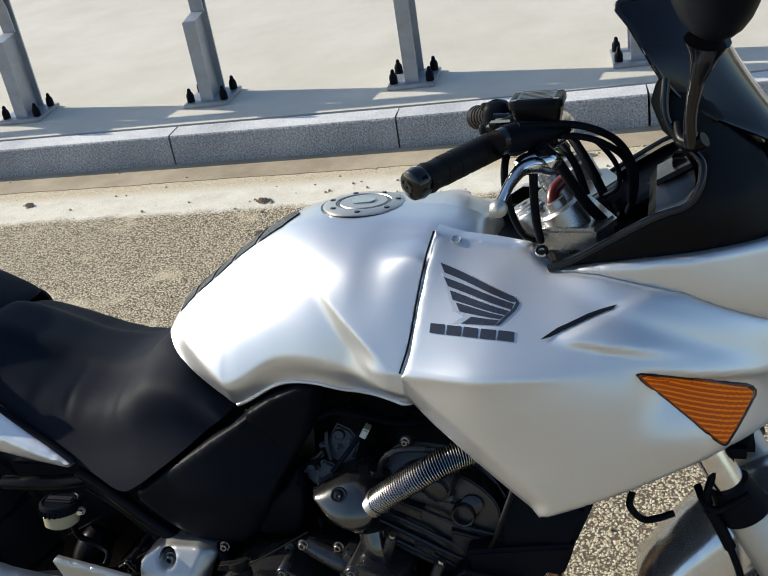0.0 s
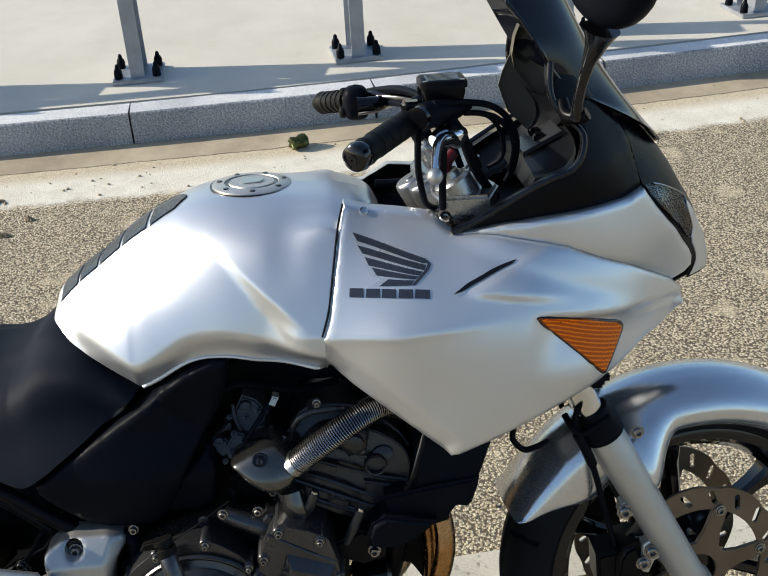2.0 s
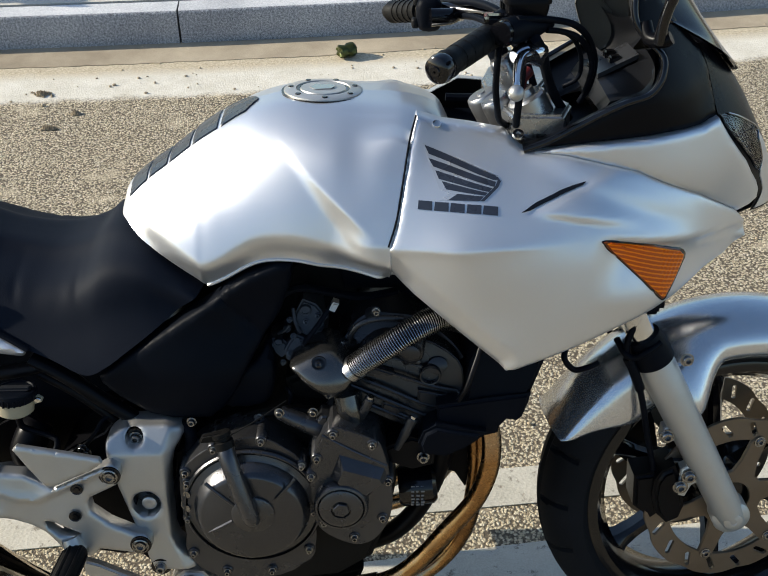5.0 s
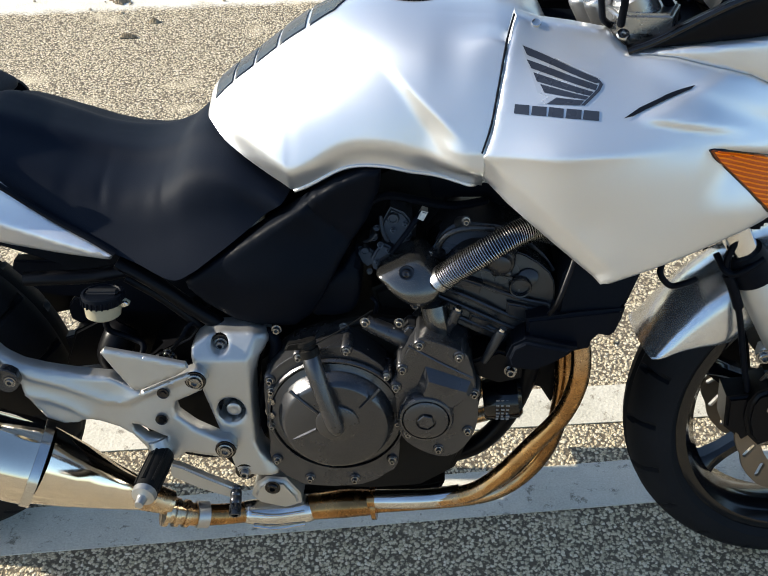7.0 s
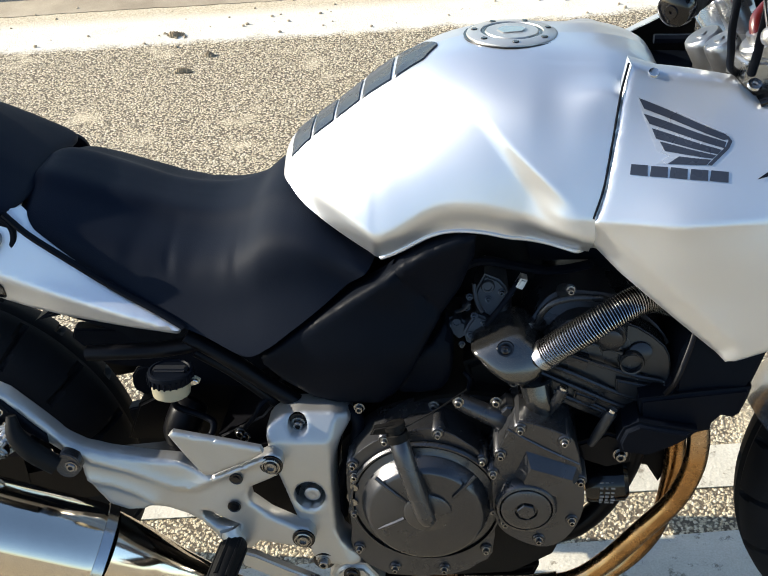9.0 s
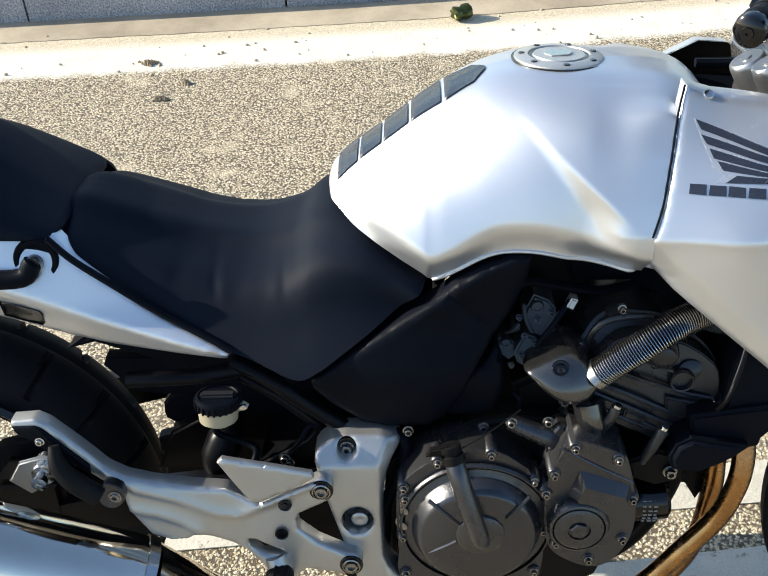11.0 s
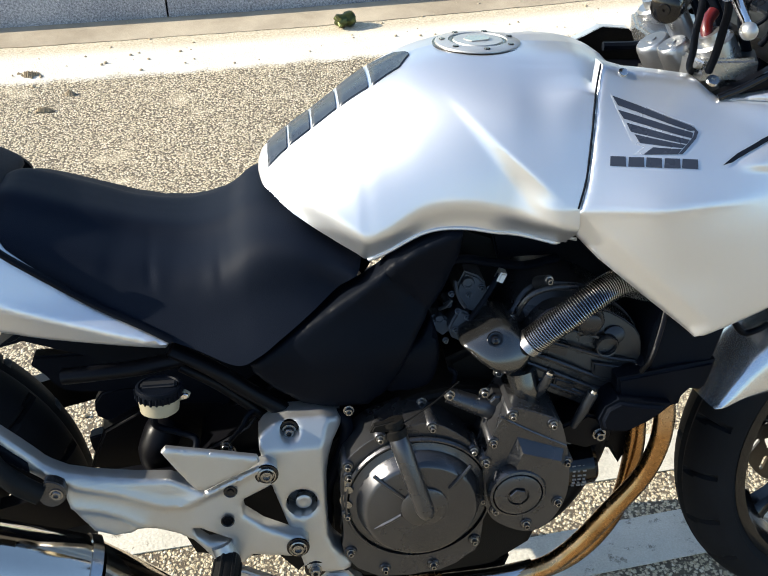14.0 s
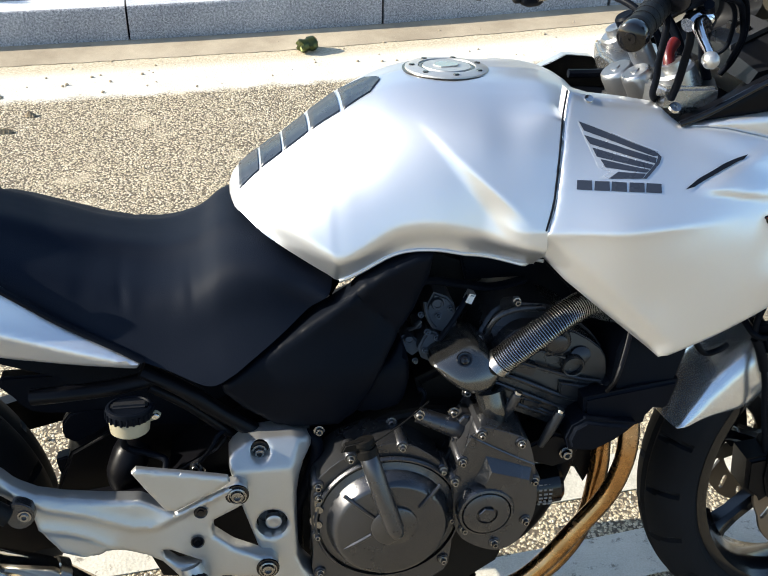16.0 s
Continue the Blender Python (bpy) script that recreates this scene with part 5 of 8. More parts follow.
part("fin", tube([(0.705, -0.151, 0.570), (0.743, -0.151, 0.548), (0.796, -0.151, 0.522)], 0.0035, 8, 5), ENGINEHEAD, head)
part("fin", tube([(0.734, -0.151, 0.617), (0.770, -0.151, 0.603), (0.826, -0.151, 0.580), (0.866, -0.151, 0.570)], 0.0032, 8, 5), ENGINEHEAD, head)
part("fin", tube([(0.751, -0.151, 0.637), (0.783, -0.151, 0.625), (0.814, -0.151, 0.612)], 0.0032, 8, 5), ENGINEHEAD, head)
part("fin", tube([(0.768, -0.151, 0.540), (0.789, -0.151, 0.530), (0.811, -0.151, 0.517)], 0.0032, 8, 5), ENGINEHEAD, head)

part("cam_end", lathe([(0.014, -0.02), (0.014, 0.0008), (0.0135, 0.001), (0.0001, 0.001)], [(0.836, -0.150, 0.612)][0], (0, -1, 0), 32), ENGINEHEAD, head, "round cam end cap")
part("lug", tube([(0.789, -0.146, 0.620), (0.798, -0.150, 0.627), (0.809, -0.148, 0.620)], [0.008, 0.011, 0.008], 14, 4), ENGINEHEAD, head)
part("stepped_boss", lathe([(0.019, -0.03), (0.019, 0.004), (0.0175, 0.006), (0.0150, 0.006), (0.0150, 0.012), (0.0125, 0.014), (0.0001, 0.0145)], (0.790, -0.192, 0.664), (-0.15, -1, -0.1), 26), ENGINEHEAD, head, "stepped round boss on the head", wide=False)
part("plug_ring", lathe([(0.0125, -0.01), (0.0125, 0.003), (0.0142, 0.0035), (0.0155, 0.0015), (0.0155, -0.01)], (0.817, -0.190, 0.622), (0, -1, 0), 28, closed=True), ENGINEHEAD, head, "round plug seat", wide=False)
for (ax, az), (bx, bz), (cx, cz), (dx, dz) in (((0.735, 0.640), (0.768, 0.627), (0.763, 0.612), (0.730, 0.627)), ((0.800, 0.600), (0.856, 0.588), (0.848, 0.566), (0.800, 0.580)), ((0.752, 0.582), (0.780, 0.571), (0.776, 0.560), (0.750, 0.571))):
    part("raised_block", plate([(ax, az), (bx, bz), (cx, cz), (dx, dz)], 0.1945, 0.17, 0.0025), ENGINEHEAD, head, wide=False)
hc = part("head_cover", plate([(0.695, 0.619), (0.708, 0.651), (0.722, 0.673), (0.742, 0.682), (0.776, 0.680), (0.806, 0.673), (0.845, 0.644), (0.867, 0.620), (0.868, 0.600), (0.756, 0.635), (0.722, 0.603)], 0.125, -0.13, 0.014, soft=2), ENGINEHEAD, engine, "grey cam cover")
for (ax, ay, az), (bx, by, bz) in (((0.738, -0.135, 0.690), (0.745, -0.160, 0.706)), ((0.712, -0.150, 0.650), (0.697, -0.166, 0.658))):
    part("stub", tube([(ax, ay, az), (bx, by, bz)], [0.009, 0.0065], 14, 1), ENGINEHEAD, hc, "bolt pillar of the cam cover", wide=False)
    part("bolt", hex_bolt(bx, bz, -by, 0.0042, 0.006), BOLT, hc, wide=False)
part("cover_rim", tube([(0.707, -0.158, 0.655), (0.711, -0.162, 0.674), (0.724, -0.164, 0.690), (0.748, -0.164, 0.697), (0.782, -0.160, 0.694)], 0.0045, 10, 5), ENGINEHEAD, hc, "raised rim of the cam cover", wide=False)
for bx, by, bz in [(0.720, -0.155, 0.606), (0.836, -0.152, 0.531), (0.762, -0.140, 0.482), (0.869, -0.150, 0.563), (0.682, -0.150, 0.569)]:
    part("bolt", hex_bolt(bx, bz, -by, 0.0055, 0.006), BOLT, head)
# bright air valve elbow and flexible metal hose
ELBOW = [(0.629, 0.627), (0.634, 0.635), (0.648, 0.644), (0.666, 0.655), (0.680, 0.659), (0.692, 0.656), (0.704, 0.645), (0.714, 0.630), (0.721, 0.614), (0.719, 0.602), (0.711, 0.590), (0.699, 0.583), (0.689, 0.581), (0.670, 0.588), (0.650, 0.604), (0.636, 0.619)]
SATIN = worn("satin_metal", (0.11, 0.109, 0.106), 0.20, 0.9, 0, 0.15, 60, 900, 0.08)
ec = np.mean(np.array(ELBOW), axis=0)
elbow = part("air_valve_cover", panel(ELBOW, lambda x, z: 0.192 - 0.013 * smooth01(((x - ec[0]) ** 2 + (z - ec[1] + 0.006) ** 2) ** 0.5 / 0.07), 0.005, 0.014, 0.05, 2), SATIN, engine, "satin metal air valve cover")
part("bolt", lathe([(0.0105, 0.0), (0.010, 0.002), (0.008, 0.0015), (0.0078, -0.001), (0.0055, -0.001), (0.0055, 0.004), (0.003, 0.005), (0.0001, 0.003)], [(0.670, -0.188, 0.643)][0], (0, -1, 0.1), 20), GLOSSBLACK, elbow, "dark socket bolt")
hose_pts = [np.array(q, float) for q in resample([tuple(q) for q in spline([(0.716, -0.176, 0.625), (0.738, -0.182, 0.647), (0.763, -0.184, 0.666), (0.789, -0.182, 0.684), (0.814, -0.174, 0.695), (0.839, -0.162, 0.697), (0.867, -0.145, 0.681), (0.899, -0.130, 0.664)], 10)], 0.0058, False)]
hose = part("flexible_hose", tube([tuple(p) for p in hose_pts], 0.0150, 20, 1, smooth=False), BLACK, engine, "corrugated flexible metal hose")
for p, q in zip(hose_pts, hose_pts[1:]):
    part("ring", tube([tuple(p + (q - p) * f) for f in (0.0, 0.12, 0.38, 0.5)], [0.0160, 0.0186, 0.0186, 0.0160], 18, 1, smooth=False), STEEL, hose)
part("hose_clamp", tube([(0.715, -0.175, 0.623), (0.722, -0.178, 0.631)], 0.0192, 20, 1), BOLT, engine, "steel hose clamp")
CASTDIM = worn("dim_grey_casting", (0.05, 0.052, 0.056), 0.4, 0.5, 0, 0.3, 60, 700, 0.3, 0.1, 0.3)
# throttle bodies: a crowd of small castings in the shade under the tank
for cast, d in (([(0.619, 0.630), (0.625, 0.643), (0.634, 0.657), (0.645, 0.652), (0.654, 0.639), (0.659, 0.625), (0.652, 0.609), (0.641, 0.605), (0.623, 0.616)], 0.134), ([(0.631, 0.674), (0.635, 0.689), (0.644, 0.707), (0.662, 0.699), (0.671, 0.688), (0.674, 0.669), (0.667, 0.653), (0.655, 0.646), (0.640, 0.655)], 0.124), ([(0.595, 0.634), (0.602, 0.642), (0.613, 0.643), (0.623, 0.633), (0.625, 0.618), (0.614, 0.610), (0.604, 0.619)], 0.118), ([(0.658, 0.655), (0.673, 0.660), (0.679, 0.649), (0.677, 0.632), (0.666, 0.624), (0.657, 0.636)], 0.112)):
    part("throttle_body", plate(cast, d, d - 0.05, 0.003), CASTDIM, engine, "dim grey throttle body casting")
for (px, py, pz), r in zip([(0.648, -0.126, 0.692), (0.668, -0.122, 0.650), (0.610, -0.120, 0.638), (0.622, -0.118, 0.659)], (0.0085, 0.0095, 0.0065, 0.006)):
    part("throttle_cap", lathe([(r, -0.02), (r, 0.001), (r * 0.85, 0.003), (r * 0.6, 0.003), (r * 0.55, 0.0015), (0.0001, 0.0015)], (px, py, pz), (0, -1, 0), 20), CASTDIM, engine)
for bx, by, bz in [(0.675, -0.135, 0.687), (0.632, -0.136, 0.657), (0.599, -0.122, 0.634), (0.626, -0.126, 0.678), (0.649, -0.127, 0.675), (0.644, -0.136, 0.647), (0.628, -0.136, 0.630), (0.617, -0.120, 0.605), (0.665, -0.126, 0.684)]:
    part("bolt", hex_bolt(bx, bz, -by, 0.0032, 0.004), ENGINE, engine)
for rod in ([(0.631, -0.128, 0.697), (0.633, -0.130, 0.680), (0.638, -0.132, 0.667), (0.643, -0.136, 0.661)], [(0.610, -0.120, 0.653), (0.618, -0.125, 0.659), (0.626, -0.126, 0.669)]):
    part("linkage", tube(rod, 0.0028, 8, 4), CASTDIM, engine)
part("linkage", tube([(0.647, -0.140, 0.646), (0.665, -0.145, 0.676), (0.683, -0.140, 0.703), (0.688, -0.135, 0.706)], 0.0035, 8, 5), BLACK, engine)
# added black plate: stands in for the dark hollow under the tank
part("frame_shroud", plate([(0.690, 0.735), (0.740, 0.742), (0.790, 0.735), (0.850, 0.670), (0.858, 0.645), (0.825, 0.640), (0.775, 0.690), (0.727, 0.690), (0.700, 0.690)], 0.060, 0.050, 0.003), BLACK, bike, "black plate added for the shaded hollow under the tank")
part("connector", plate([(0.681, 0.701), (0.687, 0.713), (0.695, 0.710), (0.689, 0.697)], 0.146, 0.13, 0.002), ALU, engine, "small pale plug")
part("loom", tube([(0.593, -0.120, 0.697), (0.634, -0.110, 0.718), (0.681, -0.100, 0.706), (0.728, -0.090, 0.693), (0.777, -0.080, 0.696)], 0.006, 8, 6), BLACK, engine, "black cable loom")
part("loom", tube([(0.620, -0.130, 0.568), (0.627, -0.140, 0.562), (0.619, -0.130, 0.526), (0.607, -0.120, 0.511)], 0.003, 8, 6), BLACK, engine)
# coolant elbow, studs, oil filter
part("coolant_elbow", tube([(0.704, -0.205, 0.604), (0.709, -0.212, 0.580), (0.715, -0.212, 0.548)], [0.0195, 0.0185, 0.0085], 20, 5), SATIN, engine, "bright steel coolant elbow", wide=False)
for top, mid, foot in (((0.734, -0.226, 0.609), (0.727, -0.224, 0.590), (0.717, -0.214, 0.563)), ((0.792, -0.226, 0.576), (0.781, -0.226, 0.551), (0.770, -0.224, 0.526))):
    part("stud", tube([top, mid, foot], [0.0072, 0.0070, 0.0048], 14, 3), ENGINEHEAD, engine, "dark coated stud", wide=False)
    way = np.array(top) - np.array(mid)
    part("stud_tip", tube([top, tuple(np.array(top) + way / np.linalg.norm(way) * 0.005)], 0.0052, 12, 1), STEEL, engine, "bright stud tip", wide=False)
FI = [(0.783, -0.100, 0.365), (0.841, -0.100, 0.371)]
filt = part("oil_filter", tube([FI[0], tuple(np.array(FI[0]) * 0.9 + np.array(FI[1]) * 0.1), tuple(np.array(FI[0]) * 0.1 + np.array(FI[1]) * 0.9), FI[1]], [0.030, 0.033, 0.033, 0.027], 28, 1, smooth=False), GLOSSBLACK, engine, "gloss black oil filter canister with pale print")
LABEL = worn("grey_print", (0.22, 0.22, 0.22), 0.5, 0, 0, 0.1)
for i in range(6):
    for j in range(3):
        x = FI[0][0] + 0.018 + 0.0075 * j
        z = FI[0][2] + 0.018 - 0.0065 * i
        y = FI[0][1] - math.sqrt(max(0, 0.0337 ** 2 - (z - FI[0][2]) ** 2))
        part("print_bar", box((x, y - 0.0006, z - 0.0014), (x + 0.0055 - 0.001 * ((i + j) % 3), y + 0.004, z + 0.0014)), LABEL, filt)
part("engine_mount", plate([(0.761, 0.492), (0.799, 0.510), (0.834, 0.497), (0.832, 0.462), (0.801, 0.453), (0.769, 0.466)], 0.180, 0.08, 0.004), FRAMEPAINT, engine, "black engine mount")
part("mount_bolt", hex_bolt(*[[(0.816, -0.182, 0.479)][0][k] for k in (0, 2)], 0.182, 0.007, 0.008), BOLT, engine, "large mount bolt")

# radiator with its black guards
rad = part("radiator", plate([(0.879, 0.629), (0.892, 0.660), (0.935, 0.645), (0.979, 0.630), (0.967, 0.583), (0.956, 0.554), (0.928, 0.549), (0.911, 0.526), (0.885, 0.513), (0.874, 0.566)], 0.175, -0.175, 0.006), BLACK, bike, "black radiator and shroud")
part("guard", panel([(0.832, 0.513), (0.852, 0.545), (0.876, 0.579), (0.890, 0.615), (0.897, 0.638), (0.917, 0.627), (0.919, 0.563), (0.912, 0.526), (0.893, 0.504), (0.855, 0.490), (0.820, 0.495)], lambda x, z: 0.165, 0.01, 0.008, 0.05, 1), BLACK, rad, "black radiator side guard")
part("overflow_pipe", tube([(0.890, -0.185, 0.668), (0.885, -0.185, 0.638), (0.875, -0.185, 0.595), (0.865, -0.180, 0.572)], 0.0035, 8, 5), FRAMEPAINT, rad)
part("lower_shroud", plate([(0.834, 0.565), (0.905, 0.575), (0.965, 0.583), (0.962, 0.566), (0.955, 0.543), (0.948, 0.537), (0.934, 0.540), (0.924, 0.528), (0.922, 0.517), (0.907, 0.513), (0.877, 0.506), (0.837, 0.509)], 0.184, 0.05, 0.006), BLACK, rad, "black lower radiator shroud")
part("shelf", plate([(0.808, 0.514), (0.815, 0.534), (0.833, 0.544), (0.864, 0.537), (0.904, 0.530), (0.890, 0.517), (0.875, 0.506), (0.847, 0.492), (0.813, 0.497)], 0.205, 0.02, 0.006), BLACK, rad, "black shelf under the radiator")

# exhaust: four headers sweeping under the engine to the collector
OUTER = [(0.882, -0.185, 0.565), (0.900, -0.190, 0.540), (0.906, -0.190, 0.500), (0.902, -0.190, 0.455), (0.884, -0.190, 0.405), (0.847, -0.190, 0.353), (0.805, -0.190, 0.297), (0.765, -0.188, 0.259), (0.717, -0.184, 0.241), (0.656, -0.180, 0.233), (0.600, -0.175, 0.226)]
INNER = [(0.862, -0.130, 0.560), (0.884, -0.130, 0.510), (0.893, -0.130, 0.440), (0.892, -0.130, 0.390), (0.884, -0.130, 0.328), (0.866, -0.132, 0.281), (0.835, -0.135, 0.240), (0.795, -0.140, 0.214), (0.745, -0.145, 0.204), (0.680, -0.150, 0.200), (0.600, -0.155, 0.196)]
for line, off in ((OUTER, 0.0), (INNER, 0.0), (OUTER, 0.24), (INNER, 0.20)):
    part("header_pipe", tube([(p[0], p[1] + off, p[2]) for p in line], 0.0140, 18, 6), HEAT, bike, "heat-tinted steel exhaust header pipe", wide=False)
part("header_sleeve", tube([(0.742, -0.183, 0.247), (0.700, -0.182, 0.238), (0.656, -0.180, 0.233), (0.612, -0.176, 0.228)], 0.0152, 18, 4), STEEL, bike, "bright steel sleeve on the header pipe", wide=False)
part("header_flange", tube([(0.611, -0.166, 0.2115), (0.604, -0.166, 0.2110)], 0.027, 22, 1), HEAT, bike, "rusty flange between header and collector", wide=False)
part("collector", tube([(0.607, -0.165, 0.211), (0.560, -0.166, 0.208), (0.506, -0.167, 0.201)], [0.020, 0.0225, 0.0205], 22, 6), HEAT, bike, "brown heat-tinted exhaust collector", wide=False)
part("collector_joint", tube([(0.512, -0.167, 0.202), (0.503, -0.168, 0.200), (0.450, -0.170, 0.192), (0.412, -0.175, 0.196), (0.400, -0.178, 0.199)], [0.0165, 0.0225, 0.0225, 0.0190, 0.0160], 22, 6), STEEL, bike, "polished steel collector joint", wide=False)
for z in (0.182, 0.209):
    part("joint_bead", tube([(0.500, -0.189, z + 0.003), (0.455, -0.192, z - 0.004), (0.418, -0.193, z + 0.001)], 0.0022, 8, 5), STEEL, bike, wide=False)
part("link_pipe", tube([(0.408, -0.176, 0.197), (0.364, -0.190, 0.204), (0.330, -0.203, 0.216), (0.296, -0.212, 0.232)], [0.0165, 0.0165, 0.0175, 0.0190], 22, 6), HEAT, bike, "brown heat-tinted exhaust link pipe", wide=False)
part("exhaust_clamp", tube([(0.349, -0.196, 0.209), (0.333, -0.202, 0.215)], 0.0212, 22, 1), ALU, bike, "bright steel exhaust clamp", wide=False)
for k in range(3):
    part("pipe_ring", tube([(0.322 - 0.014 * k, -0.206 - 0.0045 * k, 0.220 + 0.0065 * k), (0.316 - 0.014 * k, -0.208 - 0.0045 * k, 0.223 + 0.0065 * k)], 0.0215 + 0.001 * k, 22, 1), HEAT, bike, "brown pressed ring of the exhaust pipe", wide=False)
MUFFLER = worn("polished_stainless", (0.70, 0.635, 0.54), 0.09, 1.0, 0, 0.08, 60, 700, 0.03, 0.04)
MU = [(0.251, -0.185, 0.237), (0.214, -0.200, 0.267), (0.122, -0.225, 0.333), (0.090, -0.230, 0.349), (0.028, -0.240, 0.381)]
mdir = np.array(MU[-1]) - np.array(MU[2])
mdir /= np.linalg.norm(mdir)
muf_end = np.array(MU[2]) + mdir * 0.50
mu = part("muffler", tube([MU[2], tuple(np.array(MU[2]) + mdir * 0.02), tuple(np.array(MU[2]) + mdir * 0.47), tuple(muf_end)], [0.062, 0.064, 0.064, 0.058], 40, 1, smooth=False), MUFFLER, bike, "polished steel muffler", 30)
part("muffler_cone", tube([MU[0], MU[1], tuple(np.array(MU[1]) * 0.5 + np.array(MU[2]) * 0.5), MU[2]], [0.0245, 0.035, 0.049, 0.060], 36, 6), MUFFLER, mu, "polished steel inlet cone")
part("joint_pipe", tube([(0.290, -0.172, 0.208)] + [MU[0], MU[1]], [0.0195, 0.0245, 0.0345], 26, 6), HEAT, mu, "brown heat-tinted joint pipe")
part("muffler_band", tube([tuple(np.array(MU[2]) - mdir * 0.004), tuple(np.array(MU[2]) + mdir * 0.010)], 0.066, 40, 1), STEEL, mu, "steel band at the muffler joint")
part("muffler_outlet", tube([tuple(muf_end - mdir * 0.02), tuple(muf_end + mdir * 0.03)], 0.022, 24, 1), STEEL, mu)

part("frame_downtube", tube([(0.857, -0.090, 0.457), (0.842, -0.090, 0.382), (0.814, -0.090, 0.314), (0.776, -0.090, 0.268), (0.732, -0.080, 0.238)], 0.016, 16, 6), FRAMEPAINT, bike, "black frame down tube")
part("frame_downtube", flip(tube([(0.857, -0.090, 0.457), (0.842, -0.090, 0.382), (0.814, -0.090, 0.314), (0.776, -0.090, 0.268), (0.732, -0.080, 0.238)], 0.016, 16, 6)), FRAMEPAINT, bike, "black frame down tube")
part("horn_bracket", plate([(0.825, 0.450), (0.904, 0.441), (0.904, 0.385), (0.887, 0.346), (0.870, 0.375), (0.839, 0.384)], 0.085, -0.10, 0.004), FRAMEPAINT, bike, "black lower radiator bracket")
# ---- rear frame, foot rests, swing arm ----
def circle_hole(px, r, n=20):
    return [(px[0] + r * math.cos(2 * math.pi * i / n), px[1] + r * math.sin(2 * math.pi * i / n)) for i in range(n)]


PIV = [(0.375, 0.510), (0.371, 0.524), (0.3696, 0.5325), (0.3699, 0.5402), (0.3755, 0.5465), (0.3901, 0.5549), (0.4091, 0.5592), (0.4519, 0.5592), (0.470, 0.5531), (0.475, 0.5466), (0.4741, 0.5402), (0.4634, 0.5255), (0.4566, 0.5072), (0.4527, 0.4873), (0.4513, 0.4581), (0.4508, 0.4202), (0.4505, 0.3931), (0.4556, 0.3765), (0.479, 0.3417), (0.4776, 0.3341), (0.467, 0.336), (0.427, 0.337), (0.417, 0.344), (0.412, 0.366), (0.404, 0.398), (0.382, 0.476)]


def pivot_depth(x, z):
    """Folds back along its top and, narrowly, along its front edge."""
    d = 0.226 + (0.55 - z) * 0.10
    d -= 0.60 * max(0.0, z - 0.527)
    return d - 0.75 * max(0.0, x - 0.4465 - 0.42 * max(0.0, z - 0.527) - 0.35 * max(0.0, 0.395 - z))


pivot = part("pivot_plate", panel(PIV, pivot_depth, 0.0045, 0.005, 0.032, holes=[circle_hole((0.419, 0.447), 0.0205, 28), circle_hole((0.4095, 0.5455), 0.0125, 22)]), ALU, bike, "silver cast pivot plate", 50, wide=False)
part("pivot_bolt", lathe([(0.0105, 0.000), (0.0105, 0.008), (0.0085, 0.0095), (0.0055, 0.0095), (0.0001, 0.008)], (0.4210, -0.219, 0.4425), (0, -1, 0), 28), ALU, pivot, "swing arm pivot bolt in its recess", wide=False)
part("pivot_recess", lathe([(0.0001, 0.0), (0.0200, 0.0), (0.0200, 0.016), (0.0212, 0.016), (0.0212, -0.006), (0.0001, -0.006)], (0.419, -0.208, 0.446), (0, -1, 0), 28), ENGINE, pivot, "recess round the pivot bolt", wide=False)
for x, z, d in ((0.4085, 0.538, 0.200), (0.430, 0.343, 0.2445)):
    part("recess", lathe([(0.0145, 0.0), (0.0140, 0.0012), (0.0001, 0.0012)], (x, -d, z), (0, -1, 0), 24), GLOSSBLACK, pivot, "dark bolt recess", wide=False)
    part("bolt", hex_bolt(x, z, d + 0.001, 0.0068, 0.008), BOLT, pivot, wide=False)

HANG = [(0.007, 0.608), (0.037, 0.610), (0.051, 0.603), (0.085, 0.571), (0.111, 0.545), (0.139, 0.529), (0.168, 0.521), (0.217, 0.513), (0.259, 0.509), (0.300, 0.489), (0.333, 0.504), (0.368, 0.519), (0.380, 0.523), (0.391, 0.515), (0.392, 0.502), (0.384, 0.489), (0.348, 0.472), (0.344, 0.462), (0.346, 0.450), (0.369, 0.430), (0.404, 0.412), (0.416, 0.411), (0.424, 0.401), (0.424, 0.389), (0.413, 0.380), (0.397, 0.382), (0.353, 0.389), (0.340, 0.378), (0.314, 0.375), (0.305, 0.383), (0.291, 0.404), (0.280, 0.418), (0.262, 0.430), (0.238, 0.439), (0.226, 0.442), (0.216, 0.441), (0.203, 0.436), (0.184, 0.435), (0.160, 0.444), (0.144, 0.467), (0.136, 0.482), (0.131, 0.501), (0.107, 0.524), (0.059, 0.561), (0.022, 0.591), (0.005, 0.601)]
CREASE = [(0.118, 0.534), (0.148, 0.512), (0.196, 0.498), (0.249, 0.475), (0.277, 0.474), (0.303, 0.487), (0.364, 0.514)]
LOBE = [(0.139, 0.483), (0.174, 0.475), (0.198, 0.465), (0.218, 0.452)]


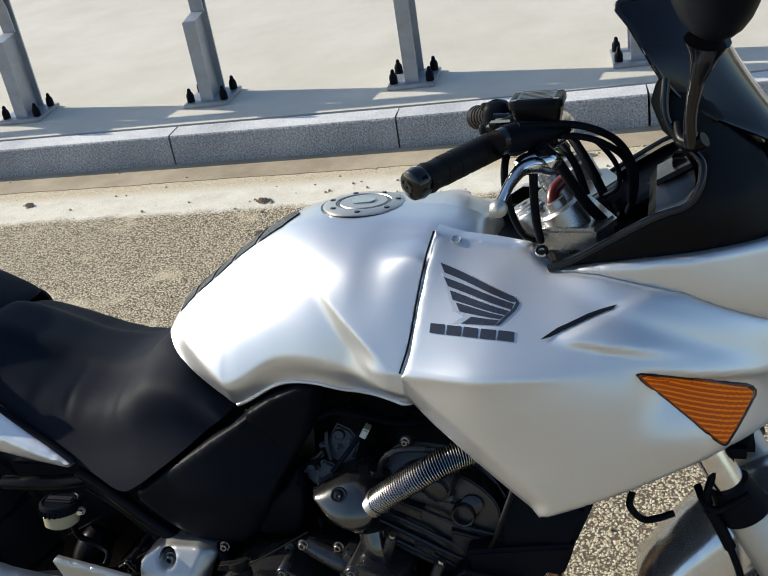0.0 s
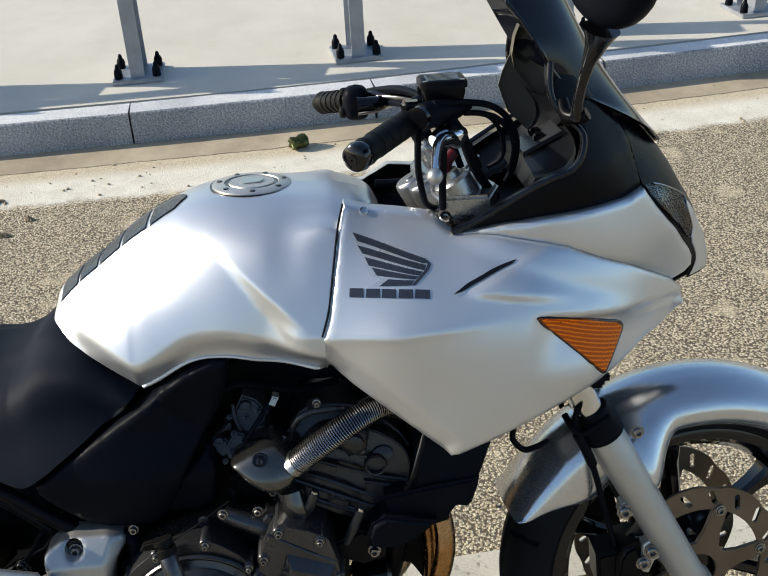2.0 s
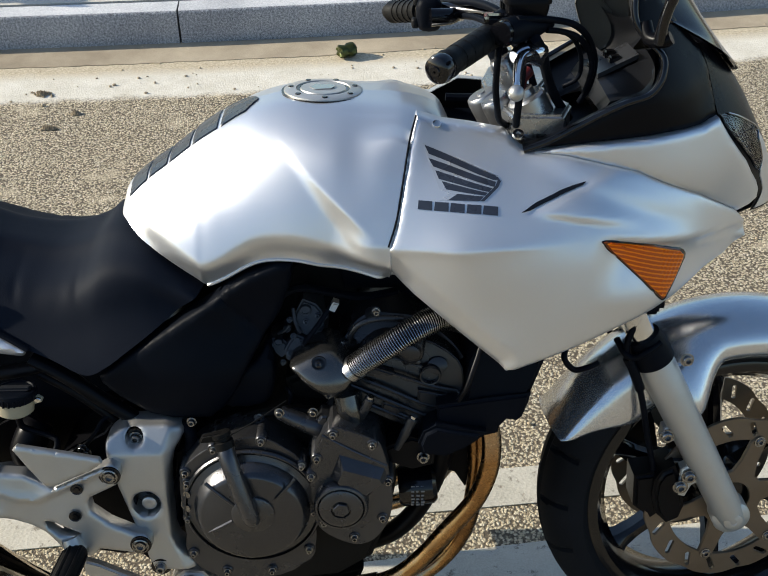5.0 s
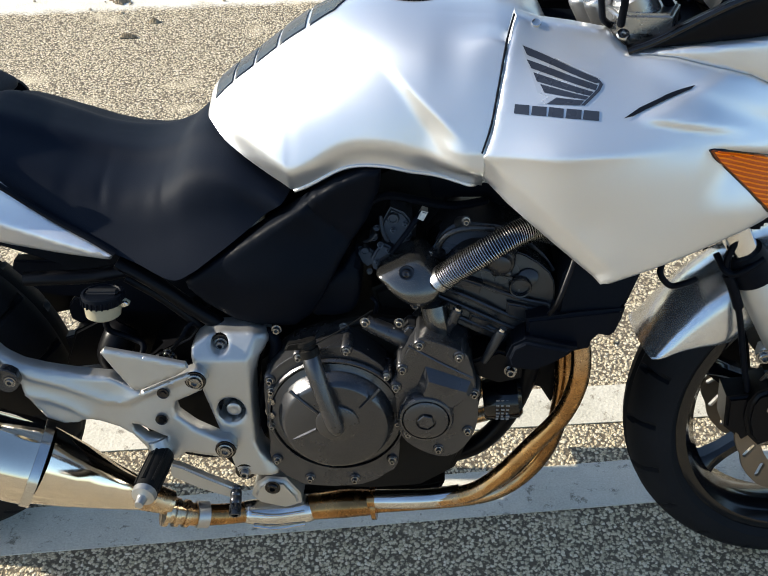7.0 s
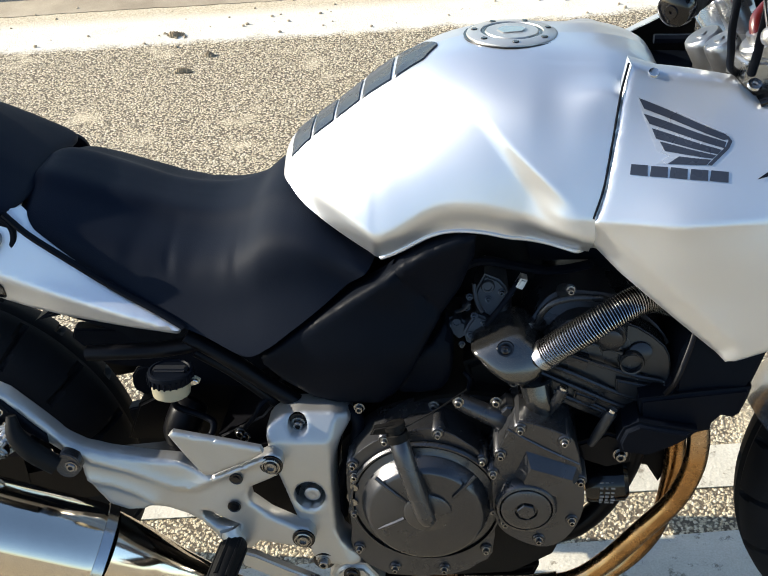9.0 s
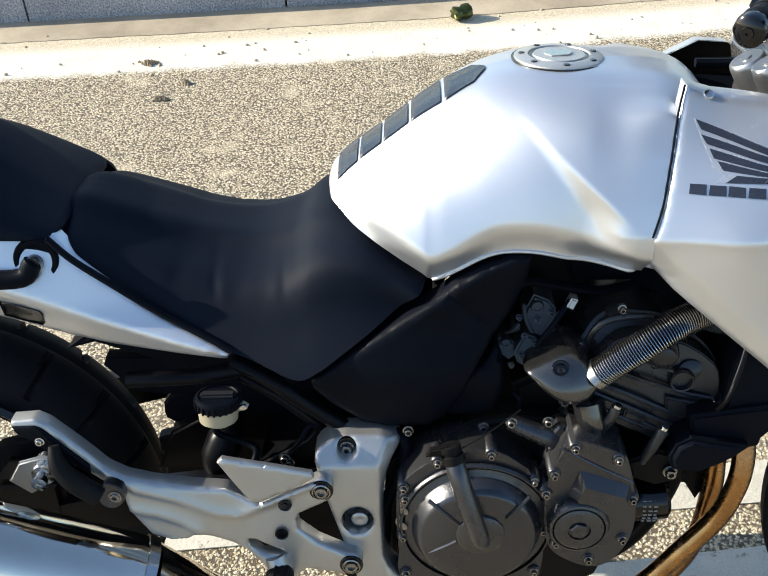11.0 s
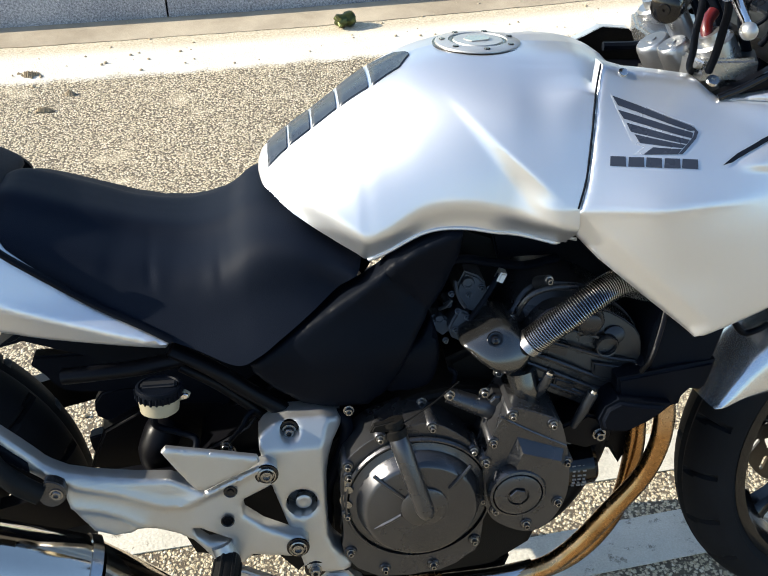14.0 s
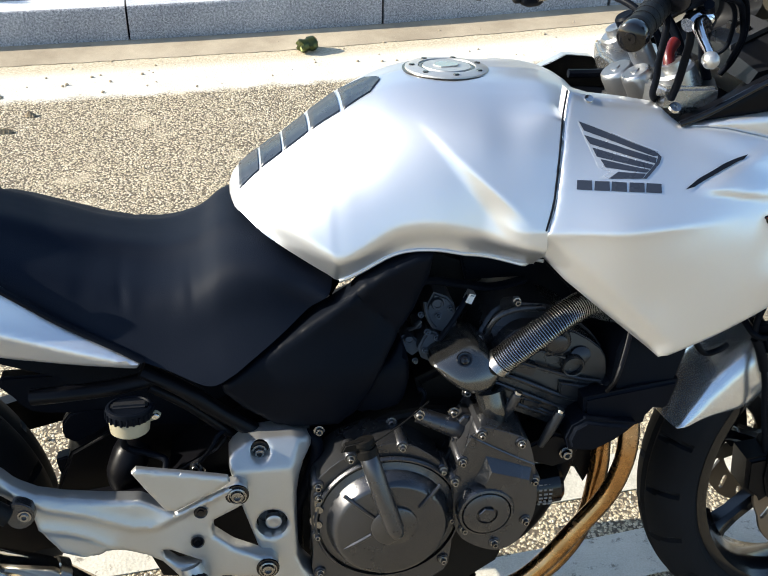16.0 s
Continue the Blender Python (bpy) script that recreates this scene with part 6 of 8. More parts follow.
def hanger_depth(x, z):
    """Ridges along the arm and its lobe; above the first ridge the arm falls back."""
    d = 0.247 + (0.50 - z) * 0.12
    for line, up, wd in ((CREASE, 0.0050, 0.0055), (LOBE, 0.0045, 0.005)):
        best = min((seg(x, z, *p, *q) + (math.dist(p, q),) for p, q in zip(line, line[1:])), key=lambda r: max(0, -r[0], r[0] - 1) * r[2] + abs(r[1]))
        end = max(0, -best[0], best[0] - 1) * best[2]
        side = math.exp(-(best[1] / wd) ** 2) if best[1] < 0 else math.exp(-best[1] / 0.010) * 1.0
        d += up * side * math.exp(-(end / 0.012) ** 2)
    return d


def hang_at(x, z, lift=0.0):
    return (x, -(0.247 + (0.50 - z) * 0.12 + lift), z)


hanger = part("footrest_hanger", panel(HANG, hanger_depth, 0.005, 0.005, 0.016, holes=[[(0.281, 0.436), (0.291, 0.435), (0.329, 0.415), (0.327, 0.411), (0.298, 0.412), (0.284, 0.425)]]), ALU, bike, "silver cast foot rest hanger arm", 50, wide=False)
part("heel_pad", panel([(0.009, 0.602), (0.037, 0.603), (0.046, 0.598), (0.078, 0.566), (0.096, 0.549), (0.096, 0.537), (0.065, 0.558), (0.032, 0.582)], lambda x, z: -hang_at(x, z, 0.004)[1], 0.006, 0.002, 0.006), BLACK, hanger, "black ribbed pad on the hanger", wide=False)
for i in range(9):
    part("pad_rib", tube([hang_at(0.013 + 0.0034 * i, 0.601, 0.005), hang_at(0.020 + 0.0042 * i, 0.592 - 0.0012 * i, 0.005)], 0.0011, 6), RUBBER, hanger, wide=False)
part("heel_guard", panel([(0.254, 0.552), (0.260, 0.558), (0.295, 0.551), (0.331, 0.544), (0.368, 0.536), (0.371, 0.529), (0.353, 0.517), (0.327, 0.506), (0.303, 0.495), (0.292, 0.496), (0.284, 0.506), (0.269, 0.528)], lambda x, z: -hang_at(x, z, 0.0075)[1], 0.006, 0.003, 0.005), ALU, hanger, "silver heel guard plate", wide=False)
for x, z in ((0.378, 0.506), (0.410, 0.396)):
    q = hang_at(x, z, -0.001)
    part("recess", lathe([(0.0150, 0.0), (0.0146, 0.0022), (0.0001, 0.0022)], q, (0, -1, 0), 26), GLOSSBLACK, hanger, "dark ring round the bolt", wide=False)
    part("bolt", lathe([(0.0118, 0.0), (0.0116, 0.0045), (0.0100, 0.0052), (0.0090, 0.0030), (0.0080, 0.0030), (0.0075, 0.0068), (0.0045, 0.0072), (0.0040, 0.0040), (0.0001, 0.0040)], q, (0, -1, 0), 24), BOLT, hanger, wide=False)
for x, z in ((0.332, 0.488), (0.325, 0.446)):
    part("bolt", lathe([(0.0088, 0.0005), (0.0084, 0.0022), (0.0072, 0.0012), (0.0045, 0.0012), (0.0040, 0.0030), (0.0001, 0.0030)], hang_at(x, z, 0.002), (0, -1, 0), 18), GLOSSBLACK, hanger, wide=False)
# rider's foot peg, rubber with a bright end
pg = [(0.312, -0.222, 0.355), (0.307, -0.267, 0.352), (0.304, -0.300, 0.350)]
peg = part("foot_peg", tube([pg[0], tuple(np.array(pg[0]) * 0.9 + np.array(pg[2]) * 0.1), pg[1], pg[2]], [0.014, 0.0175, 0.0175, 0.0165], 18, 4), GRIP, hanger, "black ribbed rubber foot peg")
pd = np.array(pg[2]) - np.array(pg[0])
for i in range(7):
    a = 2 * math.pi * i / 7
    u = np.array((math.cos(a), 0.35 * math.sin(a), math.sin(a)))
    part("ridge", tube([tuple(np.array(pg[0]) + 0.16 * pd + 0.0165 * u), tuple(np.array(pg[0]) + 0.95 * pd + 0.0165 * u)], 0.003, 6), GRIP, peg)
part("peg_end", tube([pg[2], tuple(np.array(pg[2]) + 0.12 * pd), tuple(np.array(pg[2]) + 0.16 * pd), tuple(np.array(pg[2]) + 0.33 * pd)], [0.0175, 0.0165, 0.0075, 0.006], 16, 2), ALU, peg, "bright metal peg end")
part("peg_bracket", tube([(0.304, -0.217, 0.374), (0.309, -0.222, 0.361), (0.318, -0.226, 0.352)], [0.014, 0.015, 0.012], 14, 4), ALU, hanger)
# passenger peg folded up along the hanger
peg2 = part("passenger_peg", tube([hang_at(0.060, 0.583, 0.012), hang_at(0.064, 0.560, 0.018), hang_at(0.083, 0.537, 0.020), hang_at(0.108, 0.515, 0.016)], [0.006, 0.0115, 0.0135, 0.0125], 16, 4), GRIP, hanger, "black rubber passenger peg folded up", wide=False)
hx, hy, hz = hang_at(0.124, 0.512, 0.006)
part("peg_hinge", plate([(hx - 0.012, hz + 0.016), (hx - 0.004, hz + 0.022), (hx + 0.012, hz + 0.014), (hx + 0.014, hz - 0.004), (hx + 0.002, hz - 0.016), (hx - 0.010, hz - 0.016), (hx - 0.018, hz - 0.006)], -hy + 0.010, -hy - 0.004, 0.003, soft=2), ENGINE, hanger, "dark cast hinge of the passenger peg", wide=False)
part("hinge_bolt", hex_bolt(hx + 0.003, hz + 0.002, -hy + 0.010, 0.0062, 0.003), BOLT, hanger, wide=False)
part("bolt", hex_bolt(0.041, 0.584, -hang_at(0.041, 0.584, 0.004)[1], 0.0045, 0.004), STEEL, hanger, wide=False)
part("muffler_bracket", plate([(-0.025, 0.501), (-0.007, 0.529), (0.024, 0.538), (0.042, 0.534), (0.031, 0.498), (0.000, 0.480)], 0.215, 0.209, 0.002), ALU, hanger, "silver muffler bracket", wide=False)
part("bracket_bush", lathe([(0.0155, -0.02), (0.0160, 0.004), (0.0145, 0.008), (0.0085, 0.009), (0.0080, 0.018), (0.0100, 0.019), (0.0100, 0.024), (0.0060, 0.025), (0.0050, 0.022), (0.0001, 0.022)], (0.026, -0.217, 0.519), (0, -1, -0.1), 26), STEEL, hanger, "steel bush of the muffler bracket", wide=False)
# brake pedal
part("brake_pedal", plate([(0.312, 0.318), (0.330, 0.312), (0.368, 0.290), (0.410, 0.268), (0.412, 0.254), (0.398, 0.250), (0.352, 0.268), (0.310, 0.292)], 0.206, 0.194, 0.003), ALU, bike, "silver rear brake pedal")
part("pedal_tip", lathe([(0.0055, 0.0), (0.0085, 0.0), (0.0090, 0.004), (0.0078, 0.006), (0.0090, 0.008), (0.0090, 0.014), (0.0078, 0.016), (0.0090, 0.018), (0.0090, 0.026), (0.0078, 0.028), (0.0090, 0.030), (0.0090, 0.046), (0.0055, 0.046)], (0.406, -0.196, 0.266), (0.05, -0.82, -0.42), 18, closed=True), ENGINE, bike, "grooved brake pedal tip")
# centre casting and stands
part("stand_bracket", plate([(0.429, 0.264), (0.446, 0.278), (0.476, 0.275), (0.496, 0.245), (0.497, 0.225), (0.471, 0.214), (0.433, 0.224), (0.419, 0.239)], 0.190, 0.10, 0.008), ALU, bike, "grey cast stand bracket", wide=False)
part("stand_pin", hex_bolt(0.455, 0.262, 0.190, 0.009, 0.004), GLOSSBLACK, bike, wide=False)
part("side_stand", tube([(0.40, 0.14, 0.17), (0.36, 0.23, 0.08), (0.31, 0.335, -0.050)], [0.016, 0.013, 0.012], 14, 4), FRAMEPAINT, bike, "black side stand leg on the ground")
part("stand_foot", box((0.275, 0.315, -0.060), (0.345, 0.365, -0.049), 0.003), FRAMEPAINT, bike)

# swing arm, sub-frame tubes, shock, fluid tank
for s in (1, -1):
    arm = loft([[(0.39, -s * (0.128 + u * 0.014), 0.43 + v * 0.032) for u, v in ((-1, -1), (1, -1), (1, 1), (-1, 1))], [(0.10, -s * (0.118 + u * 0.014), 0.385 + v * 0.032) for u, v in ((-1, -1), (1, -1), (1, 1), (-1, 1))], [(-0.20, -s * (0.112 + u * 0.012), 0.312 + v * 0.026) for u, v in ((-1, -1), (1, -1), (1, 1), (-1, 1))]])
    part("swing_arm", arm, FRAMEPAINT, bike, "black box-section swing arm")
    for k in range(3):
        line = ([(0.263, -0.135, 0.630), (0.309, -0.135, 0.598), (0.354, -0.135, 0.558), (0.400, -0.135, 0.521), (0.431, -0.130, 0.481)], [(0.269, -0.125, 0.598), (0.316, -0.125, 0.564), (0.361, -0.125, 0.521), (0.393, -0.120, 0.483)], [(0.117, -0.115, 0.588), (0.162, -0.120, 0.593), (0.220, -0.120, 0.597), (0.288, -0.125, 0.613)])[k]
        tb = tube(line, (0.0115, 0.008, 0.011)[k], 12, 5)
        part("subframe_tube", tb if s == 1 else flip(tb), FRAMEPAINT, bike, "black steel sub-frame tube")
part("inner_guard", plate([(0.02, 0.60), (0.10, 0.655), (0.22, 0.665), (0.30, 0.62), (0.38, 0.56), (0.34, 0.45), (0.24, 0.44), (0.20, 0.52), (0.14, 0.58), (0.06, 0.61)], 0.06, -0.10, 0.006), BLACK, bike, "black inner mudguard")
part("shock_absorber", tube([(0.20, -0.02, 0.62), (0.24, -0.02, 0.50), (0.28, -0.02, 0.36)], 0.032, 18, 3), FRAMEPAINT, bike, "black rear shock absorber")
RS = (0.255, -0.205, 0.600)
CREAM = worn("cream_plastic", (0.30, 0.265, 0.18), 0.35, 0, 0.1, 0.15, 60, 900, 0.05)
TILT = (0.05, 0.10, 1)
res = part("brake_fluid_tank", lathe([(0.0001, -0.024), (0.018, -0.024), (0.0235, -0.019), (0.0250, -0.004), (0.0250, 0.006)], RS, TILT, 30), CREAM, bike, "cream brake fluid reservoir with black cap", wide=False)
part("cap", lathe([(0.0250, 0.003), (0.0275, 0.004), (0.0282, 0.018), (0.0275, 0.0205), (0.0245, 0.0215), (0.0230, 0.0195), (0.0001, 0.0195)], RS, TILT, 24), BLACK, res, "black ribbed screw cap", wide=False)
part("cap_bar", box((RS[0] - 0.021, RS[1] - 0.004, RS[2] + 0.017), (RS[0] + 0.023, RS[1] + 0.010, RS[2] + 0.0245), 0.003), ENGINE, res, "dusty raised bar on the cap", wide=False)
part("tab", plate([(0.274, 0.596), (0.278, 0.607), (0.287, 0.609), (0.293, 0.603), (0.290, 0.596), (0.280, 0.592)], 0.207, 0.202, 0.0015), CREAM, res, "mounting ear", wide=False)
part("eyelet", lathe([(0.0050, -0.003), (0.0050, 0.002), (0.0040, 0.003), (0.0001, 0.003)], (0.286, -0.2075, 0.602), (0, -1, 0), 16), STEEL, res, wide=False)
for i in range(24):
    a = 2 * math.pi * i / 24
    part("cap_rib", tube([(RS[0] + 0.0280 * math.cos(a) + 0.0003, RS[1] + 0.0280 * math.sin(a) + 0.0006, RS[2] + 0.006), (RS[0] + 0.0284 * math.cos(a) + 0.0008, RS[1] + 0.0284 * math.sin(a) + 0.0016, RS[2] + 0.017)], 0.0015, 6), BLACK, res, wide=False)
for ob in [res] + list(res.children):
    for v in ob.data.vertices:
        v.co.z = RS[2] + 0.022 + 0.80 * (v.co.z - RS[2] - 0.022)

part("fluid_hose", tube([(0.238, -0.150, 0.562), (0.231, -0.135, 0.541), (0.226, -0.120, 0.504), (0.253, -0.120, 0.491), (0.277, -0.130, 0.485), (0.274, -0.140, 0.470), (0.262, -0.150, 0.472)], 0.0048, 10, 6), BLACK, bike, "black fluid hose")
part("wire", tube([(0.323, -0.140, 0.483), (0.339, -0.140, 0.503), (0.349, -0.135, 0.519), (0.359, -0.130, 0.525)], 0.0035, 8, 6), BLACK, bike)
for q in [(0.317, -0.142, 0.478), (0.322, -0.142, 0.471), (0.276, -0.140, 0.438)]:
    part("bolt", hex_bolt(q[0], q[2], -q[1], 0.006, 0.007), BOLT, bike)
part("rear_caliper", box((-0.10, -0.13, 0.36), (0.0, -0.06, 0.43), 0.01), FRAMEPAINT, bike, "black rear brake caliper")
part("axle_nut", lathe([(0.02, 0.0), (0.02, 0.012), (0.012, 0.013), (0.012, 0.02), (0.0001, 0.02)], (REAR_AXLE[0], -0.125, REAR_AXLE[1]), (0, -1, 0), 6), BOLT, bike)
part("tail_light_unit", box((-0.43, -0.06, 0.79), (-0.38, 0.06, 0.86), 0.015), BLACK, bike, "dark tail light unit")
part("rear_mudguard", tube([(-0.35, 0, 0.76), (-0.44, 0, 0.66), (-0.50, 0, 0.54)], [0.05, 0.06, 0.05], 14, 5), BLACK, bike, "black rear mudguard")

part("frame_plate", plate([(0.289, 0.486), (0.352, 0.521), (0.365, 0.538), (0.433, 0.538), (0.458, 0.504), (0.443, 0.415), (0.440, 0.300), (0.405, 0.264), (0.378, 0.299), (0.360, 0.348), (0.332, 0.367), (0.306, 0.395), (0.288, 0.423)], 0.165, 0.05, 0.004), FRAMEPAINT, bike, "black frame behind the pivot plate", wide=False)
part("frame_plate", plate([(0.330, 0.531), (0.465, 0.598), (0.521, 0.598), (0.559, 0.532), (0.483, 0.480), (0.450, 0.514)], 0.13, -0.13, 0.004), FRAMEPAINT, bike, "black frame under the side cover", wide=False)
part("chain_guard", plate([(0.144, 0.459), (0.228, 0.504), (0.316, 0.496), (0.328, 0.414), (0.297, 0.357), (0.261, 0.376), (0.186, 0.394), (0.116, 0.394)], 0.06, -0.06, 0.004), FRAMEPAINT, bike, "black swing arm bridge")
part("starter_loom", tube([(0.458, -0.140, 0.519), (0.480, -0.150, 0.504), (0.468, -0.150, 0.451), (0.447, -0.150, 0.396), (0.445, -0.150, 0.339)], 0.009, 10, 5), BLACK, bike, "black cable loom")
for outline, d in (([(0.073, 0.588), (0.235, 0.580), (0.252, 0.552), (0.227, 0.525), (0.196, 0.525), (0.151, 0.524), (0.105, 0.531), (0.084, 0.555)], 0.06), ([(0.152, 0.522), (0.214, 0.527), (0.206, 0.473), (0.153, 0.476), (0.140, 0.493)], 0.06), ([(0.154, 0.473), (0.220, 0.475), (0.299, 0.425), (0.290, 0.347), (0.144, 0.354), (0.132, 0.411), (0.125, 0.449), (0.150, 0.454)], 0.06), ([(-0.074, 0.463), (-0.009, 0.461), (-0.011, 0.389), (-0.108, 0.380), (-0.126, 0.395), (-0.113, 0.444)], 0.085)):
    part("rear_inner_panel", plate(outline, d, d - 0.02, 0.003, soft=2), BLACK, bike, "black plastic inner panel ahead of the rear wheel", wide=False)
part("inner_mudguard", plate([(0.096, 0.567), (0.129, 0.546), (0.182, 0.559), (0.251, 0.567), (0.347, 0.491), (0.370, 0.441), (0.355, 0.333), (0.201, 0.351), (0.156, 0.353), (0.157, 0.387), (0.157, 0.449), (0.161, 0.465), (0.152, 0.486), (0.155, 0.500), (0.123, 0.530), (0.091, 0.547)], 0.03, -0.03, 0.004), BLACK, bike, "black inner mudguard over the tyre")
part("shock_reservoir", tube([(0.216, -0.100, 0.426), (0.219, -0.100, 0.448), (0.229, -0.090, 0.472), (0.237, -0.080, 0.485)], [0.020, 0.026, 0.026, 0.022], 20, 4), FRAMEPAINT, bike, "black shock absorber body")
# added black plate: stands in for the shadow below the foot rest hanger
part("suspension_link", plate([(0.226, 0.293), (0.406, 0.272), (0.412, 0.217), (0.325, 0.211), (0.249, 0.228)], 0.07, 0.02, 0.004), FRAMEPAINT, bike, "black plate added for the shade below the hanger")
# ---- front end ----
FK0, FK1 = np.array((1.304, 0.0, 0.296)), np.array((0.955, 0.0, 0.957))      # axle and head of the fork line
fdir = (FK1 - FK0) / np.linalg.norm(FK1 - FK0)


def fork_at(k, d, off=0.0):
    p = FK0 + fdir * k + np.array((fdir[2], 0, -fdir[0])) * off
    return (float(p[0]), -d, float(p[2]))


for s in (1, -1):
    d = 0.100 * s
    leg = part("fork_leg", tube([fork_at(-0.015, d), fork_at(0.02, d), fork_at(0.05, d), fork_at(0.20, d), fork_at(0.325, d), fork_at(0.332, d)], [0.022, 0.026, 0.0255, 0.027, 0.0285, 0.027], 24, 1, smooth=False), FORKSILVER, bike, "silver painted lower fork leg")
    part("dust_seal", tube([fork_at(0.328, d), fork_at(0.345, d), fork_at(0.375, d)], [0.031, 0.031, 0.026], 24, 1, smooth=False), BLACK, leg, "black dust seal")
    part("stanchion", tube([fork_at(0.34, d), fork_at(0.76, d)], 0.0205, 24), CHROME, leg, "chromed fork tube")
    ax = lathe([(0.030, -0.022), (0.030, 0.010), (0.026, 0.014), (0.015, 0.015), (0.015, 0.022), (0.010, 0.024), (0.005, 0.024), (0.0001, 0.018)], (1.304, -0.100, 0.296), (0, -1, 0), 28)
    part("axle_lug", ax if s == 1 else flip(ax), FORKSILVER, leg, "axle clamp and nut")
    cal = join(plate([(1.175, 0.367), (1.184, 0.386), (1.205, 0.396), (1.215, 0.372), (1.227, 0.319), (1.221, 0.294), (1.203, 0.284), (1.184, 0.304), (1.174, 0.338)], 0.112, 0.052, 0.008), plate([(1.145, 0.371), (1.183, 0.376), (1.198, 0.303), (1.180, 0.287), (1.149, 0.313)], 0.10, 0.05, 0.006))
    cl = part("brake_caliper", cal if s == 1 else flip(cal), FRAMEPAINT, bike, "black two-piston brake caliper")
    for q in [(1.182, -0.112, 0.457), (1.225, -0.114, 0.382), (1.214, -0.112, 0.361)]:
        sh = hex_bolt(q[0], q[2], -q[1], 0.009, 0.006)
        part("caliper_bolt", sh if s == 1 else flip(sh), BOLT, cl)
    lug1 = plate([(1.175, 0.450), (1.177, 0.468), (1.195, 0.477), (1.209, 0.468), (1.220, 0.441), (1.197, 0.444), (1.186, 0.441)], 0.110, 0.09, 0.004)
    lug2 = plate([(1.213, 0.390), (1.233, 0.404), (1.251, 0.385), (1.255, 0.371), (1.233, 0.359), (1.225, 0.337), (1.211, 0.342), (1.212, 0.363)], 0.110, 0.09, 0.004)
    for lg in (lug1, lug2):
        part("caliper_lug", lg if s == 1 else flip(lg), FORKSILVER, leg)
    hs = tube([tuple(p) for p in [(1.116, -0.115, 0.662), (1.104, -0.118, 0.616), (1.123, -0.118, 0.567), (1.138, -0.112, 0.521), (1.156, -0.100, 0.451), (1.176, -0.090, 0.379)]], 0.0048, 10, 7)
    part("brake_hose", hs if s == 1 else flip(hs), BLACK, bike, "black brake hose")
    hg = tube([tuple(p) for p in [(1.107, -0.119, 0.600), (1.117, -0.119, 0.580), (1.131, -0.116, 0.545)]], 0.0075, 10, 5)
    part("hose_grommet", hg if s == 1 else flip(hg), BLACK, bike)


# front mudguard: a crowned arch over the tyre with side plates to the fork
MUD_STEPS = 150


def mudguard():
    rows = []
    prof = [(0.058, 0.262), (0.070, 0.272), (0.073, 0.287), (0.068, 0.304), (0.055, 0.318), (0.036, 0.328), (0.015, 0.333), (0.0, 0.334)]
    full = [(-y, r) for y, r in prof] + [(y, r) for y, r in reversed(prof[:-1])]
    fine = spline(full, 4)
    for t in np.linspace(0.50, 2.70, MUD_STEPS):
        e = min(1.0, (t - 0.50) / 0.12 + 0.35) if t < 0.9 else 0.22 + 0.78 * min(1.0, max(0.0, (2.70 - t) / 0.30)) ** 0.5
        flap = smooth01((t - 1.72) / 0.30) * smooth01((2.075 - t) / 0.02)
        ring = []
        for y, r in fine:
            q = 0.334 - (0.334 - r) * e * (1.0 + (0.40 if 2.0 < t < 2.66 else 0.0) * smooth01((t - 2.0) / 0.2) * smooth01((2.66 - t) / 0.22) * smooth01((0.306 - r) / 0.03))
            low = flap * smooth01((0.316 - r) / 0.05)
            q -= 0.058 * flap * smooth01((0.300 - r) / 0.038)
            ring.append((FRONT_AXLE[0] + q * math.cos(t), y * (0.92 + 0.08 * e) * (1 + 0.60 * low), FRONT_AXLE[1] + q * math.sin(t)))
        rows.append(ring)
    inner = [[(p[0] - 0.004 * math.cos(t), p[1] * 0.95, p[2] - 0.004 * math.sin(t)) for p in ring] for ring, t in zip(rows, np.linspace(0.50, 2.70, MUD_STEPS))]
    v1, f1 = loft(rows, cap=False, closed=False)
    v2, f2 = loft(inner, cap=False, closed=False)
    k, m = len(rows[0]), len(rows)
    verts, faces = join((v1, f1), (v2, f2))
    o = len(v1)
    for i in range(m - 1):
        faces += [(i * k, (i + 1) * k, o + (i + 1) * k, o + i * k), (i * k + k - 1, (i + 1) * k + k - 1, o + (i + 1) * k + k - 1, o + i * k + k - 1)]
    for r0 in (0, (m - 1) * k):
        faces += [(r0 + j, r0 + j + 1, o + r0 + j + 1, o + r0 + j) for j in range(k - 1)]
    return verts, faces


guard = part("front_mudguard", mudguard(), SILVERGLOSS, bike, "silver metallic front mudguard", 50)
for s in (1, -1):
    sh = hex_bolt(1.178, 0.594, 0.112, 0.0078, 0.006)
    part("bolt", sh if s == 1 else flip(sh), BOLT, guard)
part("fork_brace", box((1.10, -0.10, 0.655), (1.16, 0.10, 0.685), 0.01), BLACK, bike, "black lower fork yoke")
part("horn_loop", tube([(1.016, -0.120, 0.621), (1.013, -0.130, 0.607), (1.028, -0.130, 0.589), (1.047, -0.130, 0.592), (1.064, -0.120, 0.593)], 0.0045, 10, 6), BLACK, bike, "black looped hose behind the fork")
part("brake_hose", tube([(1.093, -0.100, 0.622), (1.101, -0.120, 0.609), (1.114, -0.125, 0.604), (1.129, -0.130, 0.615), (1.151, -0.120, 0.625)], 0.005, 10, 6), BLACK, bike)

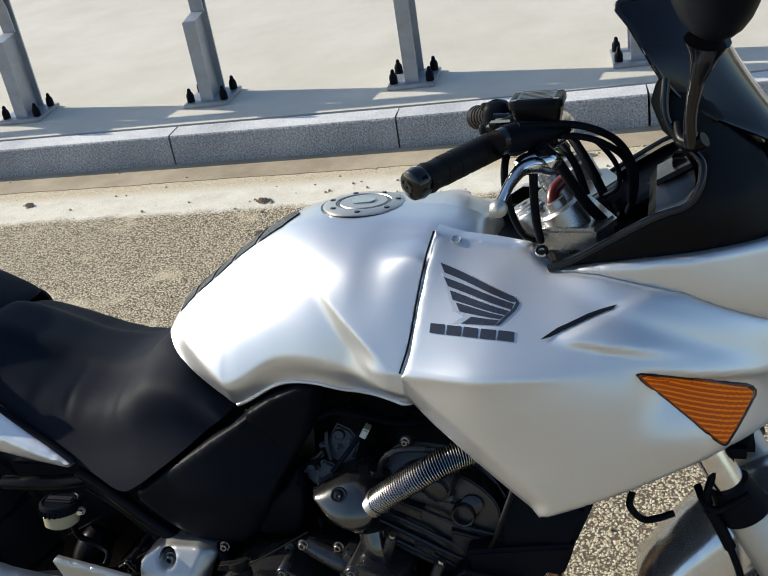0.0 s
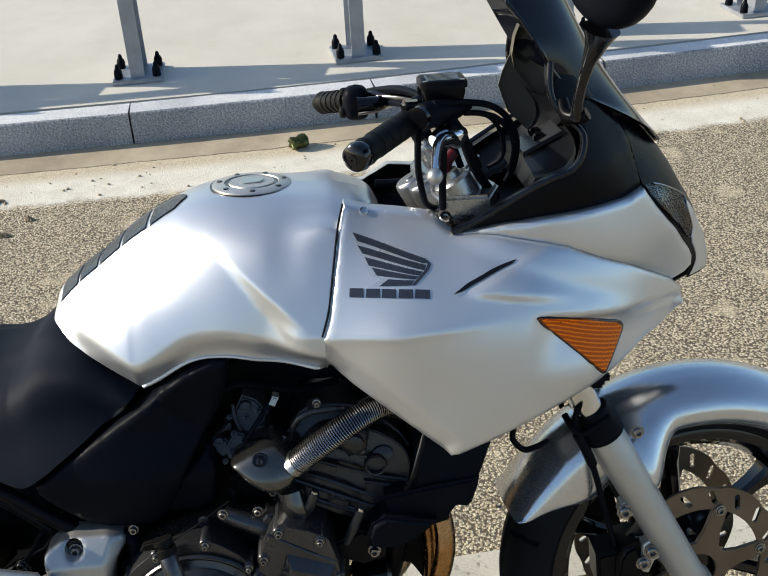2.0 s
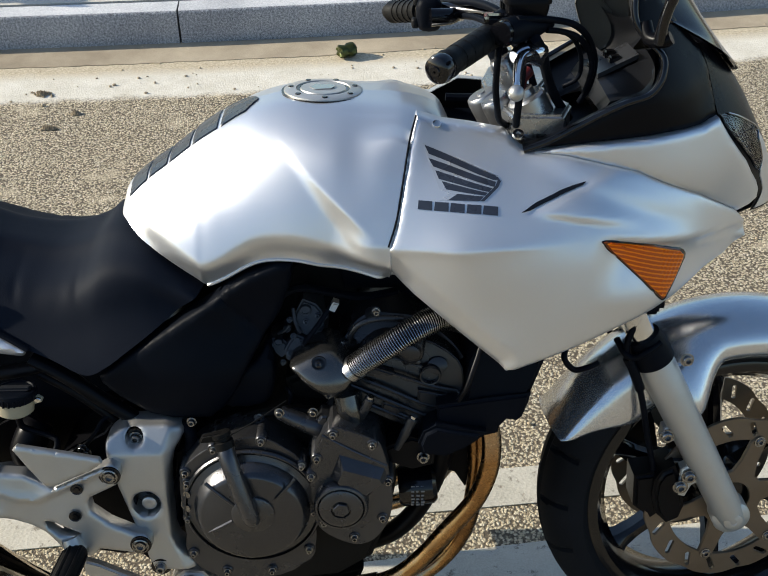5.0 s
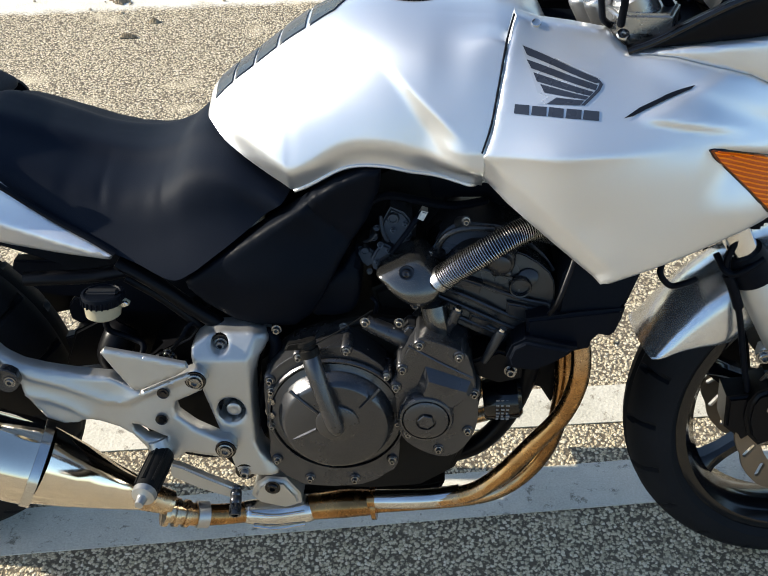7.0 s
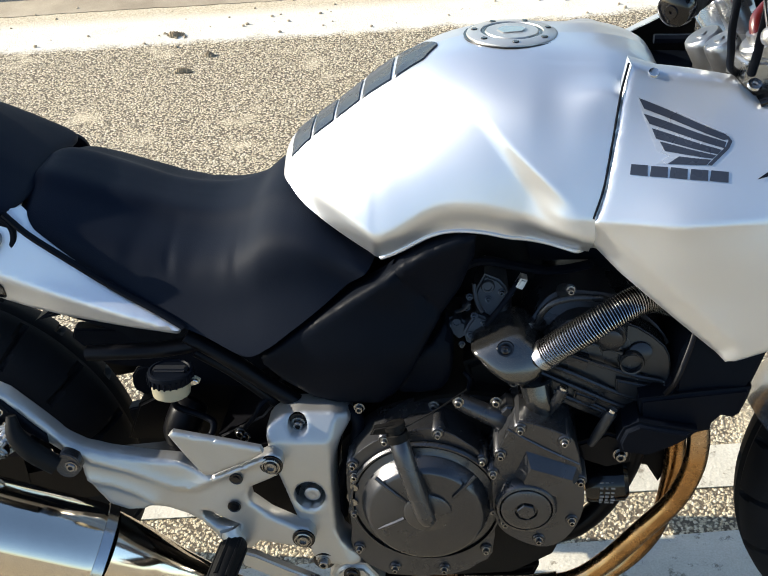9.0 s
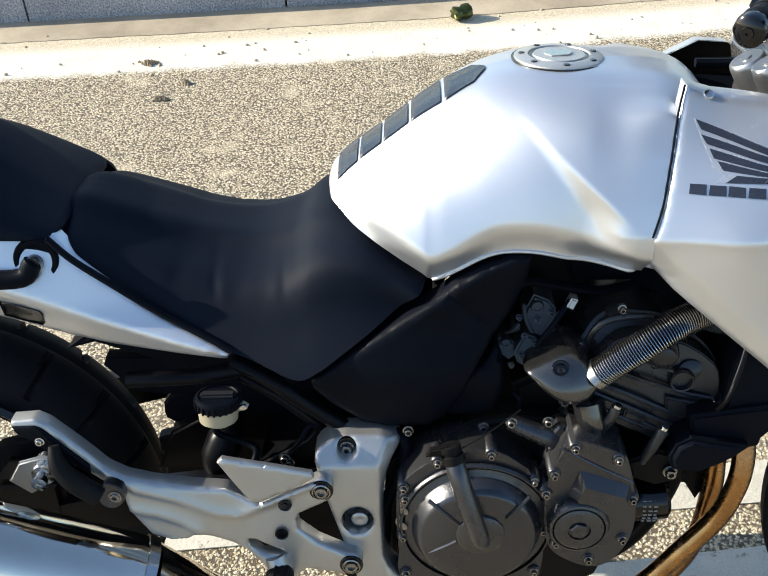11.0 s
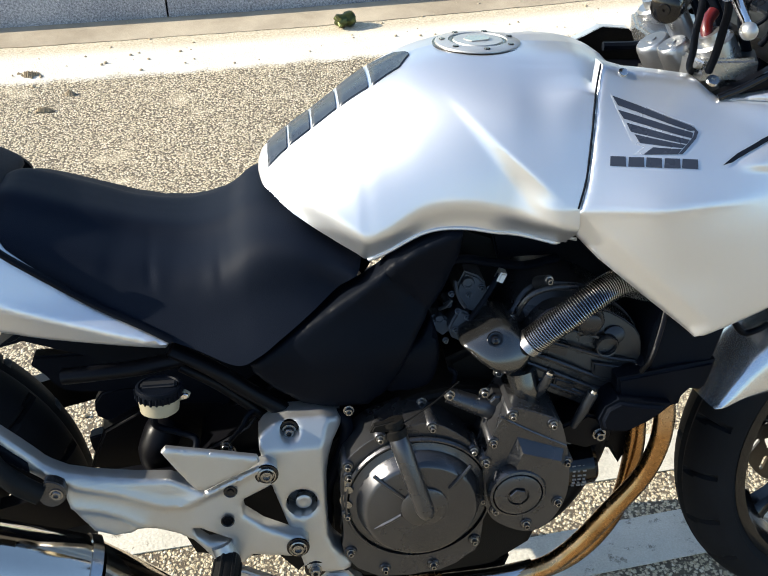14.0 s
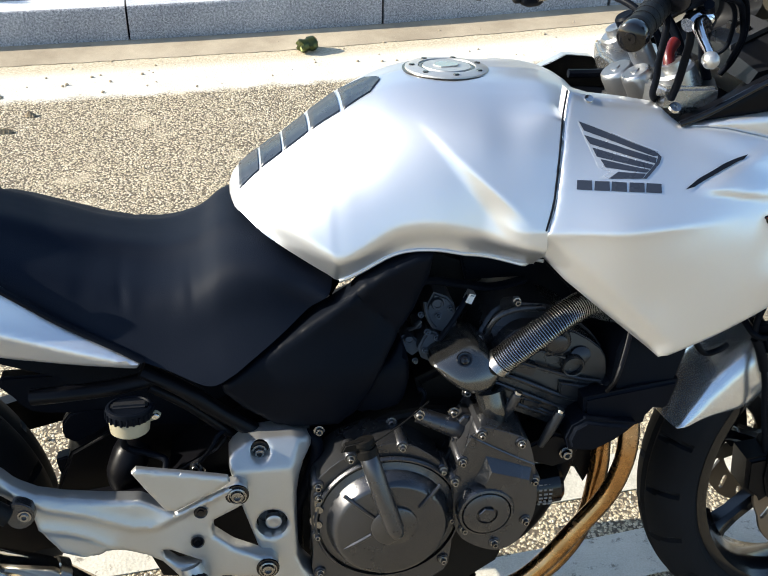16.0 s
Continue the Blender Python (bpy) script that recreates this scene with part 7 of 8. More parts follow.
# ---- nose, headlight, black cowl, screen ----
NOSE = [(0.933, 0.927), (0.966, 0.932), (0.990, 0.936), (1.051, 0.943), (1.113, 0.949), (1.161, 0.952), (1.185, 0.960), (1.204, 0.934), (1.223, 0.911), (1.240, 0.892), (1.256, 0.869), (1.270, 0.851), (1.277, 0.838), (1.278, 0.824), (1.266, 0.816), (1.244, 0.812), (1.211, 0.835), (1.171, 0.860), (1.080, 0.902), (0.989, 0.924)]
NOSE_FIELD = field([(0.93, 0.927, 0.158), (1.0, 0.932, 0.170), (1.10, 0.945, 0.171), (1.19, 0.955, 0.133), (1.05, 0.915, 0.172), (1.12, 0.90, 0.168), (1.18, 0.88, 0.143), (1.24, 0.86, 0.102), (1.275, 0.84, 0.072), (1.24, 0.81, 0.090), (1.16, 0.925, 0.151)], 6e-4)
nose = part("nose_panel", panel(NOSE, NOSE_FIELD, 0.007, 0.006, 0.02), SILVER, bike, "silver metallic upper nose panel", 50)
nose_l = part("nose_panel", flip(panel(NOSE, NOSE_FIELD, 0.012, 0.006, 0.02)), SILVER, bike, "silver metallic upper nose panel", 50)
# the front of the nose: one surface wrapped round from flank to flank, its rows are (x and distance from the middle at the flank, height, x in the middle)
FRONT = np.array([(1.160, 0.092, 1.045, 1.186), (1.172, 0.097, 1.020, 1.209), (1.180, 0.106, 0.990, 1.2345), (1.187, 0.117, 0.962, 1.2542), (1.201, 0.122, 0.934, 1.2702), (1.220, 0.112, 0.911, 1.284), (1.237, 0.100, 0.892, 1.2942), (1.253, 0.086, 0.869, 1.303), (1.267, 0.072, 0.851, 1.3097), (1.274, 0.065, 0.838, 1.3134), (1.277, 0.060, 0.822, 1.318), (1.273, 0.060, 0.802, 1.3184)])


def front_at(u, v, lift=0.0):
    """A point of the nose's front: u from -1 to 1 across, v from 0 at the top to 1 at the bottom."""
    k = min(max(v, 0), 1) * (len(FRONT) - 1)
    i = min(int(k), len(FRONT) - 2)
    f = k - i
    f0, f1, f2, f3 = (FRONT[min(max(i + d, 0), len(FRONT) - 1)] for d in (-1, 0, 1, 2))
    xe, de, z, xc = 0.5 * (2 * f1 + (f2 - f0) * f + (2 * f0 - 5 * f1 + 4 * f2 - f3) * f * f + (3 * f1 - f0 - 3 * f2 + f3) * f ** 3)
    a = abs(u)
    return xc - (xc - xe) * a ** 2.2 + lift * (1.1 - a), -u * de * (1 + lift * 8 * a), z + lift * 0.4


def front_patch(outline, lift, step=0.035, back=0.004):
    """A piece of the nose's front with the outline in (u, v), raised by lift."""
    poly = [tuple(float(c) for c in q) for q in resample(outline, step)]
    cand = [(u, v) for u in np.arange(-1, 1.01, step) for v in np.arange(0, 1.01, step * 0.7)]
    far = edge_distance(cand, poly)
    cand = [(float(c[0]), float(c[1])) for c, e in zip(cand, far) if e > step * 0.4 and inside(c, poly)]
    res = delaunay_2d_cdt([Vector(q) for q in poly + cand], [(i, (i + 1) % len(poly)) for i in range(len(poly))], [], 1, 1e-7)
    top = [front_at(q[0], q[1], lift) for q in res[0]]
    k = len(top)
    rim = range(len(poly))
    return top + [front_at(q[0], q[1], lift - back) for q in res[0]], [tuple(f) for f in res[2]] + [(i, (i + 1) % len(poly), k + (i + 1) % len(poly), k + i) for i in rim]


GLASS_M, _gn, _gl, _gb = base_material("headlight_lens", (0.9, 0.92, 0.93), 0.03, 0)
_gb.inputs["Transmission Weight"].default_value = 1.0
_gb.inputs["IOR"].default_value = 1.25
REFL = worn("headlight_reflector", (0.05, 0.05, 0.053), 0.2, 1.0, 0, 0.2)
CHROMED = worn("chromed_reflector_rib", (0.34, 0.34, 0.35), 0.12, 1.0, 0, 0.1)
COWLMAT = worn("black_moulded_cowl", (0.003, 0.003, 0.004), 0.32, 0, 0.0, 0.3, 60, 900, 0.1, 0.1, 0.1)
part("cowl_front", loft([[front_at(u, f) for u in np.linspace(-1.0, 1.0, 49)] for f in np.linspace(0, 1, 45)], cap=False, closed=False), COWLMAT, bike, "black moulded front of the cowl", 50)
LENS = [(0.985, 0.281), (0.906, 0.286), (0.769, 0.318), (0.565, 0.393), (0.635, 0.457), (0.702, 0.540), (0.752, 0.601), (0.860, 0.655), (0.905, 0.600), (0.930, 0.477), (0.945, 0.391), (0.975, 0.329)]
for s in (1, -1):
    lamp = part("headlight", front_patch([(s * u, v) for u, v in LENS], 0.0012), REFL, bike, "dark headlight with chromed reflector ribs", 50)
    for i in range(9):
        f0, f1 = 0.62 + 0.034 * i, 0.70 + 0.026 * i
        v0, v1 = 0.385 - 0.012 * i + 0.02, 0.615 - 0.020 * abs(i - 3)
        line = [front_at(s * (f0 + (f1 - f0) * f), v0 + (v1 - v0) * f, 0.0026) for f in np.linspace(0, 1, 7)]
        part("reflector_rib", tube(line, 0.0011, 6, 1), CHROMED, lamp)
    for i in range(8):
        f = i / 7
        part("reflector_tooth", tube([front_at(s * (0.915 - 0.02 * f), 0.345 + 0.27 * f, 0.0024), front_at(s * (0.885 - 0.03 * f), 0.352 + 0.27 * f, 0.0024)], 0.0016, 6, 1), CHROMED, lamp)
    glass = part("headlight_lens", front_patch([(s * u, v) for u, v in LENS], 0.0055, back=0.003), GLASS_M, lamp, "clear headlight lens")
    glass.visible_shadow = False
    part("headlight_rim", tube([front_at(s * u, v, 0.0058) for u, v in LENS[1:8]], 0.0012, 6, 4), CHROMED, lamp, "pale rim of the headlight lens")
    part("nose_strip", front_patch([(s * u, v) for u, v in [(0.550, 0.400), (0.490, 0.461), (0.470, 0.565), (0.430, 0.640), (0.30, 0.68), (0.0, 0.70), (0.0, 0.985), (0.95, 0.985), (0.90, 0.936), (0.850, 0.858), (0.860, 0.700), (0.745, 0.615), (0.690, 0.547), (0.622, 0.461)]], 0.0030), SILVER, bike, "silver strip between headlight and nose tip", 50)
part("nose_intake", loft([[(front_at(u, 1.0)[0] - 0.002 - 0.011 * k, front_at(u, 1.0)[1] * (1 - 0.06 * k), 0.806 - 0.007 * k) for u in np.linspace(-1, 1, 25)] for k in range(5)], cap=False, closed=False), BLACK, bike, "black intake under the nose")

COWL = [(0.933, 0.928), (0.967, 0.942), (0.997, 0.958), (1.027, 0.975), (1.057, 0.991), (1.080, 1.000), (1.091, 1.012), (1.097, 1.032), (1.096, 1.045), (1.079, 1.063), (1.065, 1.080), (1.061, 1.100), (1.063, 1.128), (1.068, 1.145), (1.096, 1.113), (1.121, 1.083), (1.157, 1.046), (1.162, 1.044), (1.174, 1.020), (1.182, 0.990), (1.188, 0.958), (1.161, 0.952), (1.114, 0.949), (1.051, 0.943), (0.990, 0.936)]
COWL_FIELD = field([(0.93, 0.927, 0.156), (1.0, 0.95, 0.162), (1.05, 0.97, 0.166), (1.09, 1.0, 0.165), (1.09, 1.03, 0.155), (1.06, 1.10, 0.135), (1.12, 1.06, 0.118), (1.16, 1.045, 0.0915), (1.172, 1.02, 0.0975), (1.18, 0.99, 0.1065), (1.187, 0.96, 0.1175), (1.10, 0.945, 0.160), (1.14, 1.0, 0.138)])
INNERMAT = worn("dusty_grey_plastic", (0.11, 0.10, 0.078), 0.4, 0, 0, 0.3, 60, 900, 0.1, 0.1, 0.3)
for s in (1, -1):
    sh = panel(COWL, COWL_FIELD, 0.008, 0.005, 0.02)
    cw = part("cowl", sh if s == 1 else flip(sh), COWLMAT if s == 1 else INNERMAT, bike, "black moulded upper cowl", 50)
    ed = tube([(0.934, -0.155, 0.929), (0.967, -0.158, 0.943), (1.028, -0.163, 0.977), (1.057, -0.167, 0.992), (1.081, -0.169, 1.001), (1.093, -0.168, 1.015), (1.098, -0.163, 1.032), (1.096, -0.156, 1.046), (1.079, -0.147, 1.063), (1.065, -0.143, 1.081), (1.061, -0.139, 1.100), (1.063, -0.132, 1.128)], 0.0045, 10, 6)
    part("cowl_edge", ed if s == 1 else flip(ed), GLOSSBLACK, cw, "glossy rolled cowl edge")
    mb = tube([(1.075, -0.140, 1.083), (1.079, -0.150, 1.067), (1.091, -0.165, 1.066), (1.100, -0.170, 1.071)], [0.008, 0.009, 0.009, 0.008], 14, 5)
    part("mirror_mount", mb if s == 1 else flip(mb), COWLMAT, cw, "black mirror mount")
    for bx, bz in ((1.070, 1.078), (1.081, 1.062)):
        bl = lathe([(0.0062, -0.004), (0.0062, 0.003), (0.005, 0.0042), (0.0028, 0.0042), (0.0025, 0.002), (0.0001, 0.002)], (bx, -COWL_FIELD(bx, bz) - 0.001, bz), (0, -1, 0.2), 14)
        part("mount_bolt", bl if s == 1 else flip(bl), COWLMAT, cw)
    st = tube([(1.088, -0.166, 1.066), (1.086, -0.176, 1.084), (1.087, -0.188, 1.108), (1.092, -0.200, 1.136), (1.098, -0.212, 1.160), (1.101, -0.218, 1.176)], [0.0085, 0.0068, 0.0066, 0.0080, 0.0135, 0.022], 16, 5)
    mirror = part("mirror", st if s == 1 else flip(st), GLOSSBLACK, bike, "black rear-view mirror on a stem")
    mc = (1.106, -0.236, 1.240)
    hd = []
    for i in range(17):
        b = -math.pi / 2 + math.pi * i / 16
        hd.append([(mc[0] + 0.040 * math.cos(b) ** 0.7 * math.cos(a) + 0.10 * (0.095 * math.sin(b)), mc[1] - 0.080 * math.sin(b), mc[2] + 0.062 * math.cos(b) ** 0.7 * math.sin(a)) for a in np.linspace(0, 2 * math.pi, 25)[:-1]])
    hs = loft(hd)
    part("mirror_housing", hs if s == 1 else flip(hs), BLACK, mirror, "matt black mirror housing")

INSIDE = worn("grey_black_inner_plastic", (0.007, 0.0075, 0.009), 0.32, 0, 0, 0.25, 60, 900, 0.06, 0.08, 0.2)
# the inside of the cowl: dash shelf, inner side walls, clock housing
for s in (1, -1):
    rim = spline([(0.945, 0.149, 0.931), (0.985, 0.152, 0.949), (1.030, 0.155, 0.972), (1.070, 0.156, 0.991), (1.089, 0.153, 1.012), (1.089, 0.146, 1.035), (1.074, 0.138, 1.058)], 6)
    deep = spline([(0.975, 0.078, 0.912), (1.010, 0.072, 0.927), (1.050, 0.066, 0.950), (1.090, 0.060, 0.980), (1.118, 0.056, 1.008), (1.128, 0.056, 1.030), (1.122, 0.058, 1.056)], 6)
    iw = loft([[tuple((1 - f) * a[k] + f * b[k] - (0.016 * math.sin(f * math.pi) if k == 2 else 0) for k in range(3)) for a, b in zip(rim, deep)] for f in np.linspace(0, 1, 9)], cap=False, closed=False)
    iw = ([(p[0], -p[1], p[2]) for p in iw[0]], iw[1])
    part("inner_cowl", iw if s == 1 else flip(iw), INSIDE, bike, "glossy grey-black inner cowl panel", 60)
# the far inner wing of the screen, creased down its middle
def fin_depth(x, z):
    return 0.126 - 0.10 * abs(x - 1.085) - 0.04 * (z - 1.05)


FIN = [(1.064, 1.1066), (1.070, 1.0934), (1.082, 1.0854), (1.0985, 1.101), (1.117, 1.0766), (1.1217, 1.0485), (1.122, 1.0189), (1.116, 1.0044), (1.0845, 0.9863), (1.071, 1.000), (1.056, 1.016), (1.0473, 1.0389), (1.0416, 1.0561), (1.0477, 1.0754), (1.0567, 1.0942)]
part("screen_wing", panel(FIN, fin_depth, 0.006, 0.003, -0.004, side=1), INNERMAT, bike, "dusty brown-grey inner wing of the screen", 14)
part("dash", loft([[(1.150, y, 1.020 - 0.25 * abs(y)), (1.110, y, 1.016 - 0.25 * abs(y)), (1.050, y, 0.986 - 0.1 * abs(y)), (1.040, y, 0.960), (1.15, y, 0.955)] for y in np.linspace(-0.105, 0.105, 13)]), INSIDE, bike, "grey-black instrument panel")
DASHGREY = worn("grey_dash_plate", (0.035, 0.036, 0.039), 0.3, 0.2, 0, 0.3, 90, 900, 0.1)
part("instrument_face", loft([[(1.050, y, 0.9905), (1.075, y, 1.003), (1.103, y, 1.0165), (1.103, y, 1.010), (1.050, y, 0.984)] for y in np.linspace(-0.025, 0.045, 6)]), DASHGREY, bike, "grey instrument face plate")
for y in (-0.004, 0.026):
    part("instrument_button", box((1.068, y - 0.008, 0.999), (1.084, y + 0.008, 1.0105), 0.002), GLOSSBLACK, bike)

SCREEN_M, _sn, _sl, _sb = base_material("smoked_screen", (0.012, 0.014, 0.020), 0.06, 0, 0.1)
_sb.inputs["Transmission Weight"].default_value = 0.12
_sb.inputs["IOR"].default_value = 1.3


def screen():
    rows = []
    for i in range(15):
        v = i / 14
        fx = 1.240 - 0.140 * v - 0.012 * math.sin(v * math.pi)
        fz = 0.990 + 0.215 * v
        half = 0.115 + 0.020 * smooth01(v * 1.4) - 0.030 * smooth01((v - 0.7) / 0.3)
        back = 0.125 - 0.040 * smooth01(v * 1.2)
        rows.append([(fx - back * abs(u) ** 2.8, u * half, fz + 0.088 * u * u * (1 - v) ** 1.5) for u in np.linspace(-1, 1, 31)])
    return rows


sr = screen()
v1, f1 = loft(sr, cap=False, closed=False)
v2, f2 = loft([[(p[0] - 0.0035, p[1] * 0.985, p[2] - 0.001) for p in r] for r in sr], cap=False, closed=False)
part("windscreen", join((v1, f1), (v2, f2)), SCREEN_M, bike, "dark smoked plastic windscreen", 50)
part("screen_rim", tube([r[0] for r in sr][::3] + [sr[-1][j] for j in range(0, 31, 5)] + [r[-1] for r in reversed(sr)][::3], 0.0028, 8, 3), GLOSSBLACK, bike, "black rim of the windscreen")

# the front wheel and its mudguard stand turned a little to the left
def steered(angle, dx, dz):
    return Matrix.Translation((FRONT_AXLE[0] + dx, 0, FRONT_AXLE[1] + dz)) @ Matrix.Rotation(radians(angle), 4, Vector(fdir)) @ Matrix.Translation((-FRONT_AXLE[0], 0, -FRONT_AXLE[1]))


fw.matrix_basis = steered(9, 0.0, 0.0)
guard.matrix_basis = steered(5, 0.010, -0.009)
# ---- handlebars and what sits round the steering head ----
GR = [(0.818, -0.268, 1.060), (0.825, -0.253, 1.063), (0.845, -0.225, 1.069), (0.878, -0.178, 1.074), (0.896, -0.155, 1.078)]
gdir = np.array(GR[3]) - np.array(GR[1])
gdir /= np.linalg.norm(gdir)
bar_r = [GR[4], tuple(np.array(GR[4]) + gdir * 0.07), (0.935, -0.10, 1.062), (0.945, 0.0, 1.055)]
part("handlebar", tube(bar_r + [(0.925, 0.10, 1.045), (0.865, 0.17, 1.040), (0.832, 0.20, 1.032)], 0.011, 14, 6), GLOSSBLACK, bike, "black tubular handlebar")
grip = part("throttle_grip", tube([GR[1], tuple(np.array(GR[1]) + gdir * 0.006), tuple(np.array(GR[1]) + gdir * 0.012), tuple(np.array(GR[1]) + gdir * 0.112), tuple(np.array(GR[1]) + gdir * 0.118), tuple(np.array(GR[1]) + gdir * 0.125)], [0.0155, 0.0168, 0.0152, 0.0158, 0.0190, 0.018], 24, 1, smooth=False), GRIP, bike, "black ribbed rubber throttle grip")
for i in range(5):
    p = np.array(GR[1]) + gdir * (0.025 + 0.018 * i)
    part("groove_ring", tube([tuple(p), tuple(p + gdir * 0.012)], 0.0159, 20, 1), GRIP, grip)
be = part("bar_end", tube([tuple(np.array(GR[1]) - gdir * 0.020), tuple(np.array(GR[1]) - gdir * 0.017), tuple(np.array(GR[1]) - gdir * 0.008), tuple(np.array(GR[1]) - gdir * 0.001)], [0.0115, 0.0155, 0.0172, 0.0155], 24, 1, smooth=False), GLOSSBLACK, bike, "gloss black bar-end weight")
part("bar_end_screw", lathe([(0.0065, 0), (0.006, 0.0015), (0.0015, 0.0015), (0.0012, 0.0), (0.0001, 0.0)], tuple(np.array(GR[1]) - gdir * 0.0205), tuple(-gdir), 14), GLOSSBLACK, be)
sw = np.array(GR[1]) + gdir * 0.126
part("switch_housing", tube([tuple(sw), tuple(sw + gdir * 0.004), tuple(sw + gdir * 0.034), tuple(sw + gdir * 0.038)], [0.019, 0.0220, 0.0220, 0.019], 20, 1, smooth=False), BLACK, bike, "black switch housing")
part("kill_switch", box(tuple(sw + gdir * 0.018 + (-0.008, -0.006, 0.020)), tuple(sw + gdir * 0.018 + (0.008, 0.006, 0.032)), 0.002), GRIP, bike)
REDM = worn("red_plastic", (0.07, 0.005, 0.004), 0.3, 0, 0.2, 0.2)
part("switch_button", box(tuple(sw + gdir * 0.01 + (-0.022, -0.006, 0.006)), tuple(sw + gdir * 0.02 + (-0.014, 0.006, 0.016)), 0.002), REDM, bike, "dull red switch button")
# front brake: lever, clamp, master cylinder with its square reservoir
lv = part("brake_lever", tube([(0.943, -0.165, 1.048), (0.929, -0.185, 1.056), (0.917, -0.205, 1.056), (0.910, -0.232, 1.050), (0.906, -0.257, 1.043), (0.903, -0.270, 1.038)], [0.010, 0.009, 0.0072, 0.0058, 0.005, 0.005], 14, 6), CHROME, bike, "polished alloy brake lever")
part("lever_pivot", tube([(0.912, -0.186, 1.054), (0.920, -0.180, 1.056), (0.940, -0.168, 1.056), (0.950, -0.160, 1.055)], [0.008, 0.012, 0.013, 0.009], 16, 4), CHROME, lv)
part("pivot_screw", lathe([(0.008, 0), (0.008, 0.004), (0.006, 0.005), (0.003, 0.005), (0.0001, 0.003)], (0.936, -0.172, 1.065), (0, -0.2, 1), 16), BLACK, lv)
q0 = np.array([(0.903, -0.272, 1.036)][0])
part("lever_ball", lathe([(0.0001, -0.0095), (0.005, -0.0087), (0.0083, -0.005), (0.0095, 0), (0.0083, 0.005), (0.005, 0.0087), (0.0001, 0.0095)], tuple(q0), (0, -1, 0), 18), ALU, lv, "ball end of the lever")
rb = np.array([(0.930, -0.135, 1.098)][0])
def soft_box(hx, hy, r=0.008):
    """A rectangle with round corners, as (x, y) points."""
    return [(sx * (hx - r) + r * math.cos(a), sy * (hy - r) + r * math.sin(a)) for sx, sy, a0 in ((1, 1, 0), (-1, 1, 90), (-1, -1, 180), (1, -1, 270)) for a in (radians(a0), radians(a0 + 30), radians(a0 + 60), radians(a0 + 90))]


rsv = part("brake_reservoir", loft([[(rb[0] + x, rb[1] + 0.002 + y, rb[2] + h) for x, y in soft_box(hx, hy)] for h, hx, hy in ((-0.020, 0.019, 0.019), (-0.018, 0.021, 0.021), (0.006, 0.026, 0.027), (0.013, 0.026, 0.027))]), COWLMAT, bike, "black square brake fluid reservoir", 50)
lid = part("reservoir_lid", loft([[(rb[0] + x, rb[1] + 0.002 + y, rb[2] + h) for x, y in soft_box(hx, hy)] for h, hx, hy in ((0.0125, 0.0285, 0.0295), (0.0195, 0.0285, 0.0295), (0.0215, 0.0265, 0.0275))]), COWLMAT, rsv, "lid with blue-grey caution print", 50)
LIDMARK = worn("blue_grey_label", (0.045, 0.060, 0.085), 0.4, 0, 0, 0.3, 200, 900, 0.0, 0.1, 0.4)
part("caution_label", loft([[(rb[0] + x, rb[1] + 0.002 + y, rb[2] + h) for x, y in soft_box(0.020, 0.021, 0.003)] for h in (0.0212, 0.0219)]), LIDMARK, rsv, "faded blue-grey caution label")
for i in range(5):
    part("print_bar", box((rb[0] - 0.017, rb[1] - 0.0145 + 0.0075 * i, rb[2] + 0.0216), (rb[0] + 0.017 - 0.004 * (i % 3), rb[1] - 0.0125 + 0.0075 * i, rb[2] + 0.0223)), GLOSSBLACK, rsv)
for dx, dy in ((-0.022, -0.021), (0.022, -0.021), (-0.022, 0.025), (0.022, 0.025)):
    part("screw", lathe([(0.0035, 0), (0.0035, 0.001), (0.0001, 0.001)], tuple(rb + (dx, dy, 0.021)), (0, 0, 1), 10), BOLT, rsv)
mc = np.array([(0.913, -0.165, 1.084)][0])
part("master_cylinder", tube([tuple(mc + (-0.02, -0.03, 0.0)), tuple(mc), tuple(mc + (0.03, 0.05, -0.003))], [0.014, 0.016, 0.014], 16, 3), GLOSSBLACK, bike, "black brake master cylinder")
part("clamp", box(tuple(mc + (-0.035, -0.01, -0.018)), tuple(mc + (-0.005, 0.012, 0.016)), 0.004), GLOSSBLACK, bike)
part("throttle_drum", tube([(0.899, -0.185, 1.084), (0.918, -0.170, 1.084), (0.940, -0.155, 1.082), (0.962, -0.140, 1.084)], [0.016, 0.016, 0.011, 0.005], 16, 4), BLACK, bike, "black throttle cable housing")
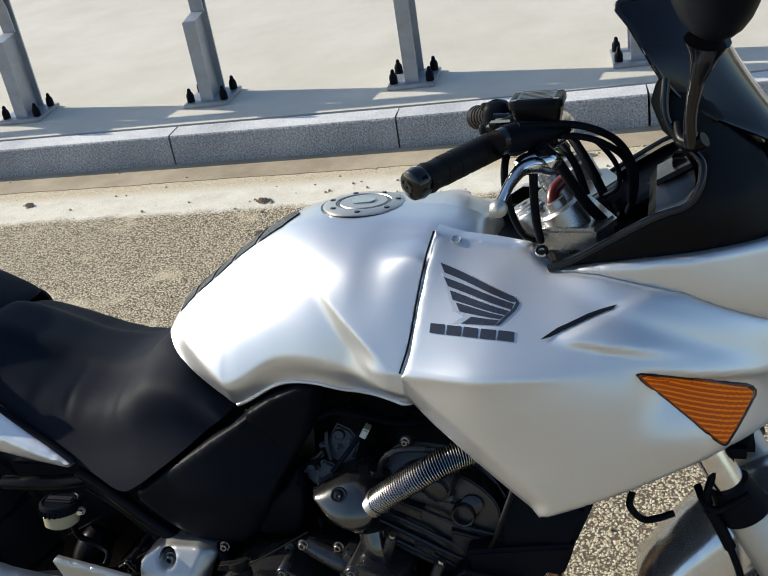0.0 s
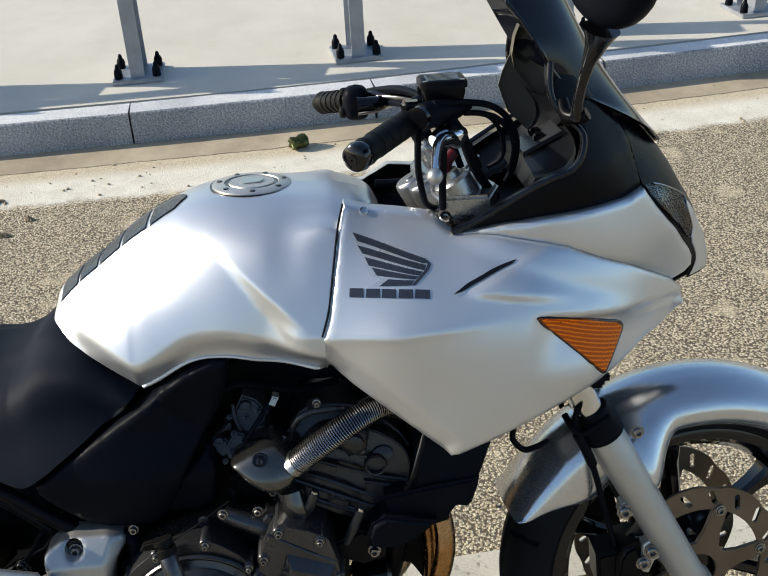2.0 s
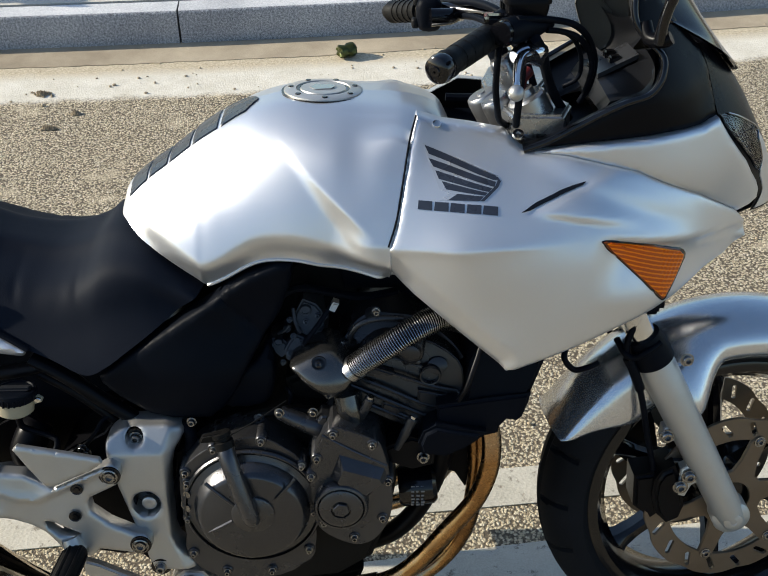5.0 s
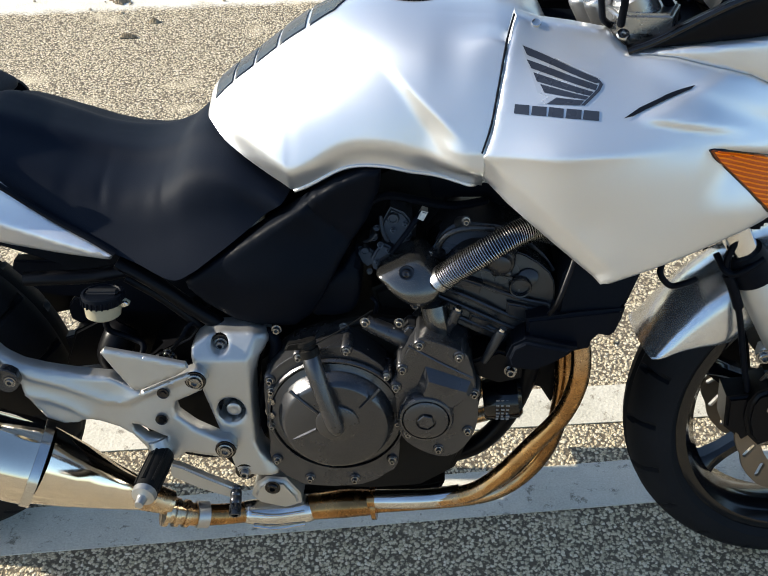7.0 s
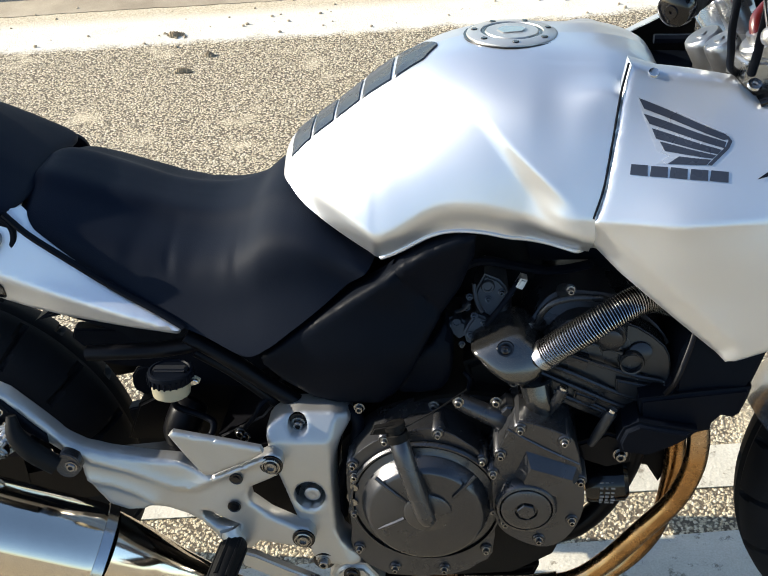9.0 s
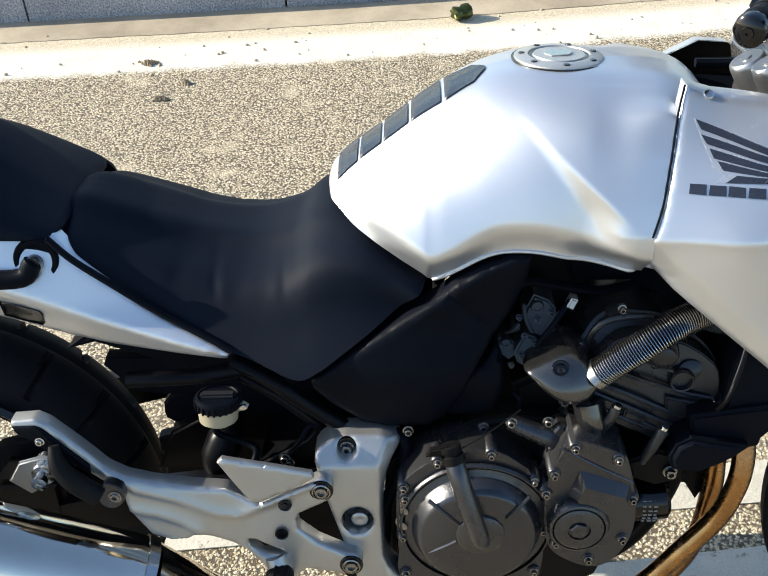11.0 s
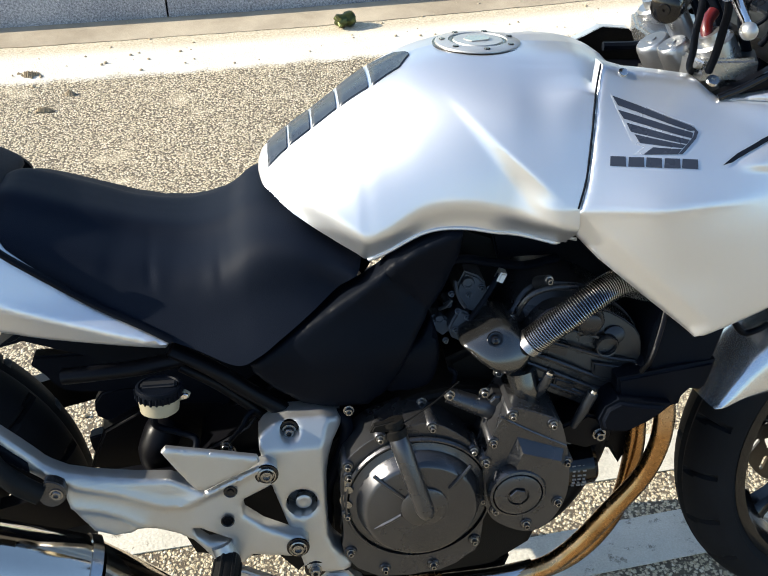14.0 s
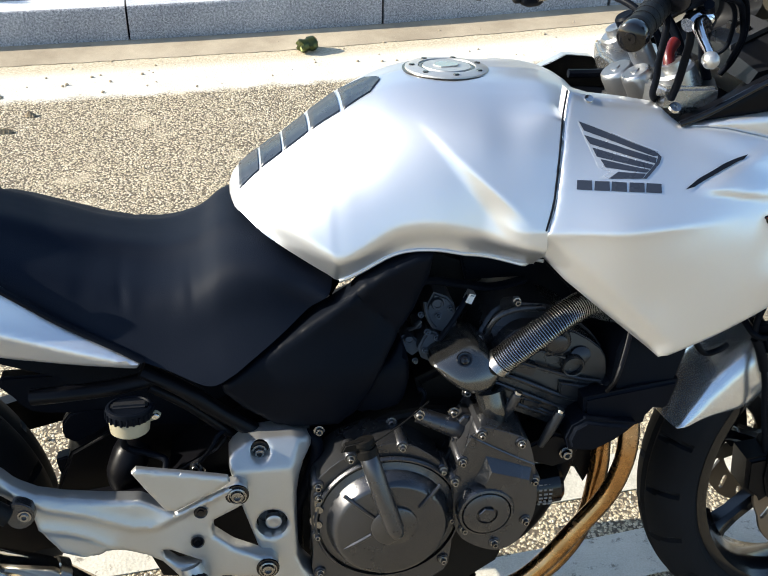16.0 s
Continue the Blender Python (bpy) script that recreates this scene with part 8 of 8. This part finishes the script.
# cables
for line, r in (([(0.914, -0.180, 1.097), (0.937, -0.165, 1.094), (0.961, -0.150, 1.090), (0.987, -0.150, 1.084), (1.012, -0.120, 1.061), (1.027, -0.100, 1.027), (1.026, -0.085, 0.991), (1.018, -0.070, 0.966)], 0.0042), ([(0.954, -0.155, 1.079), (0.973, -0.145, 1.075), (0.994, -0.140, 1.067), (1.016, -0.110, 1.043), (1.024, -0.100, 1.016), (1.022, -0.080, 0.982)], 0.0038), ([(0.937, -0.180, 1.075), (0.950, -0.160, 1.053), (0.961, -0.130, 1.021), (0.975, -0.110, 0.990), (0.993, -0.090, 0.961), (1.003, -0.080, 0.947)], 0.0062), ([(0.902, -0.150, 1.074), (0.896, -0.166, 1.058), (0.894, -0.170, 1.036), (0.895, -0.160, 1.010), (0.899, -0.150, 0.985), (0.905, -0.130, 0.962), (0.917, -0.110, 0.948)], 0.0042), ([(0.922, -0.150, 1.074), (0.925, -0.164, 1.058), (0.925, -0.170, 1.034), (0.924, -0.165, 1.009), (0.924, -0.155, 0.981), (0.925, -0.140, 0.957)], 0.0048), ([(0.960, -0.140, 1.076), (0.985, -0.130, 1.068), (1.000, -0.120, 1.051), (1.010, -0.100, 1.026), (1.009, -0.090, 1.003), (0.993, -0.080, 0.989)], 0.003), ([(0.855, 0.200, 1.044), (0.893, 0.120, 1.060), (0.923, 0.050, 1.060), (0.951, 0.000, 1.041), (0.974, -0.020, 1.007), (0.989, -0.020, 0.972)], 0.006), ([(0.865, 0.200, 1.025), (0.897, 0.100, 1.042), (0.927, 0.030, 1.036), (0.953, 0.000, 1.009), (0.967, -0.010, 0.971)], 0.005)):
    part("control_cable", tube(line, r, 10, 8), BLACK, bike, "black control cable")
part("red_hose", tube([(0.948, -0.080, 1.011), (0.937, -0.090, 1.001), (0.936, -0.100, 0.986), (0.946, -0.100, 0.967)], 0.0075, 12, 6), REDM, bike, "dark red sheathed cable")
CAST = worn("polished_casting", (0.36, 0.36, 0.357), 0.28, 0.9, 0, 0.2, 80, 700, 0.1)
# upper yoke, fork caps, ignition barrel
sdir = tuple(fdir)
for y in (-0.10, 0.10):
    t = np.array(fork_at(0.775, -y))
    part("fork_cap", lathe([(0.0255, -0.05), (0.0255, 0.0), (0.022, 0.003), (0.014, 0.003), (0.0135, 0.012), (0.006, 0.012), (0.0001, 0.009)], tuple(t), sdir, 24), CAST, bike, "silver fork cap")
yk = np.array(fork_at(0.745, 0.0))
part("upper_yoke", plate([(yk[0] - 0.035, -0.13), (yk[0] + 0.03, -0.135), (yk[0] + 0.05, -0.08), (yk[0] + 0.02, 0.0), (yk[0] + 0.05, 0.08), (yk[0] + 0.03, 0.135), (yk[0] - 0.035, 0.13), (yk[0] - 0.055, 0.05), (yk[0] - 0.055, -0.05)], -yk[2] - 0.012, -yk[2] + 0.012, 0.004), CAST, bike, "silver cast upper yoke", wide=False)
yoke_ob = [o for o in bike.children if o.name.startswith("upper_yoke")][0]
for v in yoke_ob.data.vertices:
    v.co = (v.co.x, v.co.z, v.co.y)
for ex, ey, ez, r, h in ((0.962, -0.090, 0.925, 0.033, 0.050), (0.930, -0.070, 0.925, 0.020, 0.055), (0.915, -0.035, 0.925, 0.022, 0.050), (0.945, -0.015, 0.960, 0.016, 0.060)):
    part("steering_casting", lathe([(r, 0.0), (r, h * 0.86), (r * 0.95, h * 0.96), (r * 0.85, h), (r * 0.3, h), (r * 0.27, h * 1.04), (0.0001, h * 1.04)], (ex, ey, ez), sdir, 28), CAST, bike, "polished alloy casting at the steering head")
part("casting_base", box((0.895, -0.085, 0.905), (0.955, 0.02, 0.932), 0.006), CAST, bike, "bright alloy steering bracket")
part("key_barrel", lathe([(0.014, 0.0), (0.014, 0.03), (0.011, 0.033), (0.0001, 0.033)], (0.925, 0.0, 1.0), sdir, 18), BLACK, bike)
# dark hollow behind the tank
part("inner_tray", loft([[(0.80, y, 0.93 - 0.1 * abs(y)), (0.86, y, 0.915 - 0.1 * abs(y)), (0.95, y, 0.90), (1.06, y, 0.925), (1.06, y, 0.88), (0.80, y, 0.88)] for y in np.linspace(-0.125, 0.125, 7)]), BLACK, bike, "black plastic tray behind the tank")
part("tray_edge", tube([(0.848, 0.020, 0.949), (0.882, 0.020, 0.948), (0.916, 0.020, 0.949)], 0.006, 8, 4), BLACK, bike)
part("cowl_screw", lathe([(0.008, 0.0), (0.007, 0.003), (0.003, 0.003), (0.0025, 0.001), (0.0001, 0.001)], [(0.927, -0.150, 0.948)][0], (0, -0.6, 0.8), 14), STEEL, bike)

# left control: grip, switch block, mirror cable end
GLF = [(0.775, 0.300, 1.012), (0.784, 0.285, 1.015), (0.821, 0.205, 1.032)]
ld = np.array(GLF[2]) - np.array(GLF[1])
ld /= np.linalg.norm(ld)
lg = part("left_grip", tube([GLF[0], GLF[1], tuple(np.array(GLF[1]) + ld * 0.006), tuple(np.array(GLF[1]) + ld * 0.10), tuple(np.array(GLF[1]) + ld * 0.105)], [0.012, 0.0185, 0.0165, 0.0165, 0.020], 22, 1, smooth=False), GRIP, bike, "black ribbed rubber left grip")
for i in range(5):
    p = np.array(GLF[1]) + ld * (0.02 + 0.018 * i)
    part("groove_ring", tube([tuple(p), tuple(p + ld * 0.006)], 0.0178, 18, 1), GRIP, lg)
ls = np.array(GLF[1]) + ld * 0.108
def pod(centre, size, n=3.2):
    """A block with well rounded edges and corners."""
    rings = []
    for b in np.linspace(-math.pi / 2, math.pi / 2, 11):
        cb, sb = abs(math.cos(b)) ** (2 / n), math.copysign(abs(math.sin(b)) ** (2 / n), b)
        rings.append([(centre[0] + size[0] * cb * math.copysign(abs(math.cos(a)) ** (2 / n), math.cos(a)), centre[1] + size[1] * sb, centre[2] + size[2] * cb * math.copysign(abs(math.sin(a)) ** (2 / n), math.sin(a))) for a in np.linspace(0, 2 * math.pi, 25)[:-1]])
    return loft(rings)


lsw = part("left_switch", pod(ls + (0.005, -0.017, -0.001), (0.020, 0.019, 0.026)), BLACK, bike, "black left switch block", 60)
part("horn_button", pod(ls + (-0.016, -0.020, -0.014), (0.006, 0.009, 0.008)), GRIP, lsw, sharp=60)
part("dip_switch", pod(ls + (-0.010, -0.014, 0.016), (0.009, 0.006, 0.006)), GRIP, lsw, sharp=60)
part("switch_seam", tube([tuple(ls + (0.005 + 0.0205 * math.cos(a), -0.017, -0.001 + 0.0265 * math.sin(a))) for a in np.linspace(0, 2 * math.pi, 21)], 0.0012, 6, 1), GLOSSBLACK, lsw)
part("clutch_lever", tube([tuple(ls + (0.045, -0.02, -0.005)), tuple(ls + (0.060, 0.05, -0.02)), tuple(ls + (0.05, 0.13, -0.03))], [0.009, 0.006, 0.005], 12, 5), ALU, bike, "alloy clutch lever")
part("clutch_perch", tube([tuple(ls + (0.005, -0.05, 0.0)), tuple(ls + (0.035, -0.045, 0.0)), tuple(ls + (0.05, -0.02, 0.0))], [0.014, 0.012, 0.010], 12, 4), GLOSSBLACK, bike, "black clutch lever perch")
